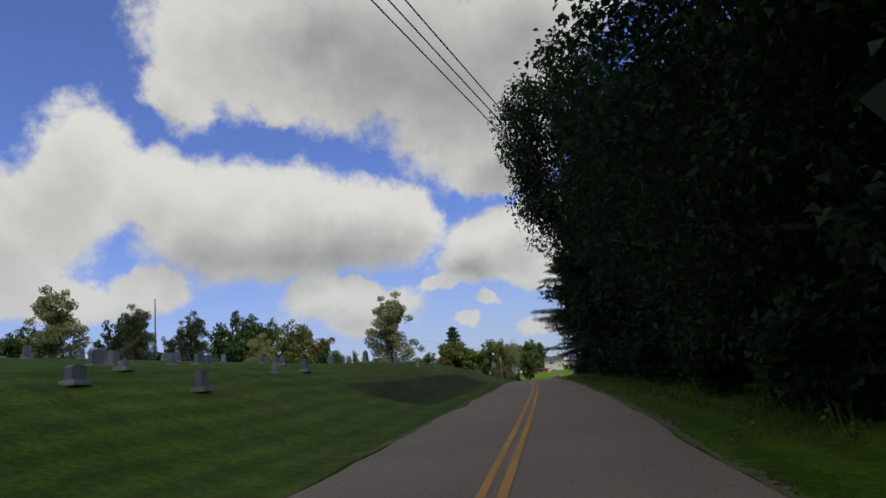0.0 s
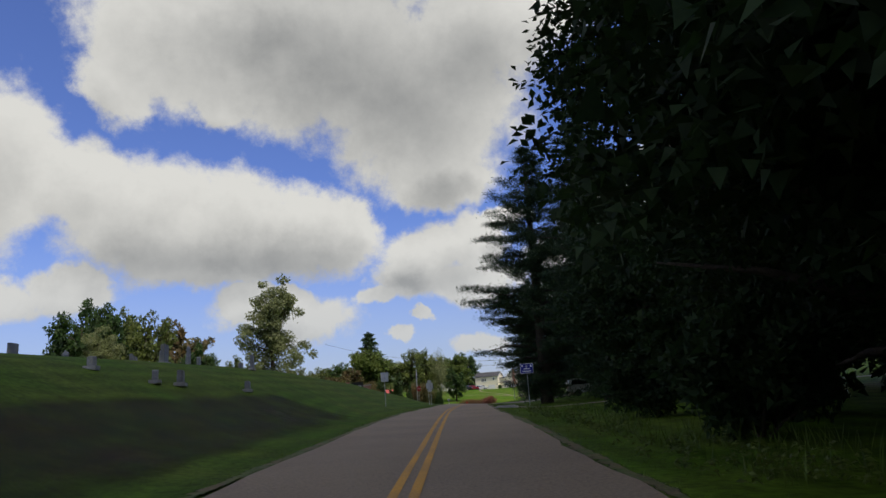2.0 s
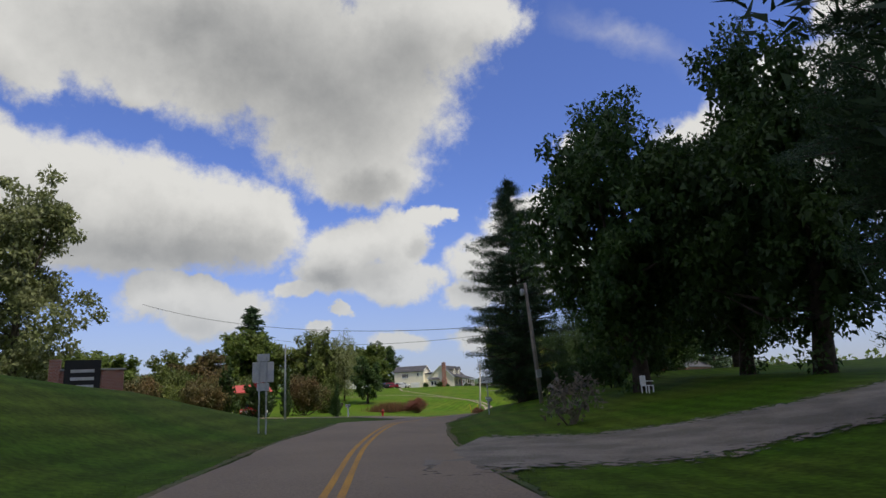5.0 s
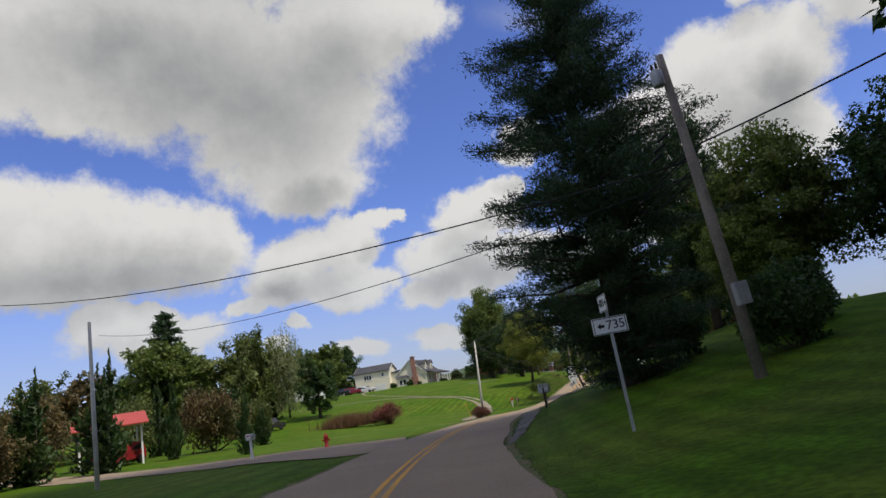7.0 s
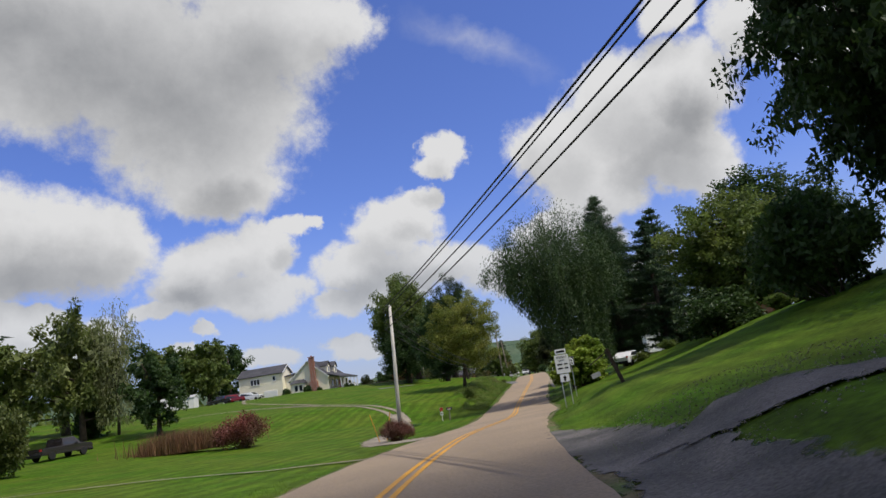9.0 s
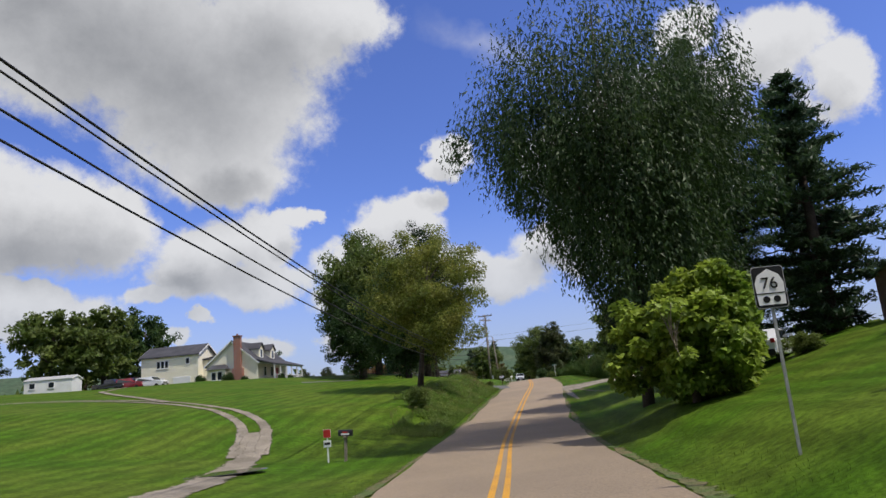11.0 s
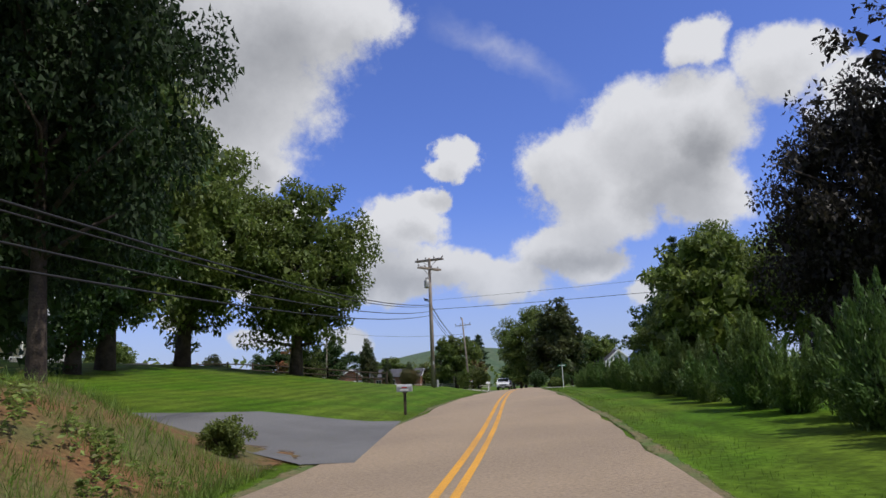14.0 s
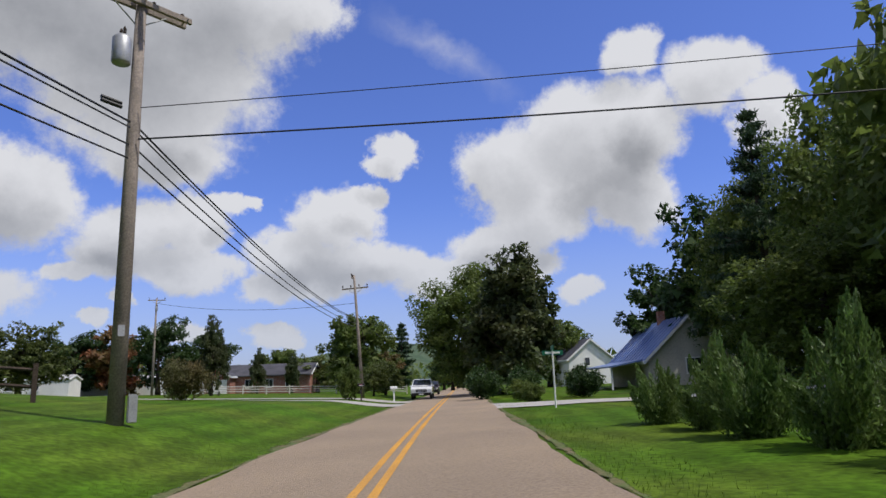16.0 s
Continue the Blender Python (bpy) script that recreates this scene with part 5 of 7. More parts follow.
for x, y, kind, k, kz in [(-100, 116, "birch", 1.3, 1.3), (-83, 118, "far_olive", 1.1, 1.3), (-78, 140, "birch", 1.1, 1.2), (-72, 150, "far_olive", 1.0, 1.1), (-70, 188, "birch", 1.4, 1.5), (-92, 190, "far_tree", 1.2, 1.4), (-50, 196, "far_olive", 1.2, 1.3), (-33, 178, "far_dark", 0.55, 0.45), (-44, 176, "far_brown", 0.5, 0.4)]:
    plant("tree", kind, x, y, "pale leafy tree beyond the cemetery lawn", (k, kz), group="trees behind the cemetery")
for k in range(14):
    x, y = -88 + 4.6 * k + 1.2 * math.sin(k * 2.1), 122 + 2.6 * k + 1.5 * math.sin(k * 1.3)
    plant("hedge_shrub", "shrub_dark", x, y, "low dark hedge shrub along the cemetery's far edge", (1.5, 0.9 + 0.2 * math.sin(k * 2.7)), group="cemetery hedge", category="shrub")
plant("birch", "birch", -23.2, 151.0, "tall open grey-green tree beside the cemetery", (1.85, 1.95))
plant("shrub", "far_dark", -15.5, 152.0, "dark bushy tree at the birch's foot", (0.6, 0.5))
for x, y, kind, k, kz in [(-6, 250, "far_pine", 2.0, 1.35), (8.2, 240, "far_olive", 1.15, 1.05), (-7.5, 246, "far_tree", 1.25, 1.2), (-1.5, 243, "far_tree", 1.0, 0.95), (12, 222, "far_olive", 0.8, 1.0), (-20, 220, "far_olive", 1.0, 0.8), (-28, 210, "far_tree", 1.0, 0.8),
                           (-12, 205, "far_brown", 1.0, 0.8), (20, 213, "far_dark", 0.6, 0.6), (-40, 230, "far_tree", 1.2, 0.9), (-55, 245, "far_dark", 1.2, 0.9), (30, 292, "far_tree", 1.0, 1.0), (22, 296, "far_tree", 1.1, 1.0), (36, 310, "far_dark", 1.1, 1.1), (26, 306, "far_tree", 1.0, 0.9), (8, 300, "far_dark", 1.0, 0.8), (-5, 290, "far_tree", 1.0, 0.8), (-20, 280, "far_dark", 1.1, 0.8)]:
    plant("tree", kind, x, y, "leafy tree in the hollow beyond the junction", (k * 1.15, kz * 1.3), group="trees in the hollow")
plant("birch", "birch_slim", 15.7, 221.0, "slim grey-green birch with hanging twigs", (0.85, 1.16))
for x, y, k, kz in [(1.5, 180, 1.0, 1.15), (4.7, 165.3, 0.6, 1.0), (10.6, 152.0, 0.42, 0.66), (2.2, 154.3, 1.25, 1.15), (-1.5, 152.0, 1.3, 1.0), (11.5, 172.5, 0.6, 0.6), (13.0, 224, 1.4, 1.1), (8.2, 198, 1.0, 1.0)]:
    plant("evergreen", "thuja", x, y, "dark dense evergreen beside the junction", (k, kz), group="evergreens by the junction", category="shrub")
for x, y, k, kz, kind in [(-10.5, 148, 1.5, 1.75, "shrub_brown"), (-7.2, 150, 1.35, 1.5, "shrub_olive"), (-13.5, 146, 1.4, 1.6, "shrub_brown"), (-4.0, 149, 1.4, 1.55, "shrub_brown"), (-16.5, 150, 1.6, 1.9, "shrub_olive"), (-9.0, 160, 1.8, 2.4, "shrub_olive"), (-5.0, 161, 1.7, 2.2, "shrub_brown"), (-21.0, 148, 1.5, 1.6, "shrub_olive"), (-1.0, 176, 1.6, 2.3, "shrub_olive"), (7.0, 172, 1.6, 2.2, "shrub_brown"), (-26.0, 142, 1.4, 1.3, "shrub_dark"), (-30.0, 138, 1.5, 1.3, "shrub_dark"), (-34.0, 133, 1.5, 1.3, "shrub_olive"), (10.3, 186, 1.3, 1.9, "shrub_olive")]:
    plant("bush", kind, x, y, "tall brown-olive bush in the thicket beyond the sign wall", (k, kz), group="thicket by the junction", category="shrub")
plant("bush", "shrub_red", 25.8, 187.6, "large dark red bush on the lawn", (0.85, 0.85), category="shrub")
plant("bush", "shrub_red", 32.2, 170.4, "low red-leaved shrub at the pole's foot", (0.4, 0.4), category="shrub")
plant("bush", "dry", 16.7, 98.0, "leafless grey-brown bush beside the drive", (1.1, 1.1), category="shrub")
for x, y, k, kind in [(27.0, 122.5, 1.1, "shrub_dark"), (30.0, 125.5, 1.2, "shrub_dark"), (28.0, 117.0, 1.1, "shrub_dark"), (33.0, 121.0, 1.3, "shrub_dark"), (29.0, 131.0, 1.2, "shrub_dark")]:
    plant("bush", kind, x, y, "dark rounded garden shrub under the pine", (k, k), group="shrubs under the pine", category="shrub")
for x, y, k, kind in [(51.7, 202.5, 0.78, "shrub")]:
    plant("bush", kind, x, y, "wild green sapling in the long roadside grass", (k, k), group="saplings on the bank", category="shrub")
q = at(274.6, -4.3)
plant("bush", "shrub", q.x, q.y, "small leafy shrub on the bare bank", (0.42, 0.42), category="shrub")
for s, d in [(232, 12), (238, 13), (226, 13.5), (219, 14.5), (211, 14), (204, 15), (196, 14)]:
    q = at(s, d)
    plant("bush", "shrub", q.x, q.y, "low flowering border shrub on the slope", (0.8, 0.5), group="border shrubs on the slope", category="shrub")

# hedge of young junipers and shrubs on the right-hand lawns
hedge = [(265.0 + 1.9 * k, 7.0 - 0.03 * k + 0.25 * math.sin(k * 2.3), 0.84 - 0.009 * k + 0.09 * math.sin(k * 1.7), "juniper_b" if k % 3 == 1 else "juniper") for k in range(20)]
hedge += [(320.4 - 2.05 * k, 6.05 + 0.24 * k + 0.12 * math.sin(k * 2.1), (0.62, 0.68, 0.74, 0.78, 0.72, 0.7, 0.72, 0.7)[k], ("juniper_b", "juniper")[k % 2]) for k in range(8)]
for s, d, k, kind in hedge:
    q = at(s, d)
    plant("juniper", kind, q.x, q.y, "bushy young juniper with upswept light tips in the hedge", (k, k), group="roadside hedge", category="shrub")
for x, y, k, kz, kind in [(112, 258, 0.95, 1.1, "far_tree"), (118, 262, 1.0, 1.15, "maple_lit"), (126, 276, 0.75, 1.0, "pine_mid"), (130, 271, 0.8, 0.95, "pine_mid"), (121, 255, 1.0, 1.1, "maple_lit"), (124.5, 269.0, 0.95, 1.2, "maple_lit"), (130.5, 279.5, 0.85, 1.1, "maple_lit"), (135, 285, 1.15, 1.2, "far_dark"), (140, 296, 0.95, 0.9, "far_dark")]:
    plant("tree", kind, x, y, "tall green tree behind the juniper hedge", (k, kz), group="trees behind the hedge")
plant("tree", "maple_lit", 115.0, 266.5, "large rounded green garden tree behind the junipers", (0.75, 0.5))
plant("tree", "maple_lit", 124.5, 306.5, "wide green roadside tree overhanging the road", (1.2, 1.0))
plant("tree", "oval", 123.0, 297.5, "dense dark oval tree beside the road", (1.35, 1.2))
plant("tree", "far_dark", 139.0, 318.0, "dark rounded tree beyond the street sign", (0.8, 0.75))
for x, y, k, kind in [(113.5, 288.5, 1.0, "shrub_dark"), (112.5, 283.0, 0.7, "shrub"), (115.5, 281.0, 0.85, "shrub_dark"), (110.8, 279.8, 0.6, "shrub"), (118.5, 291.0, 1.0, "shrub_dark"), (117.0, 283.5, 0.9, "shrub")]:
    plant("bush", kind, x, y, "rounded garden shrub near the street sign", (k, k), group="shrubs near the street sign", category="shrub")
# left-hand garden trees beyond the big pole
for x, y, k, kz, kind in [(87.2, 302.6, 0.55, 0.42, "far_olive"), (95.5, 350, 1.05, 0.95, "far_red"), (104.0, 329.2, 0.55, 0.85, "oval"), (74.2, 341.3, 0.95, 0.62, "oval"), (79.0, 336.6, 0.9, 0.62, "oval"), (100.0, 342, 0.8, 0.8, "far_dark"), (113, 345, 0.4, 0.6, "oval"), (118.5, 347, 0.4, 0.55, "oval"), (124, 352, 0.8, 0.5, "far_olive"), (122, 331, 0.95, 0.9, "far_tree"),
                           (128, 352, 0.9, 0.8, "far_pine"), (166, 408, 1.3, 1.3, "far_pine"), (146, 386, 1.0, 0.95, "far_pine"), (120, 318, 0.4, 0.32, "far_olive"), (116, 312, 0.3, 0.26, "far_olive"), (127, 334, 0.6, 0.5, "far_brown"), (134, 352, 0.8, 0.6, "far_tree"), (160, 372, 1.0, 0.8, "far_tree"), (175, 402, 1.0, 0.8, "far_dark"), (190, 420, 1.2, 0.9, "far_tree"), (165, 345, 1.2, 1.0, "far_dark"), (180, 370, 1.2, 1.0, "far_tree"), (152, 330, 1.0, 0.9, "far_tree"),
                           (62, 338, 0.9, 0.8, "far_tree"), (58, 300, 0.7, 0.6, "far_dark"), (91, 352, 1.0, 0.7, "far_dark"), (110, 372, 1.2, 0.8, "far_dark"), (130, 392, 1.2, 0.8, "far_tree")]:
    plant("tree", kind, x, y, "garden tree among the far lawns and houses", (k, kz), group="garden trees beyond the fence")
plant("bush", "shrub_brown", 94.5, 283.9, "rounded brown-green bush on the lawn beside the pole", (0.62, 0.72), category="shrub")
plant("bush", "shrub", 108.4, 299.4, "small tree-like shrub at the mailbox", (0.9, 1.5), category="shrub")

plant("bush", "shrub_dark", 42.0, 150.0, "dark bush under the tall maple", (1.7, 1.7), turn=10, category="shrub")
plant("bush", "shrub_dark", 44.5, 152.5, "dark bush under the tall maple", (1.7, 1.9), turn=80, category="shrub")
plant("maple", "maple_lit", 40.5, 138.6, "young green maple behind the pine", (0.6, 0.52), turn=40, group="maples by the drive")

# far woods that close the horizon
rf = np.random.RandomState(21)
cs, ws = [], []
for k in range(1500):
    a = rf.rand() * math.tau
    dist = 330 + 380 * rf.rand()
    x, y = 60 + math.sin(a) * dist, 150 + math.cos(a) * dist
    s, d = along(x, y)
    if abs(d[0]) < 14:
        continue
    z = float(land(s, d)[0])
    hgt = 7 + 7 * rf.rand()
    for j in range(26):
        p = ball(1, rf)[0] * np.array([4.2, 4.2, hgt * 0.5])
        cs.append((x + p[0], y + p[1], z + hgt * 0.5 + p[2]))
cs = np.array(cs)
me = leaf_mesh("far_woods", cs, rf.randn(len(cs), 3), 2.6 + 1.4 * rf.rand(len(cs)), 2.0 + rf.rand(len(cs)), M["leaf"], rf)
tagged(new("far_woods", me), "distant belt of mixed green woodland", "woods", kind="stuff")

# far hills
def hill(x, y, w, dep, h):
    n, m = 40, 10
    vs, fs = [], []
    for i in range(n + 1):
        for j in range(m + 1):
            u, v = i / n * 2 - 1, j / m * 2 - 1
            z = h * math.exp(-2.2 * (u * u + v * v)) * (1 + 0.3 * noise.noise(Vector((u * 3, v * 3, x))))
            vs.append((x + u * w, y + v * dep, -12 + z))
    for i in range(n):
        for j in range(m):
            fs.append((i * (m + 1) + j, (i + 1) * (m + 1) + j, (i + 1) * (m + 1) + j + 1, i * (m + 1) + j + 1))
    return tagged(part("hill", mesh_from("hill", vs, fs, M["hill"], smooth=True)), "distant wooded hill on the horizon", "hill", kind="structure")


hill(-60, 900, 420, 160, 52)
hill(520, 1050, 500, 200, 60)
hill(-700, 600, 400, 300, 55)


# grass blades: short ones along the verges, tall ones on the bank
def blades(name, n, s_lo, s_hi, d_lo, d_hi, lo, hi, mat, seed, label, lean=0.35, clumpy=0.0):
    rnd = np.random.RandomState(seed)
    s, d = s_lo + (s_hi - s_lo) * rnd.rand(n), d_lo + (d_hi - d_lo) * rnd.rand(n) ** 1.3
    if clumpy:
        keep = np.array([noise.noise(Vector((a * 0.5, b * 0.7, seed))) for a, b in zip(s, d)]) > clumpy - 0.5
        s, d = s[keep], d[keep]
    n = len(s)
    p = np.column_stack([plan(s, d), land(s, d) - 0.02])
    h = lo + (hi - lo) * rnd.rand(n) ** 1.5
    way = np.column_stack([rnd.randn(n) * lean, rnd.randn(n) * lean, np.ones(n)])
    way /= np.linalg.norm(way, axis=1)[:, None]
    me = leaf_mesh(name, p + way * h[:, None] * 0.5, way, h, np.maximum(0.01, h * 0.045), mat, rnd)
    return tagged(new(name, me), label, "grass", kind="stuff")


blades("grass", 46000, -5, 345, -2.95, -4.3, 0.03, 0.1, M["blade"], 1, "short mown grass blades along the road edge")
blades("grass", 46000, -5, 345, 3.0, 4.4, 0.03, 0.1, M["blade"], 2, "short mown grass blades along the road edge")
blades("tall_grass", 24000, 235, 246, -3.3, -5.8, 0.06, 0.34, M["tall"], 13, "long unmown roadside grass gone to seed", clumpy=0.22)
blades("tall_grass", 74000, 246, 274, -3.3, -8.0, 0.06, 0.34, M["tall"], 3, "long unmown roadside grass gone to seed", clumpy=0.22)
blades("tall_grass", 7000, 10, 80, 4.2, 7.0, 0.2, 0.6, M["blade"], 4, "long weeds along the wood's edge", clumpy=0.5)
def weeds(name, n, s_lo, s_hi, d_lo, d_hi, tall, leaf, mat, seed, label):
    """Broad-leaved weeds: stalks of leaves gathered in uneven patches."""
    rnd = np.random.RandomState(seed)
    stalks = n // 14
    s, d = s_lo + (s_hi - s_lo) * rnd.rand(stalks), d_lo + (d_hi - d_lo) * rnd.rand(stalks)
    keep = np.array([noise.noise(Vector((a * 0.45, b * 0.6, seed * 1.7))) for a, b in zip(s, d)]) > -0.08
    s, d = s[keep], d[keep]
    foot = np.column_stack([plan(s, d), land(s, d)])
    top = tall * (0.35 + 0.65 * rnd.rand(len(s)) ** 1.6)
    idx = np.repeat(np.arange(len(s)), 14)
    f = 0.25 + 0.75 * rnd.rand(len(idx))
    turn = rnd.rand(len(idx)) * math.tau
    spread = leaf * (0.5 + 0.7 * rnd.rand(len(idx))) * (1.25 - 0.6 * f)
    pos = foot[idx] + np.column_stack([np.cos(turn) * spread, np.sin(turn) * spread, f * top[idx]])
    way = np.column_stack([np.cos(turn), np.sin(turn), 0.35 * rnd.randn(len(idx))])
    ln = leaf * (0.6 + 0.8 * rnd.rand(len(idx)))
    me = leaf_mesh(name, pos, way, ln, ln * 0.55, mat, rnd, broad=True, flutter=0.5)
    return tagged(new(name, me), label, "weeds", kind="stuff")


weeds("weeds", 10000, 235.5, 246, -3.6, -5.7, 0.5, 0.1, M["weed"], 54, "broad-leaved green weeds among the long grass")
weeds("weeds", 22000, 246, 272, -3.7, -8.0, 0.5, 0.1, M["weed"], 51, "broad-leaved green weeds among the long grass")
weeds("weeds", 3000, 236, 272, -4.2, -6.6, 0.75, 0.08, M["dry_weed"], 52, "tawny seed heads among the long grass")
weeds("weeds", 9000, 8, 78, 3.5, 5.6, 0.45, 0.09, M["leaf"], 53, "green weeds along the wood's edge")
rnd = np.random.RandomState(6)
p0 = np.array([21.6, 190.4])
n = 5200
turned = rnd.randn(n, 2) * np.array([1.6, 0.6])
off = np.column_stack([turned[:, 0] * 0.8 + turned[:, 1] * 0.6, turned[:, 1] * 0.8 - turned[:, 0] * 0.6])
zz = height(*p0)
hh = 0.6 + 1.3 * rnd.rand(n) ** 1.4
way = np.column_stack([rnd.randn(n) * 0.14, rnd.randn(n) * 0.14, np.ones(n)])
pp = np.column_stack([p0 + off, np.full(n, zz)])
me = leaf_mesh("reeds", pp + way * hh[:, None] * 0.5, way, hh, np.full(n, 0.06), M["reed"], rnd)
tagged(new("reeds", me), "tall tawny ornamental grass beside the red bush", "grass", kind="stuff")

# ---- poles and wires ----


def ground_z(x, y):
    return height(x, y)


def pole(x, y, top, r=0.15, mat="pole", lean=(0, 0), label="", name="utility_pole", group="utility poles", turn=0):
    z = ground_z(x, y)
    e = thing(name, (x, y, z), turn, label, "utility pole", group, lean)
    part("shaft", tube([(0, 0, -0.4), (0, 0, (top - z) * 0.5), (0, 0, top - z)], [r * 1.15, r, r * 0.72], 12), M[mat], e, smooth=True)
    return e, top - z


def crossarm(e, z, half, turn, braces=True, pins=4, thick=0.06, double=False):
    m = Matrix.Rotation(radians(turn), 4, "Z")
    bm = box(-half, 0.1, z - thick, half, 0.2, z + thick, 0.01)
    if double:
        box(-half, -0.2, z - thick, half, -0.1, z + thick, 0.01, bm)
        for x in (-half * 0.9, half * 0.9):
            tube([(x, -0.26, z), (x, 0.26, z)], [0.02, 0.02], 6, bm)
    bm.transform(m)
    arm = part("crossarm", bm, M["pole"], e)
    for k in range(pins):
        x = -half * 0.92 + 1.84 * half * k / (pins - 1)
        ins = lathe([(0.02, 0), (0.02, 0.09), (0.06, 0.1), (0.065, 0.15), (0.04, 0.19), (0.05, 0.23), (0.02, 0.26)], 10)
        ins.transform(m @ Matrix.Translation((x, 0.15, z + thick)))
        part("insulator", ins, M["timber"], arm, "dark glazed insulator")
    if braces:
        for sx in (-1, 1):
            bm = tube([(sx * half * 0.55, 0.08, z - 0.04), (0, 0.12, z - 0.55)], [0.018, 0.018], 6)
            bm.transform(m)
            part("brace", bm, M["steel"], arm)
    return arm


def transformer(e, z, turn, r=0.22, h=0.75, off=0.42):
    m = Matrix.Rotation(radians(turn), 4, "Z") @ Matrix.Translation((off, 0, z))
    bm = lathe([(r * 0.9, 0), (r, 0.04), (r, h * 0.86), (r * 0.92, h * 0.9), (r * 0.55, h)], 18)
    bm.transform(m)
    can = part("transformer", bm, M["steel"], e, "grey cylindrical transformer", smooth=True)
    for a in (-0.08, 0.08):
        bu = lathe([(0.03, h * 0.98), (0.045, h + 0.05), (0.03, h + 0.08), (0.045, h + 0.12), (0.02, h + 0.2)], 8)
        bu.transform(m @ Matrix.Translation((0, a, 0)))
        part("bushing", bu, M["timber"], can)


# tall pole with two crossarms and a transformer beside the lawn
eE, hE = pole(90.8, 268.4, 7.65, 0.16, label="tall weathered wooden utility pole with double crossarms", lean=(0, 0))
crossarm(eE, hE - 0.2, 1.3, -48, thick=0.075, double=True)
crossarm(eE, hE - 0.95, 1.25, 20, thick=0.075, double=True)
transformer(eE, hE - 2.7, 205)
part("marker_plate", box(-0.07, -0.19, 1.9, 0.07, -0.16, 2.15), M["steel"], eE)
for k in (-0.15, 0.0):
    bm = tube([(-0.75, -0.3 + k, hE - 3.65 + k), (-0.3, -0.15 + k, hE - 3.7 + k)], [0.05, 0.05], 8)
    part("strain_insulator", bm, M["black"], eE)
part("ground_box", box(0.22, -0.2, 0.0, 0.42, 0.0, 0.62, 0.02), M["steel"], eE, "grey box at the pole's foot")
eF, hF = pole(111.7, 304.4, 6.6, 0.13, label="leaning wooden utility pole with crossarms", lean=(0, -4))
crossarm(eF, hF - 0.2, 0.5, 60, braces=False)
crossarm(eF, hF - 1.1, 1.15, -30)
eG, hG = pole(98.9, 338.2, 8.5, 0.13, label="slim wooden utility pole on the far lawn")
crossarm(eG, hG - 0.2, 1.0, -20, pins=3)
transformer(eG, hG - 1.5, 270, 0.16, 0.5, 0.3)
eD, hD = pole(32.6, 170.8, 1.5, 0.11, "pole_pale", lean=(0, 3), label="pale bare leaning pole with red shrubs at its foot")
eC, hC = pole(23.9, 120.6, 5.3, 0.15, lean=(0, -4), label="weathered utility pole with a lamp and cables beside the pine")
transformer(eC, hC - 0.95, 190, 0.17, 0.5, 0.34)
part("meter_box", box(-0.2, -0.34, 1.9, 0.2, -0.14, 2.5, 0.02), M["steel"], eC, "grey metal meter box")
for k in range(3):
    part("strain_insulator", tube([(-0.25 - 0.1 * k, 0.3 + 0.12 * k, hC - 2.2 - 0.25 * k), (-0.5 - 0.1 * k, 0.55 + 0.12 * k, hC - 2.35 - 0.25 * k)], [0.045, 0.045], 8), M["black"], eC)
eA, hA = pole(4.9, 137.0, 2.4, 0.09, "pole_pale", label="thin pale pole beside the stop sign", name="utility_pole")
e0, h0 = pole(-68.3, 106.5, 20.5, 0.18, label="tall dark utility pole behind the graves")
eH, hH = pole(126.5, 342.0, 3.0, 0.1, label="short wooden pole by the far road")
eJ, hJ = pole(97.0, 227.5, 3.6, 0.1, label="wooden pole beside the storage container")


def wire(a, b, sag, r=0.012, label="black overhead cable sagging between poles"):
    a, b = Vector(a), Vector(b)
    pts = [a.lerp(b, k / 24) - Vector((0, 0, sag * 4 * (k / 24) * (1 - k / 24))) for k in range(25)]
    bm = tube(pts, [r] * 25, 5)
    return tagged(part("cable", bm, M["wire"], None, smooth=True), label, "cable", "overhead cables")


# cables from the pole by the junction to the pale pole, the tall pole and on
for k, (dz, r) in enumerate(((0.0, 0.026), (-0.18, 0.02), (-0.75, 0.022), (-1.2, 0.022))):
    wire((24.1, 120.8, 2.7 + dz * 0.6), (32.6, 171.0, 1.3 + dz), 0.5, r)
    wire((32.6, 171.0, 1.3 + dz), (90.7, 268.2, 3.5 + dz * 0.75), 3.2, r)
    wire((90.9, 268.5, 3.5 + dz * 0.75), (111.1, 304.4, 2.9 + dz * 0.6), 0.7, r)
wire((90.9, 268.2, 3.1), (126.0, 247.0, 4.9), 0.35, 0.022)
wire((90.9, 268.2, 3.9), (124.0, 247.5, 5.9), 0.25, 0.012)
wire((111.1, 304.4, 3.4), (150.0, 372.0, 3.0), 0.8, 0.022)
wire((98.9, 338.2, 7.9), (111.1, 304.6, 4.2), 0.7, 0.02)
# cables over the road at the junction
wire((23.9, 120.6, 2.2), (-14.0, 165.0, 10.5), 1.8, 0.024)
wire((23.9, 120.6, 1.8), (-2.0, 172.0, 7.0), 1.4, 0.018)
wire((23.9, 120.6, 2.6), (38.0, 92.0, 9.0), 1.2, 0.026)
# wires that cross the road into the wood
for k in range(3):
    wire((-20.6 + 0.45 * k, -46.6, 6.2), (5.2 + 0.35 * k, 17.2, 5.6), 0.5, 0.022)

# ---- road signs ----


def sign_post(e, h, x=0.0, r=0.028, mat="steel"):
    return part("post", box(x - r, -r * 0.6, -0.3, x + r, r * 0.6, h, 0.004), M[mat], e)


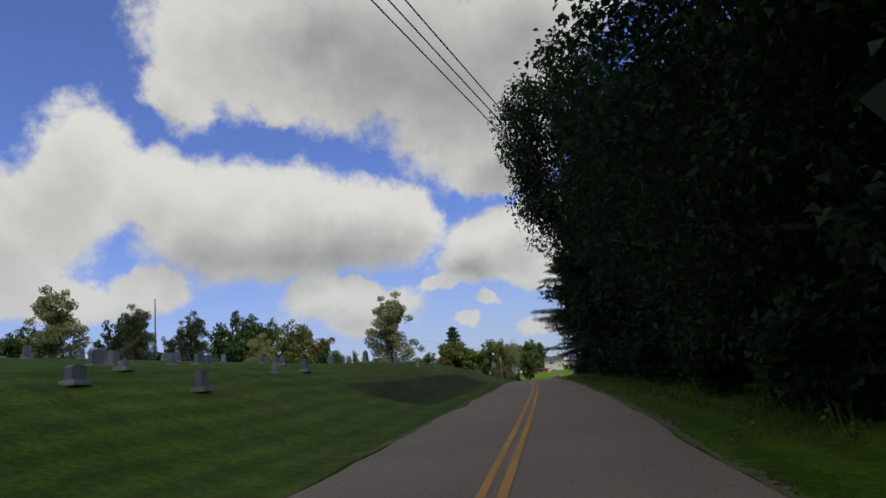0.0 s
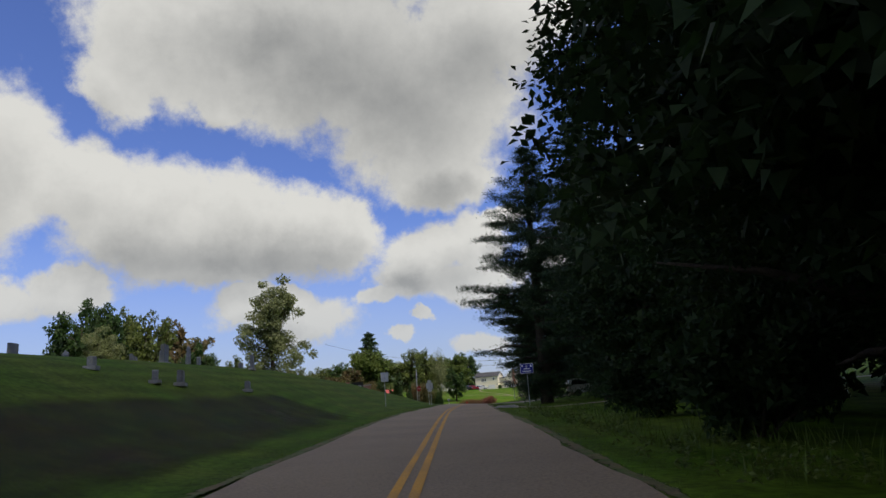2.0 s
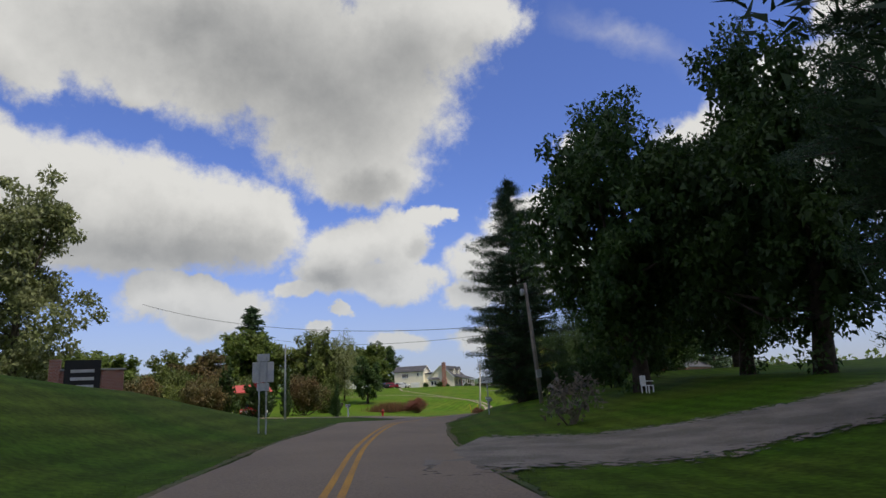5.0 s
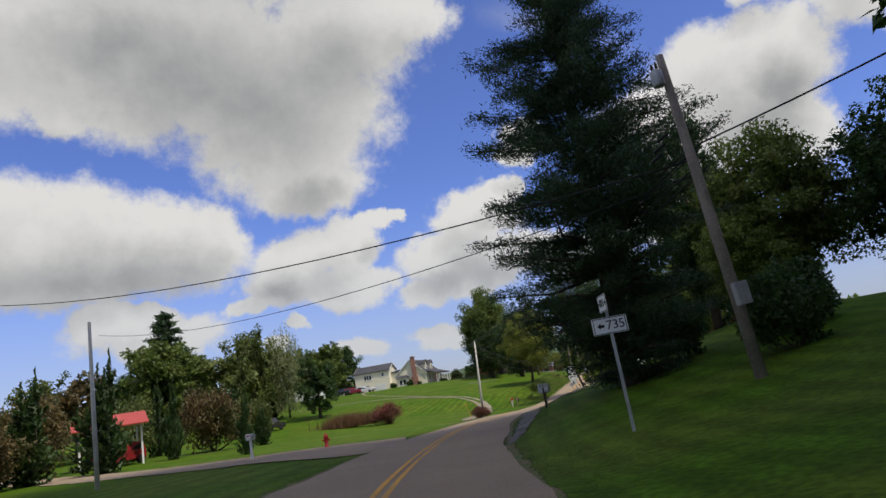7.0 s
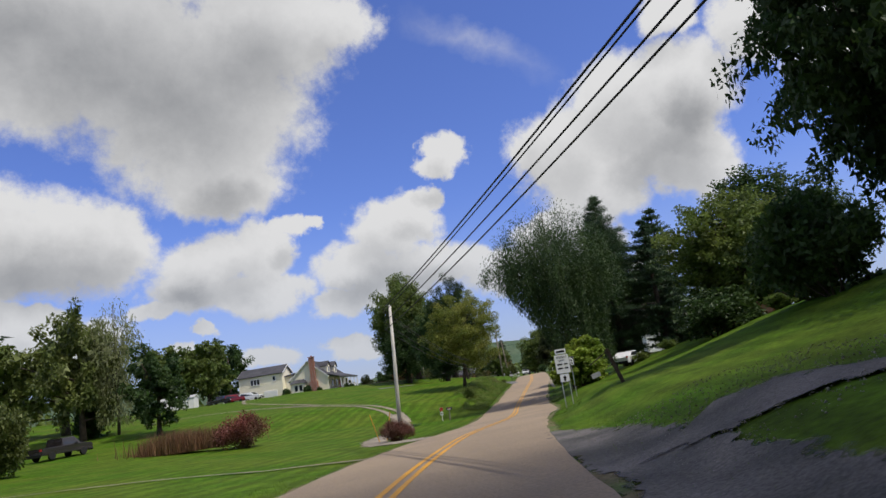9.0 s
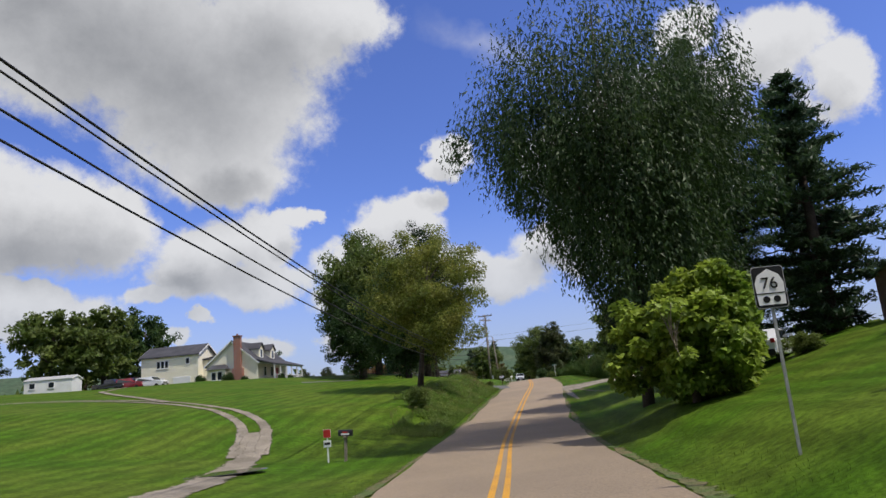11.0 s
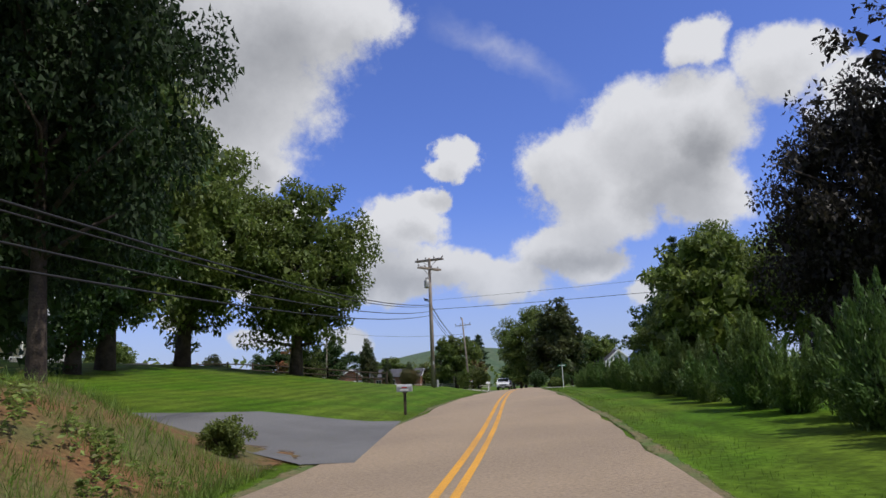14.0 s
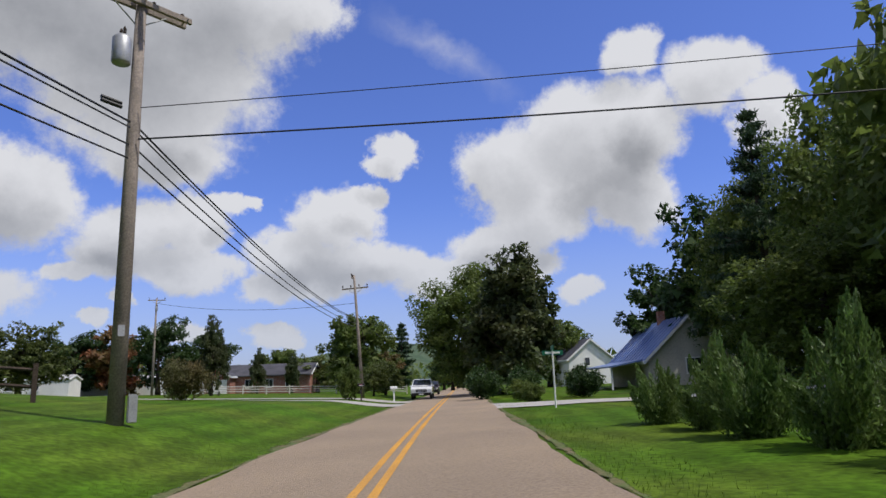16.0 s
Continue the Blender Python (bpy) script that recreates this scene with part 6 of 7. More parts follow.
def plate(e, name, w, h, z, mat, x=0.0, y=-0.03, corner=0.04, back="alu", label=""):
    """A thin plate with rounded corners; its front looks along -y."""
    out = []
    for cx, cz, a0 in ((w / 2 - corner, h / 2 - corner, 0), (-w / 2 + corner, h / 2 - corner, 90), (-w / 2 + corner, -h / 2 + corner, 180), (w / 2 - corner, -h / 2 + corner, 270)):
        out += [(x + cx + corner * math.cos(radians(a0 + k * 30)), z + cz + corner * math.sin(radians(a0 + k * 30))) for k in range(4)]
    p = part(name, prism(out, y - 0.003, y), M[back], e)
    inner = [(x + (a - x) * (1 - 0.02 / w), z + (c - z) * (1 - 0.02 / h)) for a, c in out]
    f = part("sheeting", prism(inner, y - 0.008, y - 0.003), M[mat], p, label)
    return p


def bars(p, rows, mat, y=-0.046):
    """Plain bars for writing: x0, x1, z0, z1."""
    for x0, x1, z0, z1 in rows:
        part("lettering", box(x0, y, z0, x1, y + 0.004, z1), M[mat], p)


def text(p, body, size, x, z, mat, y=-0.047):
    c = bpy.data.curves.new("lettering", "FONT")
    c.body, c.size, c.extrude, c.align_x, c.align_y = body, size, 0.003, "CENTER", "CENTER"
    o = new("lettering", c)
    c.materials.append(M[mat])
    o.parent = p
    o.matrix_local = pose(x, y, z, 90, 0, 0)
    return o


def arrow(p, x, z, size, mat, flip=1, y=-0.047, up=False):
    pts = [(-0.5, 0), (0.0, 0.42), (0.0, 0.19), (0.5, 0.19), (0.5, -0.19), (0.0, -0.19), (0.0, -0.42)]
    if up:
        pts = [(b, -a) for a, b in pts]
    part("arrow", prism([(x + a * size * flip, z + b * size) for a, b in pts], y, y + 0.004), M[mat], p)


def face_road(s):
    """The turn of a sign that faces traffic coming along the road."""
    n = normal_at(s)[0]
    return math.degrees(math.atan2(n[1], n[0]))


def stand(name, x, y, label, category, turn=None, group="", lean=(0, 0)):
    s, d = along(x, y)
    t = face_road(s[0]) if turn is None else face_road(s[0]) + turn
    return thing(name, on_ground(x, y), t, label, category, group, lean)


# blue notice
e = stand("road_sign", 10.45, 66.5, "blue rectangular notice on a thin steel post", "sign")
sign_post(e, 3.2, 0, 0.022)
p = plate(e, "panel", 1.05, 0.78, 2.97, "blue", label="blue sheet with white lettering")
for x0, z0, x1, z1 in [(-0.51, 2.59, 0.51, 2.615), (-0.51, 3.325, 0.51, 3.35), (-0.51, 2.615, -0.485, 3.325), (0.485, 2.615, 0.51, 3.325)]:
    part("rim", prism([(x0, z0), (x1, z0), (x1, z1), (x0, z1)], -0.045, -0.041), M["sign_white"], p)
bars(p, [(-0.12, 0.12, 3.14, 3.19), (-0.05, 0.05, 3.04, 3.08), (-0.26, 0.26, 2.92, 2.98), (-0.34, 0.34, 2.72, 2.79), (-0.42, -0.3, 3.12, 3.24), (0.28, 0.4, 3.08, 3.24)], "sign_white")
# route markers for the junction
e = stand("route_marker", 19.6, 119.95, "pair of white route plates with black numerals and arrows", "sign", lean=(0, -1))
sign_post(e, 3.1, 0, 0.036)


def route_plate(owner, w, h, z, label):
    p = plate(owner, "panel", w, h, z, "sign_white", label=label)
    for x0, x1, z0, z1 in ((-0.46, 0.46, 0.42, 0.46), (-0.46, 0.46, -0.46, -0.42), (-0.46, -0.44, -0.42, 0.42), (0.44, 0.46, -0.42, 0.42)):
        part("rule", box(x0 * w, -0.045, z + z0 * h, x1 * w, -0.041, z + z1 * h), M["black"], p)
    return p


p = route_plate(e, 0.84, 0.4, 2.42, "white plate reading 735 with an arrow")
text(p, "735", 0.3, 0.13, 2.42, "black")
arrow(p, -0.22, 2.42, 0.17, "black")
o = new("panel_mount")
o.parent = e
o.matrix_local = pose(-0.05, -0.1, 0.5, 0, 0, -88)
p = route_plate(o, 0.74, 0.4, 2.44, "white plate reading 803 between two arrows")
text(p, "803", 0.25, 0.0, 2.44, "black")
arrow(p, -0.28, 2.44, 0.13, "black")
arrow(p, 0.28, 2.44, 0.13, "black", flip=-1)
# back of two route assemblies and the stop sign
e = stand("route_sign", -0.9, 69.0, "bare aluminium back of a road sign on a steel post", "sign", turn=180)
sign_post(e, 2.7)
plate(e, "panel", 0.62, 0.76, 2.35, "sign_white")
e = stand("route_sign", 4.8, 100.4, "bare aluminium backs of stacked route signs on two posts", "sign", turn=180)
sign_post(e, 3.0, -0.14)
sign_post(e, 3.0, 0.14)
plate(e, "panel", 0.5, 0.3, 2.95, "sign_white")
plate(e, "panel", 0.85, 0.8, 2.38, "sign_white")
plate(e, "panel", 0.5, 0.3, 1.8, "sign_white")
e = stand("stop_sign", 4.0, 112.0, "red octagonal stop sign seen edge-on past the signs", "sign", turn=-20)
sign_post(e, 2.2)
oct_ = [(0.38 * math.cos(radians(22.5 + 45 * k)), 2.0 + 0.38 * math.sin(radians(22.5 + 45 * k))) for k in range(8)]
p = part("panel", prism(oct_, -0.035, -0.03), M["red"], e)
text(p, "STOP", 0.24, 0, 2.0, "sign_white", y=-0.042)
# restriction sign stack
e = stand("weight_limit_sign", *plan(205, 3.7)[0], "stack of white weight limit signs on two posts", "sign")
sign_post(e, 2.9, -0.2)
sign_post(e, 2.9, 0.2)
p = plate(e, "panel", 0.6, 0.28, 2.92, "sign_white")
bars(p, [(-0.22, 0.22, 2.87, 2.97)], "black")
p = plate(e, "panel", 0.76, 1.0, 2.25, "sign_white")
text(p, "WEIGHT", 0.15, 0, 2.62, "black")
text(p, "LIMIT", 0.15, 0, 2.44, "black")
bars(p, [(-0.28, 0.0, 2.2, 2.28), (0.1, 0.28, 2.2, 2.28), (-0.28, 0.0, 1.98, 2.06), (0.1, 0.28, 1.98, 2.06)], "black")
p = plate(e, "panel", 0.5, 0.42, 1.5, "sign_white")
arrow(p, 0, 1.5, 0.28, "black", up=True)
# bicycle route marker
e = stand("bicycle_route_sign", *plan(214, 4.4)[0], "white pointed bicycle route shield numbered 76 on black", "sign")
sign_post(e, 2.55, 0, 0.022)
p = plate(e, "panel", 0.46, 0.62, 2.36, "black", corner=0.05)
shield = [(-0.19, 2.1), (0.19, 2.1), (0.205, 2.42), (0.15, 2.54), (0, 2.63), (-0.15, 2.54), (-0.205, 2.42)]
part("shield", prism(shield, -0.044, -0.04), M["sign_white"], p)
text(p, "76", 0.24, 0, 2.41, "black", y=-0.052)
part("rule", box(-0.2, -0.05, 2.26, 0.2, -0.045, 2.275), M["black"], p)
for x in (-0.075, 0.075):
    part("bicycle_wheel", lathe([(0.05, 0), (0.05, 0.004), (0.035, 0.004), (0.035, 0.0)], 14), M["black"], p).matrix_local = pose(x, -0.046, 2.18, 90, 0, 0)
# street name sign
e = stand("street_sign", 107.0, 273.2, "green street name blades on a white post", "sign")
part("post", lathe([(0.035, -0.3), (0.035, 2.2), (0.045, 2.21), (0.045, 2.25)], 10), M["white"], e)
p = part("blade", box(-0.42, -0.01, 2.08, 0.42, 0.01, 2.26), M["green_sign"], e)
bars(p, [(-0.3, 0.3, 2.13, 2.21)], "sign_white", y=-0.016)
p = part("blade", box(-0.01, -0.4, 2.28, 0.01, 0.4, 2.46), M["green_sign"], e)

# ---- mailboxes and small roadside things ----


def mailbox(x, y, label, post_mat="pole", box_mat="black", h=1.1, turn=0.0, w=0.22, ln=0.52, lean=(0, 0), flag=True, name="mailbox", news=False):
    e = stand(name, x, y, label, "mailbox", turn=turn, group="roadside mailboxes", lean=lean)
    part("post", box(-0.05, -0.05, -0.3, 0.05, 0.05, h, 0.008), M[post_mat], e)
    part("arm", box(-0.05, -0.22, h - 0.06, 0.05, 0.22, h, 0.006), M[post_mat], e)
    out = [(-w / 2, 0), (w / 2, 0), (w / 2, w * 0.55)] + [(w / 2 * math.cos(radians(k * 22.5)), w * 0.55 + w / 2 * math.sin(radians(k * 22.5))) for k in range(1, 8)] + [(-w / 2, w * 0.55)]
    bm = prism(out, -ln / 2, ln / 2)
    bmesh.ops.translate(bm, vec=(0, 0, h), verts=bm.verts)
    body = part("body", bm, M[box_mat], e)
    body.matrix_local = Matrix.Rotation(radians(90), 4, "Z")
    door = prism([(a * 1.04, b * 1.03) for a, b in out], -ln / 2 - 0.015, -ln / 2)
    bmesh.ops.translate(door, vec=(0, 0, h), verts=door.verts)
    part("door", door, M[box_mat], body)
    if flag:
        part("flag", box(w / 2 + 0.005, -0.1, h + w * 0.5, w / 2 + 0.012, 0.1, h + w * 0.5 + 0.05), M["red"], body, "small red flag")
    part("number", box(w / 2 + 0.002, -ln * 0.3, h + 0.04, w / 2 + 0.006, ln * 0.3, h + 0.1), M["sign_white"], body, "worn number bar")
    return e


mailbox(23.6, 133.8, "rusty grey rural mailbox on a thick wooden post", box_mat="steel", h=0.66, w=0.25, ln=0.48, turn=-25)
e = stand("number_board", 23.3, 133.2, "small white number board on a dark stake beside the mailbox", "sign", turn=18)
part("stake", box(-0.03, -0.02, -0.3, 0.03, 0.02, 0.95), M["timber"], e)
p = plate(e, "panel", 0.48, 0.18, 0.98, "sign_white", corner=0.015)
bars(p, [(-0.18, -0.08, 0.93, 1.03), (-0.04, 0.06, 0.93, 1.03), (0.1, 0.18, 0.93, 1.03)], "alu")
mailbox(10.9, 140.3, "grey mailbox on a white post by the side road", post_mat="white", box_mat="steel", h=1.0, turn=150)
mailbox(44.4, 191.6, "black mailbox on a leaning wooden post", box_mat="black", h=0.95, turn=180, lean=(0, -3))
mailbox(77.7, 240.2, "grey mailbox on a dark post beside the drive", post_mat="timber", box_mat="steel", h=0.85, turn=180, w=0.26, ln=0.56)
mailbox(108.9, 298.0, "black mailbox on a dark wooden post", post_mat="timber", box_mat="black", h=1.05, turn=180)
mailbox(112.6, 300.2, "small white mailbox on a thin post", post_mat="white", box_mat="white", h=1.0, turn=180, flag=False)
mailbox(68.7, 206.6, "pale mailbox with a red flag on a stout post", post_mat="pole", box_mat="siding", h=0.92, w=0.26, ln=0.5, turn=20)
# notice beside the black mailbox
e = stand("yard_sign", 43.8, 191.9, "small red and white yard sign on a white stake", "sign")
part("stake", box(-0.025, -0.02, -0.2, 0.025, 0.02, 1.25), M["white"], e)
p = plate(e, "panel", 0.3, 0.32, 1.1, "red", back="white", corner=0.02)
p = plate(e, "panel", 0.3, 0.26, 0.72, "sign_white", back="white", corner=0.02)
bars(p, [(-0.11, 0.11, 0.68, 0.77)], "black")
# red and dark post at the side road, seen beside the mailbox
e = stand("fire_hydrant", 14.7, 143.4, "small red hydrant on the corner lawn", "hydrant")
part("barrel", lathe([(0.16, 0), (0.16, 0.05), (0.11, 0.06), (0.11, 0.5), (0.14, 0.52), (0.14, 0.56), (0.1, 0.66), (0.04, 0.7), (0.04, 0.76)], 14), M["red"], e, smooth=True)
for a in (0, 180):
    o = part("nozzle", lathe([(0.05, 0.08), (0.05, 0.18), (0.06, 0.18), (0.06, 0.21)], 10), M["red"], e)
    o.matrix_local = pose(0, 0, 0.4, 90, 0, a + 90)
# leaning post with a number plate
e = stand("leaning_post", 36.1, 154.8, "dark leaning wooden post with a small plate", "post", lean=(0, -16))
part("post", box(-0.07, -0.07, -0.3, 0.07, 0.07, 1.3, 0.012), M["timber"], e)
part("arm", tube([(0, 0, 1.22), (-0.85, 0, 1.0)], [0.03, 0.02], 6), M["timber"], e)
part("plate", box(-0.95, -0.02, 0.5, -0.6, 0.0, 0.68), M["alu"], e)
# yellow stakes by the drive
for k, (x, y) in enumerate([(32.6, 173.5), (32.0, 173.0)]):
    e = thing("marker_stake", on_ground(x, y), 0, "thin yellow guy marker beside the drive", "stake", "marker stakes", lean=(0, 14 * (1 - 2 * k)))
    part("stake", tube([(0, 0, -0.2), (0, 0, 1.7)], [0.025, 0.025], 6), M["yellow"], e)

# ---- rail fences ----


def rail_fence(points, label, mat, rails=(0.45, 0.95), gap=2.6, h=1.15, rail=0.06):
    e = thing("rail_fence", on_ground(*points[0]), 0, label, "fence")
    inv = e.matrix_world.inverted()
    for a, b in zip(points, points[1:]):
        n = max(1, round(math.dist(a, b) / gap))
        tops = []
        for k in range(n + 1):
            x, y = a[0] + (b[0] - a[0]) * k / n, a[1] + (b[1] - a[1]) * k / n
            g = on_ground(x, y)
            bm = box(-0.07, -0.07, -0.3, 0.07, 0.07, h, 0.012)
            bm.transform(inv @ Matrix.Translation(g))
            part("post", bm, M[mat], e)
            tops.append(g)
        for p, q in zip(tops, tops[1:]):
            for z in rails:
                bm = tube([p + Vector((0, 0, z)), q + Vector((0, 0, z))], [rail, rail], 6)
                bm.transform(inv)
                part("rail", bm, M[mat], e)
    return e


rail_fence([(89.0, 275.2), (84.0, 277.5), (75.5, 281.5), (62.0, 286.0)], "dark wooden rail fence along the lawn's edge", "timber")
rail_fence([(104.0, 340.0), (118.0, 336.5), (130.0, 333.0)], "pale wooden rail fence before the brick house", "pole_pale", rails=(0.35, 0.65, 0.95), gap=2.8)

# ---- gravestones ----


def gravestone(x, y, w, h, kind, turn, mat="granite"):
    e = thing("gravestone", on_ground(x, y, 0.03), turn, "weathered grey granite gravestone on the grass slope" if mat == "granite" else "pale stone grave marker on the grass slope", "gravestone", "gravestones on the hill")
    part("plinth", box(-w * 0.62, -0.2, 0, w * 0.62, 0.2, 0.14, 0.015), M["concrete"], e)
    if kind == 0:
        out = [(-w / 2, 0.14), (w / 2, 0.14), (w / 2, h * 0.85)] + [(w / 2 * math.cos(radians(k)), h * 0.85 + h * 0.15 * math.sin(radians(k))) for k in range(20, 180, 20)] + [(-w / 2, h * 0.85)]
        part("slab", prism(out, -0.09, 0.09), M[mat], e)
    elif kind == 1:
        part("slab", box(-w / 2, -0.1, 0.14, w / 2, 0.1, h, 0.03), M[mat], e)
    else:
        bm = bmesh.new()
        bmesh.ops.create_cone(bm, cap_ends=True, segments=4, radius1=w * 0.42, radius2=w * 0.3, depth=h)
        bmesh.ops.translate(bm, vec=(0, 0, h / 2 + 0.14), verts=bm.verts)
        part("shaft", bm, M[mat], e)
        part("cap", lathe([(w * 0.36, h + 0.12), (w * 0.3, h + 0.2), (0.02, h + 0.42)], 4), M[mat], e)


rg = np.random.RandomState(4)
for x, y, w, h, k in [(-9.6, 59.0, 0.95, 1.0, 1), (-14.2, 55.3, 0.8, 0.9, 0), (-13.0, 52.0, 0.8, 1.1, 1), (-17.5, 60.0, 0.9, 0.7, 1), (-15.0, 63.5, 0.5, 1.3, 2), (-11.8, 66.0, 0.7, 0.6, 0), (-20.0, 50.0, 0.8, 0.9, 1), (-24.5, 31.0, 1.2, 1.1, 1)]:
    gravestone(x, y, w, h, k, -85 + rg.randn() * 6)
for x, y, w, h, k, m in [(-14.1, -11.0, 0.85, 0.62, 1, "granite"), (-15.8, -14.5, 0.62, 0.5, 0, "granite"), (-14.3, -2.4, 0.22, 0.5, 1, "concrete"), (-13.9, 1.5, 0.95, 0.62, 1, "granite"), (-16.6, -10.6, 0.5, 0.3, 1, "concrete"), (-15.4, 3.2, 0.6, 0.45, 0, "granite"), (-17.8, -1.5, 0.7, 0.55, 0, "granite"), (-19.0, -6.5, 0.6, 0.6, 1, "concrete"), (-10.4, 36.6, 0.35, 0.45, 1, "concrete"), (-8.9, 38.2, 0.55, 0.5, 0, "granite"), (-8.5, 39.8, 0.75, 0.6, 1, "granite"), (-7.2, 45.6, 0.7, 0.5, 1, "granite")]:
    gravestone(x, y, w, h, k, -85 + rg.randn() * 6, m)
for row in range(7):
    for k in range(7):
        s, d = 26 + k * 11 + rg.randn() * 1.8 + row * 2, -17 - row * 6.5 + rg.randn() * 1.2
        if rg.rand() < 0.74:
            q = at(s, d)
            gravestone(q.x, q.y, 0.55 + 0.6 * rg.rand(), 0.45 + 0.7 * rg.rand() ** 1.5, int(rg.choice([0, 1, 1, 0, 2])), -85 + rg.randn() * 6, "granite" if rg.rand() < 0.7 else "concrete")

# ---- vehicles ----


def vehicle(name, place, turn, paint, label, kind="suv", category="car"):
    """A car standing with its nose along +y."""
    e = thing(name, place, turn, label, category)
    if kind == "pickup":
        ln, w, h = 5.4, 1.9, 1.75
        side = [(-2.7, 0.45), (-2.68, 1.05), (-0.6, 1.07), (-0.55, 1.72), (0.75, 1.75), (1.35, 1.12), (2.55, 1.02), (2.7, 0.85), (2.7, 0.42)]
        cabin = [(-0.42, 1.14), (-0.38, 1.62), (0.68, 1.64), (1.12, 1.14)]
    elif kind == "suv":
        ln, w, h = 4.7, 1.86, 1.75
        side = [(-2.35, 0.4), (-2.38, 1.0), (-2.15, 1.68), (-1.9, 1.74), (0.35, 1.75), (1.0, 1.18), (2.2, 1.05), (2.36, 0.85), (2.36, 0.38)]
        cabin = [(-2.05, 1.12), (-1.9, 1.6), (0.28, 1.63), (0.78, 1.14)]
    else:
        ln, w, h = 4.5, 1.78, 1.45
        side = [(-2.25, 0.38), (-2.28, 0.92), (-1.6, 1.02), (-1.0, 1.42), (0.3, 1.45), (1.0, 0.98), (2.1, 0.88), (2.26, 0.7), (2.26, 0.36)]
        cabin = [(-1.4, 1.0), (-0.92, 1.33), (0.25, 1.36), (0.82, 0.99)]
    bm = prism([(x, z) for x, z in side], -w / 2, w / 2, axis="x")
    for v in bm.verts:
        if v.co.z > 1.2:
            v.co.x *= 0.86
    bmesh.ops.bevel(bm, geom=list(bm.edges), offset=0.05, segments=2, affect="EDGES")
    body = part("body", bm, M[paint], e, smooth=False)
    for sx in (-1, 1):
        gl = prism(cabin, 0, 0.015, axis="x")
        for v in gl.verts:
            f = (v.co.z - 1.1) / 0.6
            v.co.x = sx * (w / 2 * (1 - 0.14 * max(0, f * 1.1)) + 0.012 * (v.co.x > 0.001) - 0.004)
        bmesh.ops.recalc_face_normals(gl, faces=gl.faces)
        part("side_window", gl, M["glass"], body)
        part("mirror", box(sx * w / 2, 0.75, 1.08, sx * (w / 2 + 0.18), 0.9, 1.22, 0.03), M[paint], body)
    top = side[4 if kind != "pickup" else 4]
    nose = side[5]
    ws = bmesh.new()
    q = [(-w * 0.4, top[0] + 0.1, top[1] - 0.09), (w * 0.4, top[0] + 0.1, top[1] - 0.09), (w * 0.43, nose[0] - 0.02, nose[1] + 0.07), (-w * 0.43, nose[0] - 0.02, nose[1] + 0.07)]
    a = [ws.verts.new((x, y + 0.035, z + 0.035)) for x, y, z in q]
    b = [ws.verts.new((x, y - 0.02, z - 0.02)) for x, y, z in q]
    ws.faces.new(a)
    ws.faces.new(b[::-1])
    for k in range(4):
        ws.faces.new((a[k], b[k], b[(k + 1) % 4], a[(k + 1) % 4]))
    bmesh.ops.recalc_face_normals(ws, faces=ws.faces)
    part("windscreen", ws, M["glass"], body)
    f = ln / 2
    part("grille", box(-0.5, f - 0.02, 0.62, 0.5, f + 0.03, 0.86, 0.01), M["black"], body)
    for k in range(6):
        part("grille_bar", box(-0.42 + k * 0.15, f + 0.02, 0.64, -0.36 + k * 0.15, f + 0.045, 0.84), M["steel"], body)
    part("bumper", box(-w / 2 + 0.06, f - 0.06, 0.32, w / 2 - 0.06, f + 0.08, 0.56, 0.03), M["black" if kind != "sedan" else paint], body)
    part("plate_bar", box(-0.2, f + 0.075, 0.4, 0.2, f + 0.09, 0.5), M["sign_white"], body)
    part("bumper", box(-w / 2 + 0.06, -f - 0.08, 0.34, w / 2 - 0.06, -f + 0.06, 0.58, 0.03), M["black"], body)
    for sx in (-1, 1):
        part("headlight", box(sx * 0.56, f - 0.12, 0.68, sx * (w / 2 - 0.06), f + 0.025, 0.86, 0.03) if sx > 0 else box(-(w / 2 - 0.06), f - 0.12, 0.68, -0.56, f + 0.025, 0.86, 0.03), M["lamp_lens"], body)
        part("tail_light", box(min(sx * 0.7, sx * (w / 2 - 0.03)), -f - 0.03, 0.8, max(sx * 0.7, sx * (w / 2 - 0.03)), -f + 0.08, 1.0, 0.02), M["red"], body)
        for y in (-ln * 0.3, ln * 0.31):
            tyre = lathe([(0.2, -0.11), (0.31, -0.11), (0.345, -0.07), (0.345, 0.07), (0.31, 0.11), (0.2, 0.11)], 18)
            wheel = part("wheel", tyre, M["rubber"], e, "black rubber tyre")
            wheel.matrix_local = pose(sx * (w / 2 - 0.09), y, 0.345, 0, 90, 0)
            part("rim", lathe([(0.05, -0.09), (0.2, -0.1), (0.215, -0.08), (0.215, 0.08), (0.2, 0.1), (0.05, 0.09)], 14), M["steel"], wheel)
    return e


def parked(name, x, y, az, paint, label, kind, lift=0.0):
    p = on_ground(x, y)
    p.z += lift
    return vehicle(name, p, -az, paint, label, kind)


suv_s, suv_d = along(119.2, 305.9)
p = plan(suv_s[0], -2.2)[0]
vehicle("car", (p[0], p[1], float(land(suv_s[0], -2.2)[0]) + 0.05), face_road(suv_s[0]) + 180, "paint_white", "white sport utility car standing at the roadside, facing oncoming", "suv")
q = at(392, -2.4)
vehicle("car", (q.x, q.y, q.z + 0.05), face_road(392) + 180, "paint_dark", "dark car further along the road", "suv")
parked("pickup", 12.0, 203.0, 40, "paint_dark", "dark pickup truck parked on the low lawn", "pickup")
parked("car", 19.4, 78.8, 100, "paint_white", "white car parked under the pines", "suv")
parked("car", 61.5, 186.5, 60, "paint_white", "pale car parked under the trees", "sedan")
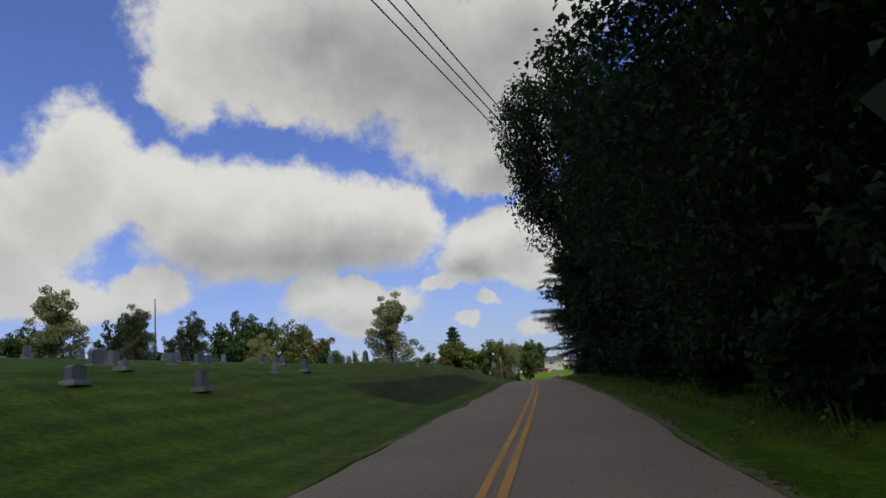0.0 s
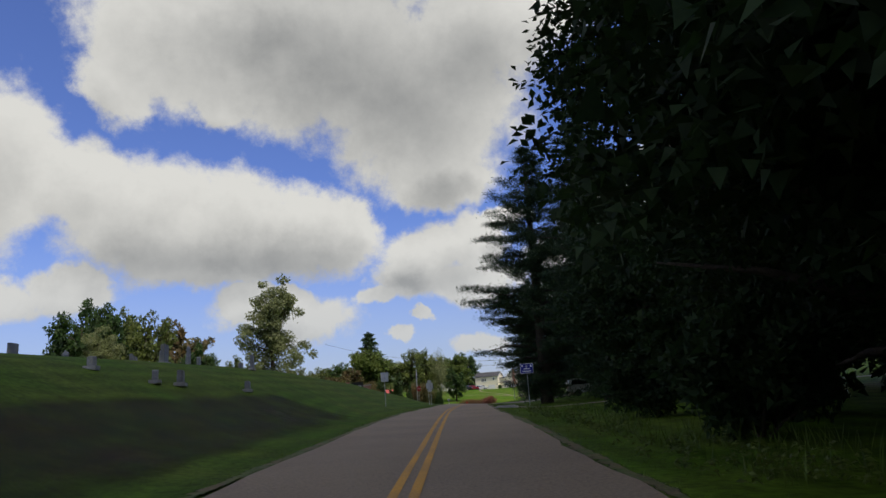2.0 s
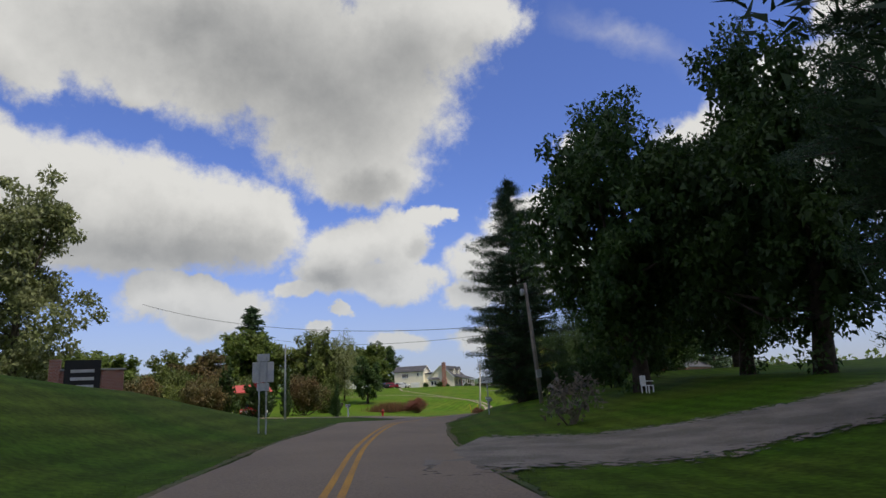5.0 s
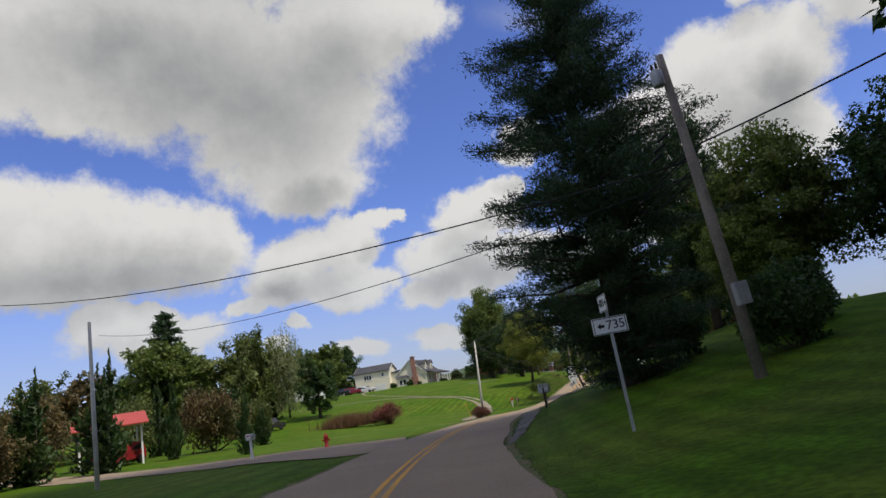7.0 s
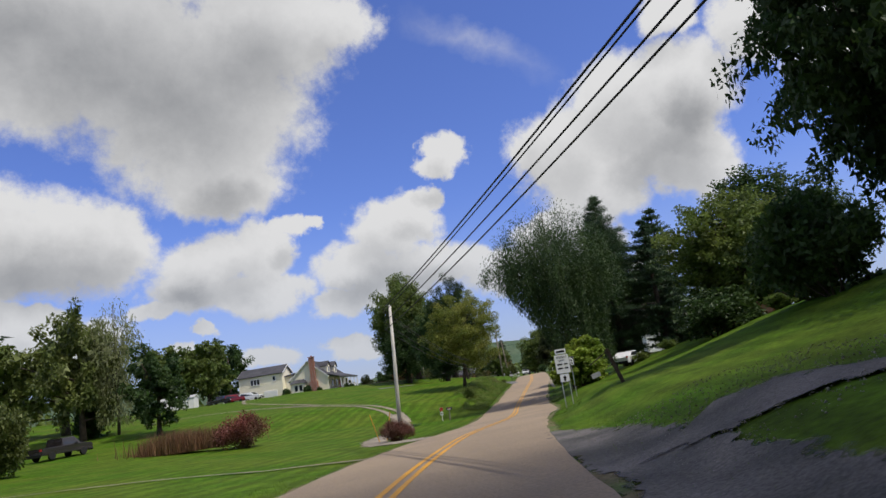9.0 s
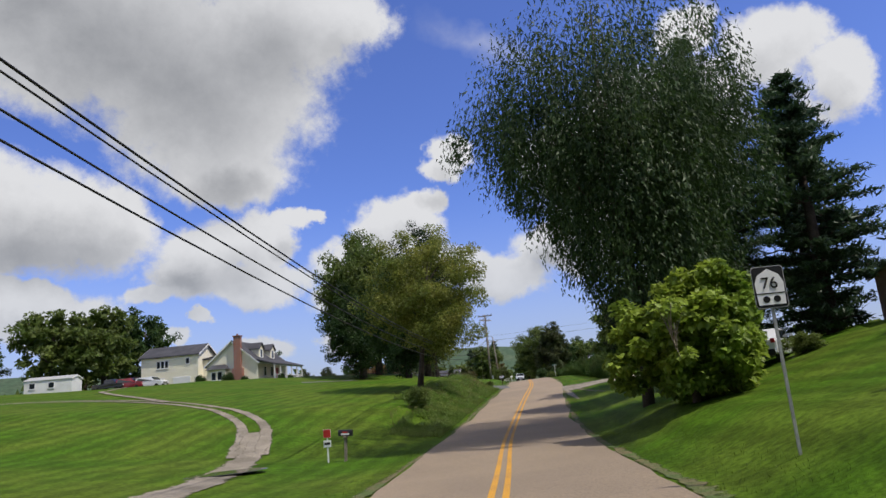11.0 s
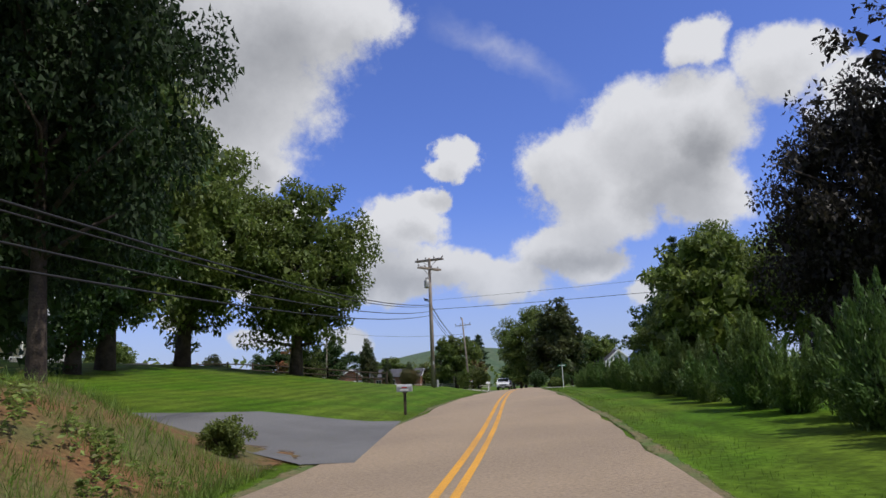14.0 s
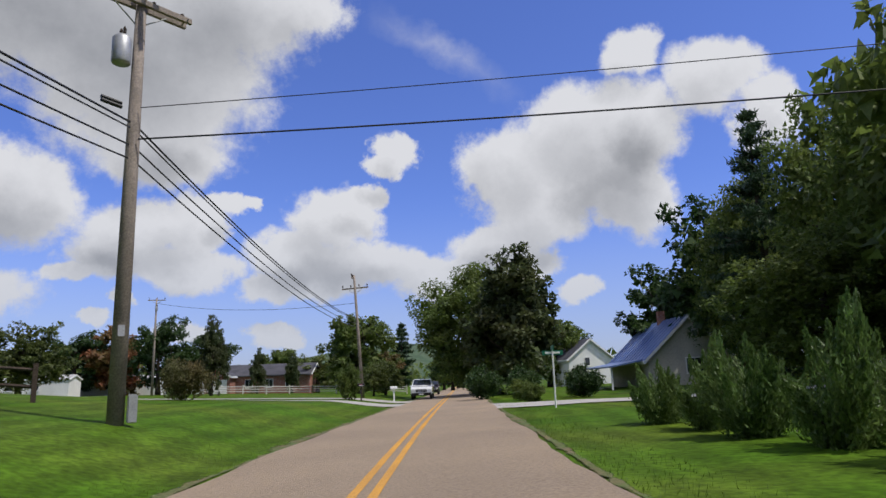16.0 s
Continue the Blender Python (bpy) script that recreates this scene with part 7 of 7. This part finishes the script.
parked("car", 34.6, 280.8, 125, "paint_red", "dark red car parked before the garage", "suv")
parked("car", 37.4, 279.2, 125, "paint_white", "white car parked before the garage", "suv")
parked("pickup", 31.6, 282.6, 125, "paint_dark", "dark truck parked before the garage", "pickup")
parked("car", 0.2, 166.6, 200, "paint_red", "red car under the carport roof", "suv")
parked("car", 76.5, 330.0, 60, "paint_dark", "dark car parked on the far lawn", "sedan")
parked("car", 81.0, 326.0, 60, "paint_white", "white car parked on the far lawn", "sedan")

# ---- houses ----


def window(e, x, y, z, w, h, turn=0, mat="white", panes=2):
    """A framed window on a wall whose outside looks along -y at turn 0."""
    o = part("window", box(-w / 2 - 0.07, -0.05, -0.07, w / 2 + 0.07, 0.02, h + 0.07), M[mat], e)
    o.matrix_local = pose(x, y, z, 0, 0, turn)
    pw = w / panes
    for k in range(panes):
        part("pane", box(-w / 2 + k * pw + 0.025, -0.065, 0.02, -w / 2 + (k + 1) * pw - 0.025, -0.051, h - 0.02), M["glass"], o)
    part("sill", box(-w / 2 - 0.1, -0.11, -0.12, w / 2 + 0.1, -0.02, -0.07), M[mat], o)
    return o


def gable_body(e, x0, x1, y0, y1, eave, ridge, mat, roof_mat, over=0.35, along_y=True, name="wall", trim="white", thick=0.16):
    """Walls with gables at both ends and a two-sided roof with eaves."""
    if along_y:
        xm = (x0 + x1) / 2
        out = [(x0, -0.6), (x1, -0.6), (x1, eave), (xm, ridge), (x0, eave)]
        part(name, prism(out, y0, y1), M[mat], e)
        for a in (x0, x1):
            sl = (ridge - eave) / abs(xm - a)
            lo = (a + (over if a > xm else -over), eave - sl * over)
            out = [(xm, ridge + 0.02), lo, (lo[0], lo[1] + thick), (xm, ridge + 0.02 + thick)]
            part("roof", prism(out, y0 - over, y1 + over), M[roof_mat], e)
            part("fascia", box(min(lo[0], lo[0] + 0.03 * (1 if a > xm else -1)), y0 - over, lo[1] - 0.08, max(lo[0], lo[0] + 0.03 * (1 if a > xm else -1)), y1 + over, lo[1] + thick), M[trim], e)
            for yy in (y0 - over - 0.035, y1 + over + 0.003):
                part("bargeboard", prism([(xm, ridge - 0.12), (lo[0], lo[1] - 0.12), (lo[0], lo[1] + thick - 0.01), (xm, ridge + thick)], yy, yy + 0.032), M[trim], e)
    else:
        ym = (y0 + y1) / 2
        out = [(y0, -0.6), (y1, -0.6), (y1, eave), (ym, ridge), (y0, eave)]
        part(name, prism(out, x0, x1, axis="x"), M[mat], e)
        for a in (y0, y1):
            sl = (ridge - eave) / abs(ym - a)
            lo = (a + (over if a > ym else -over), eave - sl * over)
            part("roof", prism([(ym, ridge + 0.02), lo, (lo[0], lo[1] + thick), (ym, ridge + 0.02 + thick)], x0 - over, x1 + over, axis="x"), M[roof_mat], e)
            for xx in (x0 - over - 0.035, x1 + over + 0.003):
                part("bargeboard", prism([(ym, ridge - 0.12), (lo[0], lo[1] - 0.12), (lo[0], lo[1] + thick - 0.01), (ym, ridge + thick)], xx, xx + 0.032, axis="x"), M[trim], e)


# cream house with a brick chimney, dormers and a porch
e = thing("house", on_ground(49.1, 276.4), -30, "cream-sided house with brick chimney, dormers and a deep porch", "house")
gable_body(e, -4.2, 4.2, 0, 13.5, 3.1, 6.6, "siding", "shingle")
gable_body(e, -16.2, -6.4, 1.5, 7.5, 5.4, 7.0, "siding", "shingle", along_y=False)
part("link", box(-6.4, 3.2, -0.6, -4.2, 7.0, 4.4), M["siding"], e)
part("roof", prism([(-6.6, 4.3), (-3.6, 4.3), (-3.6, 4.9), (-6.6, 4.5)], 2.9, 7.2), M["shingle"], e)
ch = part("chimney", box(0.55, -0.62, -0.6, 1.65, 0.02, 7.3), M["brick"], e, "red brick chimney")
part("chimney_base", box(0.3, -0.8, -0.6, 1.95, 0.02, 2.3), M["brick"], ch)
part("chimney_cap", box(0.45, -0.72, 7.3, 1.75, 0.12, 7.45), M["brick"], ch)
part("flue", lathe([(0.16, 7.45), (0.16, 7.7)], 10), M["brick"], ch).location = (1.1, -0.3, 0)
# bay beside the chimney
part("bay", box(-3.6, -1.2, -0.6, -0.6, 0.0, 2.3), M["siding"], e)
bm = bmesh.new()
for v in ((-3.9, -1.5, 2.3), (-0.3, -1.5, 2.3), (-0.3, 0.0, 2.3), (-3.9, 0.0, 2.3), (-3.2, -0.05, 3.1), (-1.0, -0.05, 3.1)):
    bm.verts.new(v)
bm.verts.ensure_lookup_table()
for f in ((0, 1, 5, 4), (1, 2, 5), (3, 0, 4), (0, 3, 2, 1), (2, 3, 4, 5)):
    bm.faces.new([bm.verts[k] for k in f])
bmesh.ops.recalc_face_normals(bm, faces=bm.faces)
part("roof", bm, M["shingle"], e)
window(e, -2.5, -1.2, 0.7, 0.7, 1.2, panes=1)
window(e, -1.5, -1.2, 0.7, 0.7, 1.2, panes=1)
window(e, -13.2, 1.5, 3.5, 0.55, 1.1, panes=1)
window(e, -12.5, 1.5, 3.5, 0.55, 1.1, panes=1)
window(e, -11.8, 1.5, 3.5, 0.55, 1.1, panes=1)
window(e, -8.2, 1.5, 3.9, 0.55, 0.9, panes=1)
for x in (-13.6, -9.2):
    g = part("garage_door", box(x - 1.5, 1.43, -0.4, x + 1.5, 1.52, 1.9), M["white"], e)
    for k in range(4):
        part("door_panel", box(x - 1.42, 1.41, -0.3 + 0.55 * k, x + 1.42, 1.435, 0.17 + 0.55 * k), M["white"], g)
part("lean_to_roof", prism([(-20.6, 2.2), (-16.2, 2.5), (-16.2, 2.66), (-20.6, 2.36)], 2.0, 7.2), M["shingle"], e)
for x in (-20.3, -18.2):
    part("post", box(x, 2.2, -0.6, x + 0.14, 2.34, 2.25), M["white"], e)
# porch along the right side
part("porch_roof", prism([(4.0, 3.35), (7.1, 2.45), (7.1, 2.58), (4.0, 3.55)], -0.3, 13.8), M["shingle"], e)
part("porch_beam", box(6.8, -0.1, 2.28, 6.98, 13.6, 2.48), M["white"], e)
part("porch_floor", box(4.2, 0.0, -0.6, 7.0, 13.5, 0.12), M["concrete"], e)
for k in range(6):
    c = part("porch_column", box(6.8, 0.05 + k * 2.66, 0.12, 6.96, 0.21 + k * 2.66, 2.3, 0.01), M["white"], e)
    if k < 5:
        part("porch_rail", box(6.85, 0.25 + k * 2.66, 0.85, 6.92, 2.65 + k * 2.66, 0.93), M["white"], e)
        for j in range(8):
            part("baluster", box(6.87, 0.45 + k * 2.66 + j * 0.28, 0.12, 6.9, 0.48 + k * 2.66 + j * 0.28, 0.86), M["white"], c)
for y in (3.0, 6.0, 10.0):
    window(e, 4.2, y, 0.9, 0.9, 1.4, turn=90, panes=1)
part("front_door", box(4.19, 7.9, 0.12, 4.26, 8.9, 2.2), M["red"], e)
for y in (3.6, 8.6):
    d = part("dormer", prism([(y - 0.95, 3.6), (y + 0.95, 3.6), (y + 0.95, 5.4), (y, 6.2), (y - 0.95, 5.4)], 0.6, 3.4, axis="x"), M["siding"], e)
    for a in (-1, 1):
        part("dormer_roof", prism([(y, 6.24), (y + a * 1.15, 5.24), (y + a * 1.15, 5.36), (y, 6.38)], 0.2, 3.65, axis="x"), M["shingle"], d)
    o = window(e, 3.4, y, 4.0, 0.8, 1.2, turn=90, panes=1)
for x, y, k in [(-4.6, -1.2, 0.75), (-0.2, -1.4, 0.8), (2.4, -0.8, 0.5), (7.6, 1.0, 0.5), (7.8, 5.0, 0.45)]:
    q = e.matrix_world @ Vector((x, y, 0))
    plant("bush", "shrub_dark", q.x, q.y, "clipped dark shrub at the house wall", (k, k), group="shrubs at the house", category="shrub")

# white ranch house with a portico
e = thing("house", on_ground(60.5, 322.0), -22, "long white ranch house with a columned gable porch", "house")
gable_body(e, -9, 7, 0, 7.5, 2.7, 4.2, "siding_white", "shingle", along_y=False)
gable_body(e, -3.4, 1.4, -2.2, 0.4, 2.7, 4.0, "siding_white", "shingle", name="porch_gable")
# flat grey panel on the solid front, painted in for the porch's inner shade
part("porch_void", box(-3.3, -2.23, 0.2, 1.3, -2.19, 2.4), M["siding_grey"], e)
for x in (-3.3, -1.7, -0.3, 1.1):
    part("column", lathe([(0.2, -0.3), (0.16, -0.2), (0.14, 2.5), (0.2, 2.55), (0.2, 2.65)], 12), M["white"], e).location = (x, -2.35, 0)
for x in (-7.5, -5.5, 3.0, 5.2):
    window(e, x, 0, 0.9, 1.0, 1.2)
# blue-roofed house
e = thing("house", on_ground(131.8, 287.2), -30, "low grey house with a bright blue metal roof", "house")
gable_body(e, -3.3, 3.3, 0, 11.5, 2.1, 5.2, "siding_grey", "blue_roof", over=0.4)
for a in (-1, 1):
    for k in range(13):
        y = -0.3 + k * 0.95
        part("roof_seam", prism([(0, 5.39), (a * 3.7, 1.92), (a * 3.7, 1.97), (0, 5.44)], y, y + 0.05), M["blue_roof"], e)
window(e, 0.3, 0, 0.9, 1.3, 1.1)
part("porch_roof", prism([(-3.6, 1.9), (-6.2, 1.45), (-6.2, 1.57), (-3.6, 2.02)], 0.2, 11.0), M["blue_roof"], e)
for y in (0.5, 5.0, 10.7):
    part("post", box(-6.1, y, -0.4, -5.98, y + 0.12, 1.47), M["white"], e)
part("chimney", box(-0.4, 5.5, 4.4, 0.15, 6.05, 6.2), M["brick"], e)
# white barn far off
e = thing("barn", on_ground(153.0, 322.0), -20, "white gabled barn far behind the trees", "barn")
gable_body(e, -3.2, 3.2, 0, 9, 3.6, 6.2, "siding_white", "shingle")
window(e, -0.5, 0, 2.6, 0.7, 1.1, panes=1)
# brick house with a garage
e = thing("house", on_ground(114.5, 352.0), -30, "long red brick ranch house with white garage doors", "house")
gable_body(e, -12, 8, 0, 8, 2.6, 4.2, "brick", "shingle", along_y=False)
gable_body(e, -9.5, -3.0, -2.5, 0.5, 2.6, 4.4, "brick", "shingle", name="garage")
for x in (-7.9, -4.7):
    part("garage_door", box(x - 1.25, -2.56, 0, x + 1.25, -2.48, 2.1), M["white"], e)
for x in (-1, 2, 5):
    window(e, x, 0, 0.9, 1.1, 1.1)
# white mobile homes
for x, y, t, ln, label in [(96.0, 352.0, -25, 11, "long white mobile home behind the trees"), (88.0, 345.0, -25, 5, "white trailer behind the trees"), (23.0, 283.0, -20, 7, "low white shed beyond the lawn"), (80.0, 362.0, -20, 12, "low white building behind the fence")]:
    e = thing("mobile_home", on_ground(x, y), t, label, "building")
    gable_body(e, -ln / 2, ln / 2, 0, 3.2, 2.1, 2.6, "siding_white", "alu", along_y=False, over=0.12, thick=0.06)
    for k in range(int(ln // 3)):
        window(e, -ln / 2 + 1.2 + 2.8 * k, 0, 0.9, 0.8, 0.8, panes=1)
# dark-roofed house behind the graves
e = thing("house", on_ground(-82.0, 86.0), 62, "white house with a dark roof behind the cemetery", "house")
gable_body(e, -8, 6, 0, 8, 3.0, 5.8, "siding_white", "shingle", along_y=False)
for x in (-6, -2, 2):
    window(e, x, 0, 0.9, 1.2, 1.3)
# brick house half hidden by the trees above the lawn
e = thing("house", on_ground(76.0, 180.0), 40, "red brick house half hidden by the trees", "house")
gable_body(e, -7, 7, 0, 8, 2.8, 4.8, "brick", "shingle", along_y=False)
for x in (-5, -1, 3):
    window(e, x, 0, 0.9, 1.2, 1.2)
# red carport
e = thing("carport", on_ground(-0.8, 168.0), 14, "open carport with a red metal roof on white posts", "carport")
for x in (-2.3, 2.2):
    for y in (-2.2, 2.2):
        part("post", box(x, y, -0.3, x + 0.14, y + 0.14, 3.2, 0.01), M["white"], e)
part("beam", box(-2.4, -2.25, 2.98, 2.45, -2.07, 3.2), M["white"], e)
for a in (-1, 1):
    part("roof", prism([(0, 4.1), (a * 3.0, 3.1), (a * 3.0, 3.18), (0, 4.18)], -2.8, 2.8, axis="x"), M["red_roof"], e)
# brick sign wall by the cemetery
e = thing("sign_wall", on_ground(-4.6, 111.3), 12, "red brick sign wall with a dark name board", "sign")
part("wall", box(-1.5, -0.25, -0.4, 1.6, 0.25, 2.3), M["brick"], e)
part("pier", box(-1.9, -0.35, -0.4, -1.4, 0.35, 2.9), M["brick"], e)
b = part("board", box(-1.2, -0.33, 1.1, 0.5, -0.26, 2.85, 0.02), M["black"], e)
for z in (1.4, 1.8, 2.2):
    part("lettering", box(-0.9, -0.345, z, 0.2, -0.335, z + 0.16), M["alu"], b)
part("coping", box(-1.4, -0.32, 2.3, 1.7, 0.32, 2.4, 0.015), M["concrete"], e)
# culvert slab beside the road
q = at(88.1, 3.7)
e = thing("culvert", q, face_road(88.1), "low pale concrete culvert slab in the grass", "culvert")
part("slab", box(-0.75, -0.22, -0.2, 0.75, 0.22, 0.1, 0.03), M["concrete"], e)
part("headwall", box(-0.6, 0.22, -0.5, 0.6, 0.36, 0.16, 0.02), M["concrete"], e)
# storage container
e = thing("storage_container", on_ground(89.4, 213.6), -25, "white storage container with a red panel on its side", "container")
part("body", box(-2.4, -1.25, 0.1, 2.4, 1.25, 2.6, 0.03), M["white"], e)
part("roof", box(-2.46, -1.31, 2.6, 2.46, 1.31, 2.72, 0.03), M["white"], e)
for k in range(9):
    part("rib", box(-2.3 + k * 0.56, -1.285, 0.2, -2.25 + k * 0.56, -1.25, 2.5), M["white"], e)
p = part("panel", box(-0.55, -1.31, 1.35, 1.25, -1.288, 2.15), M["red"], e, "plain red panel with white bars")
part("lettering", box(-0.4, -1.32, 1.72, 1.1, -1.311, 2.05), M["sign_white"], p)
part("lettering", box(-0.3, -1.32, 1.48, 1.0, -1.311, 1.58), M["sign_white"], p)
for x in (-2.2, 2.0):
    part("skid", box(x, -1.2, -0.1, x + 0.2, 1.2, 0.1), M["timber"], e)
# red and white feather banner beyond the fence
e = thing("feather_banner", on_ground(78.2, 356.0), -20, "tall narrow red and white banner on a pole", "banner", lean=(0, -6))
part("pole", tube([(0, 0, -0.3), (0, 0, 6.4)], [0.05, 0.03], 8), M["alu"], e)
part("cloth", prism([(0.03, 0.9), (0.5, 0.9), (0.42, 4.5), (0.03, 6.3)], -0.01, 0.01), M["sign_white"], e)
part("cloth", prism([(-0.5, 0.9), (-0.03, 0.9), (-0.03, 6.3), (-0.35, 5.0)], -0.01, 0.01), M["red"], e)
# red hydrant-like pipe and bench under the trees by the drive
e = thing("garden_chair", on_ground(24.6, 106.0), 30, "white plastic garden chair under the maple", "chair")
part("seat", box(-0.26, -0.25, 0.38, 0.26, 0.25, 0.43, 0.015), M["white"], e)
part("backrest", box(-0.26, 0.22, 0.43, 0.26, 0.28, 0.95, 0.015), M["white"], e)
for x in (-0.24, 0.2):
    for y in (-0.23, 0.2):
        part("leg", box(x, y, 0, x + 0.05, y + 0.05, 0.38), M["white"], e)
    part("armrest", box(x - 0.03, -0.25, 0.62, x + 0.06, 0.25, 0.66, 0.01), M["white"], e)

# loose stones on the gravel pull-in
rs = np.random.RandomState(14)
n = 2600
s, d = 174.2 + 7.2 * rs.rand(n), 3.4 + 4.6 * rs.rand(n) ** 1.4
base = np.column_stack([plan(s, d), land(s, d) + 0.03])
size = 0.005 + 0.013 * rs.rand(n) ** 2
tet = np.array([(1, 1, 0.7), (-1, 0.8, -0.6), (0.9, -1, -0.6), (-0.8, -0.9, 0.7)])
vs = (base[:, None] + tet[None] * size[:, None, None]).reshape(-1, 3)
fs = [(4 * k + a, 4 * k + b, 4 * k + c) for k in range(n) for a, b, c in ((0, 2, 1), (0, 1, 3), (0, 3, 2), (1, 2, 3))]
tagged(part("loose_stones", mesh_from("loose_stones", vs, fs, M["stones"])), "loose grey stones scattered over the gravel", "gravel", kind="stuff")
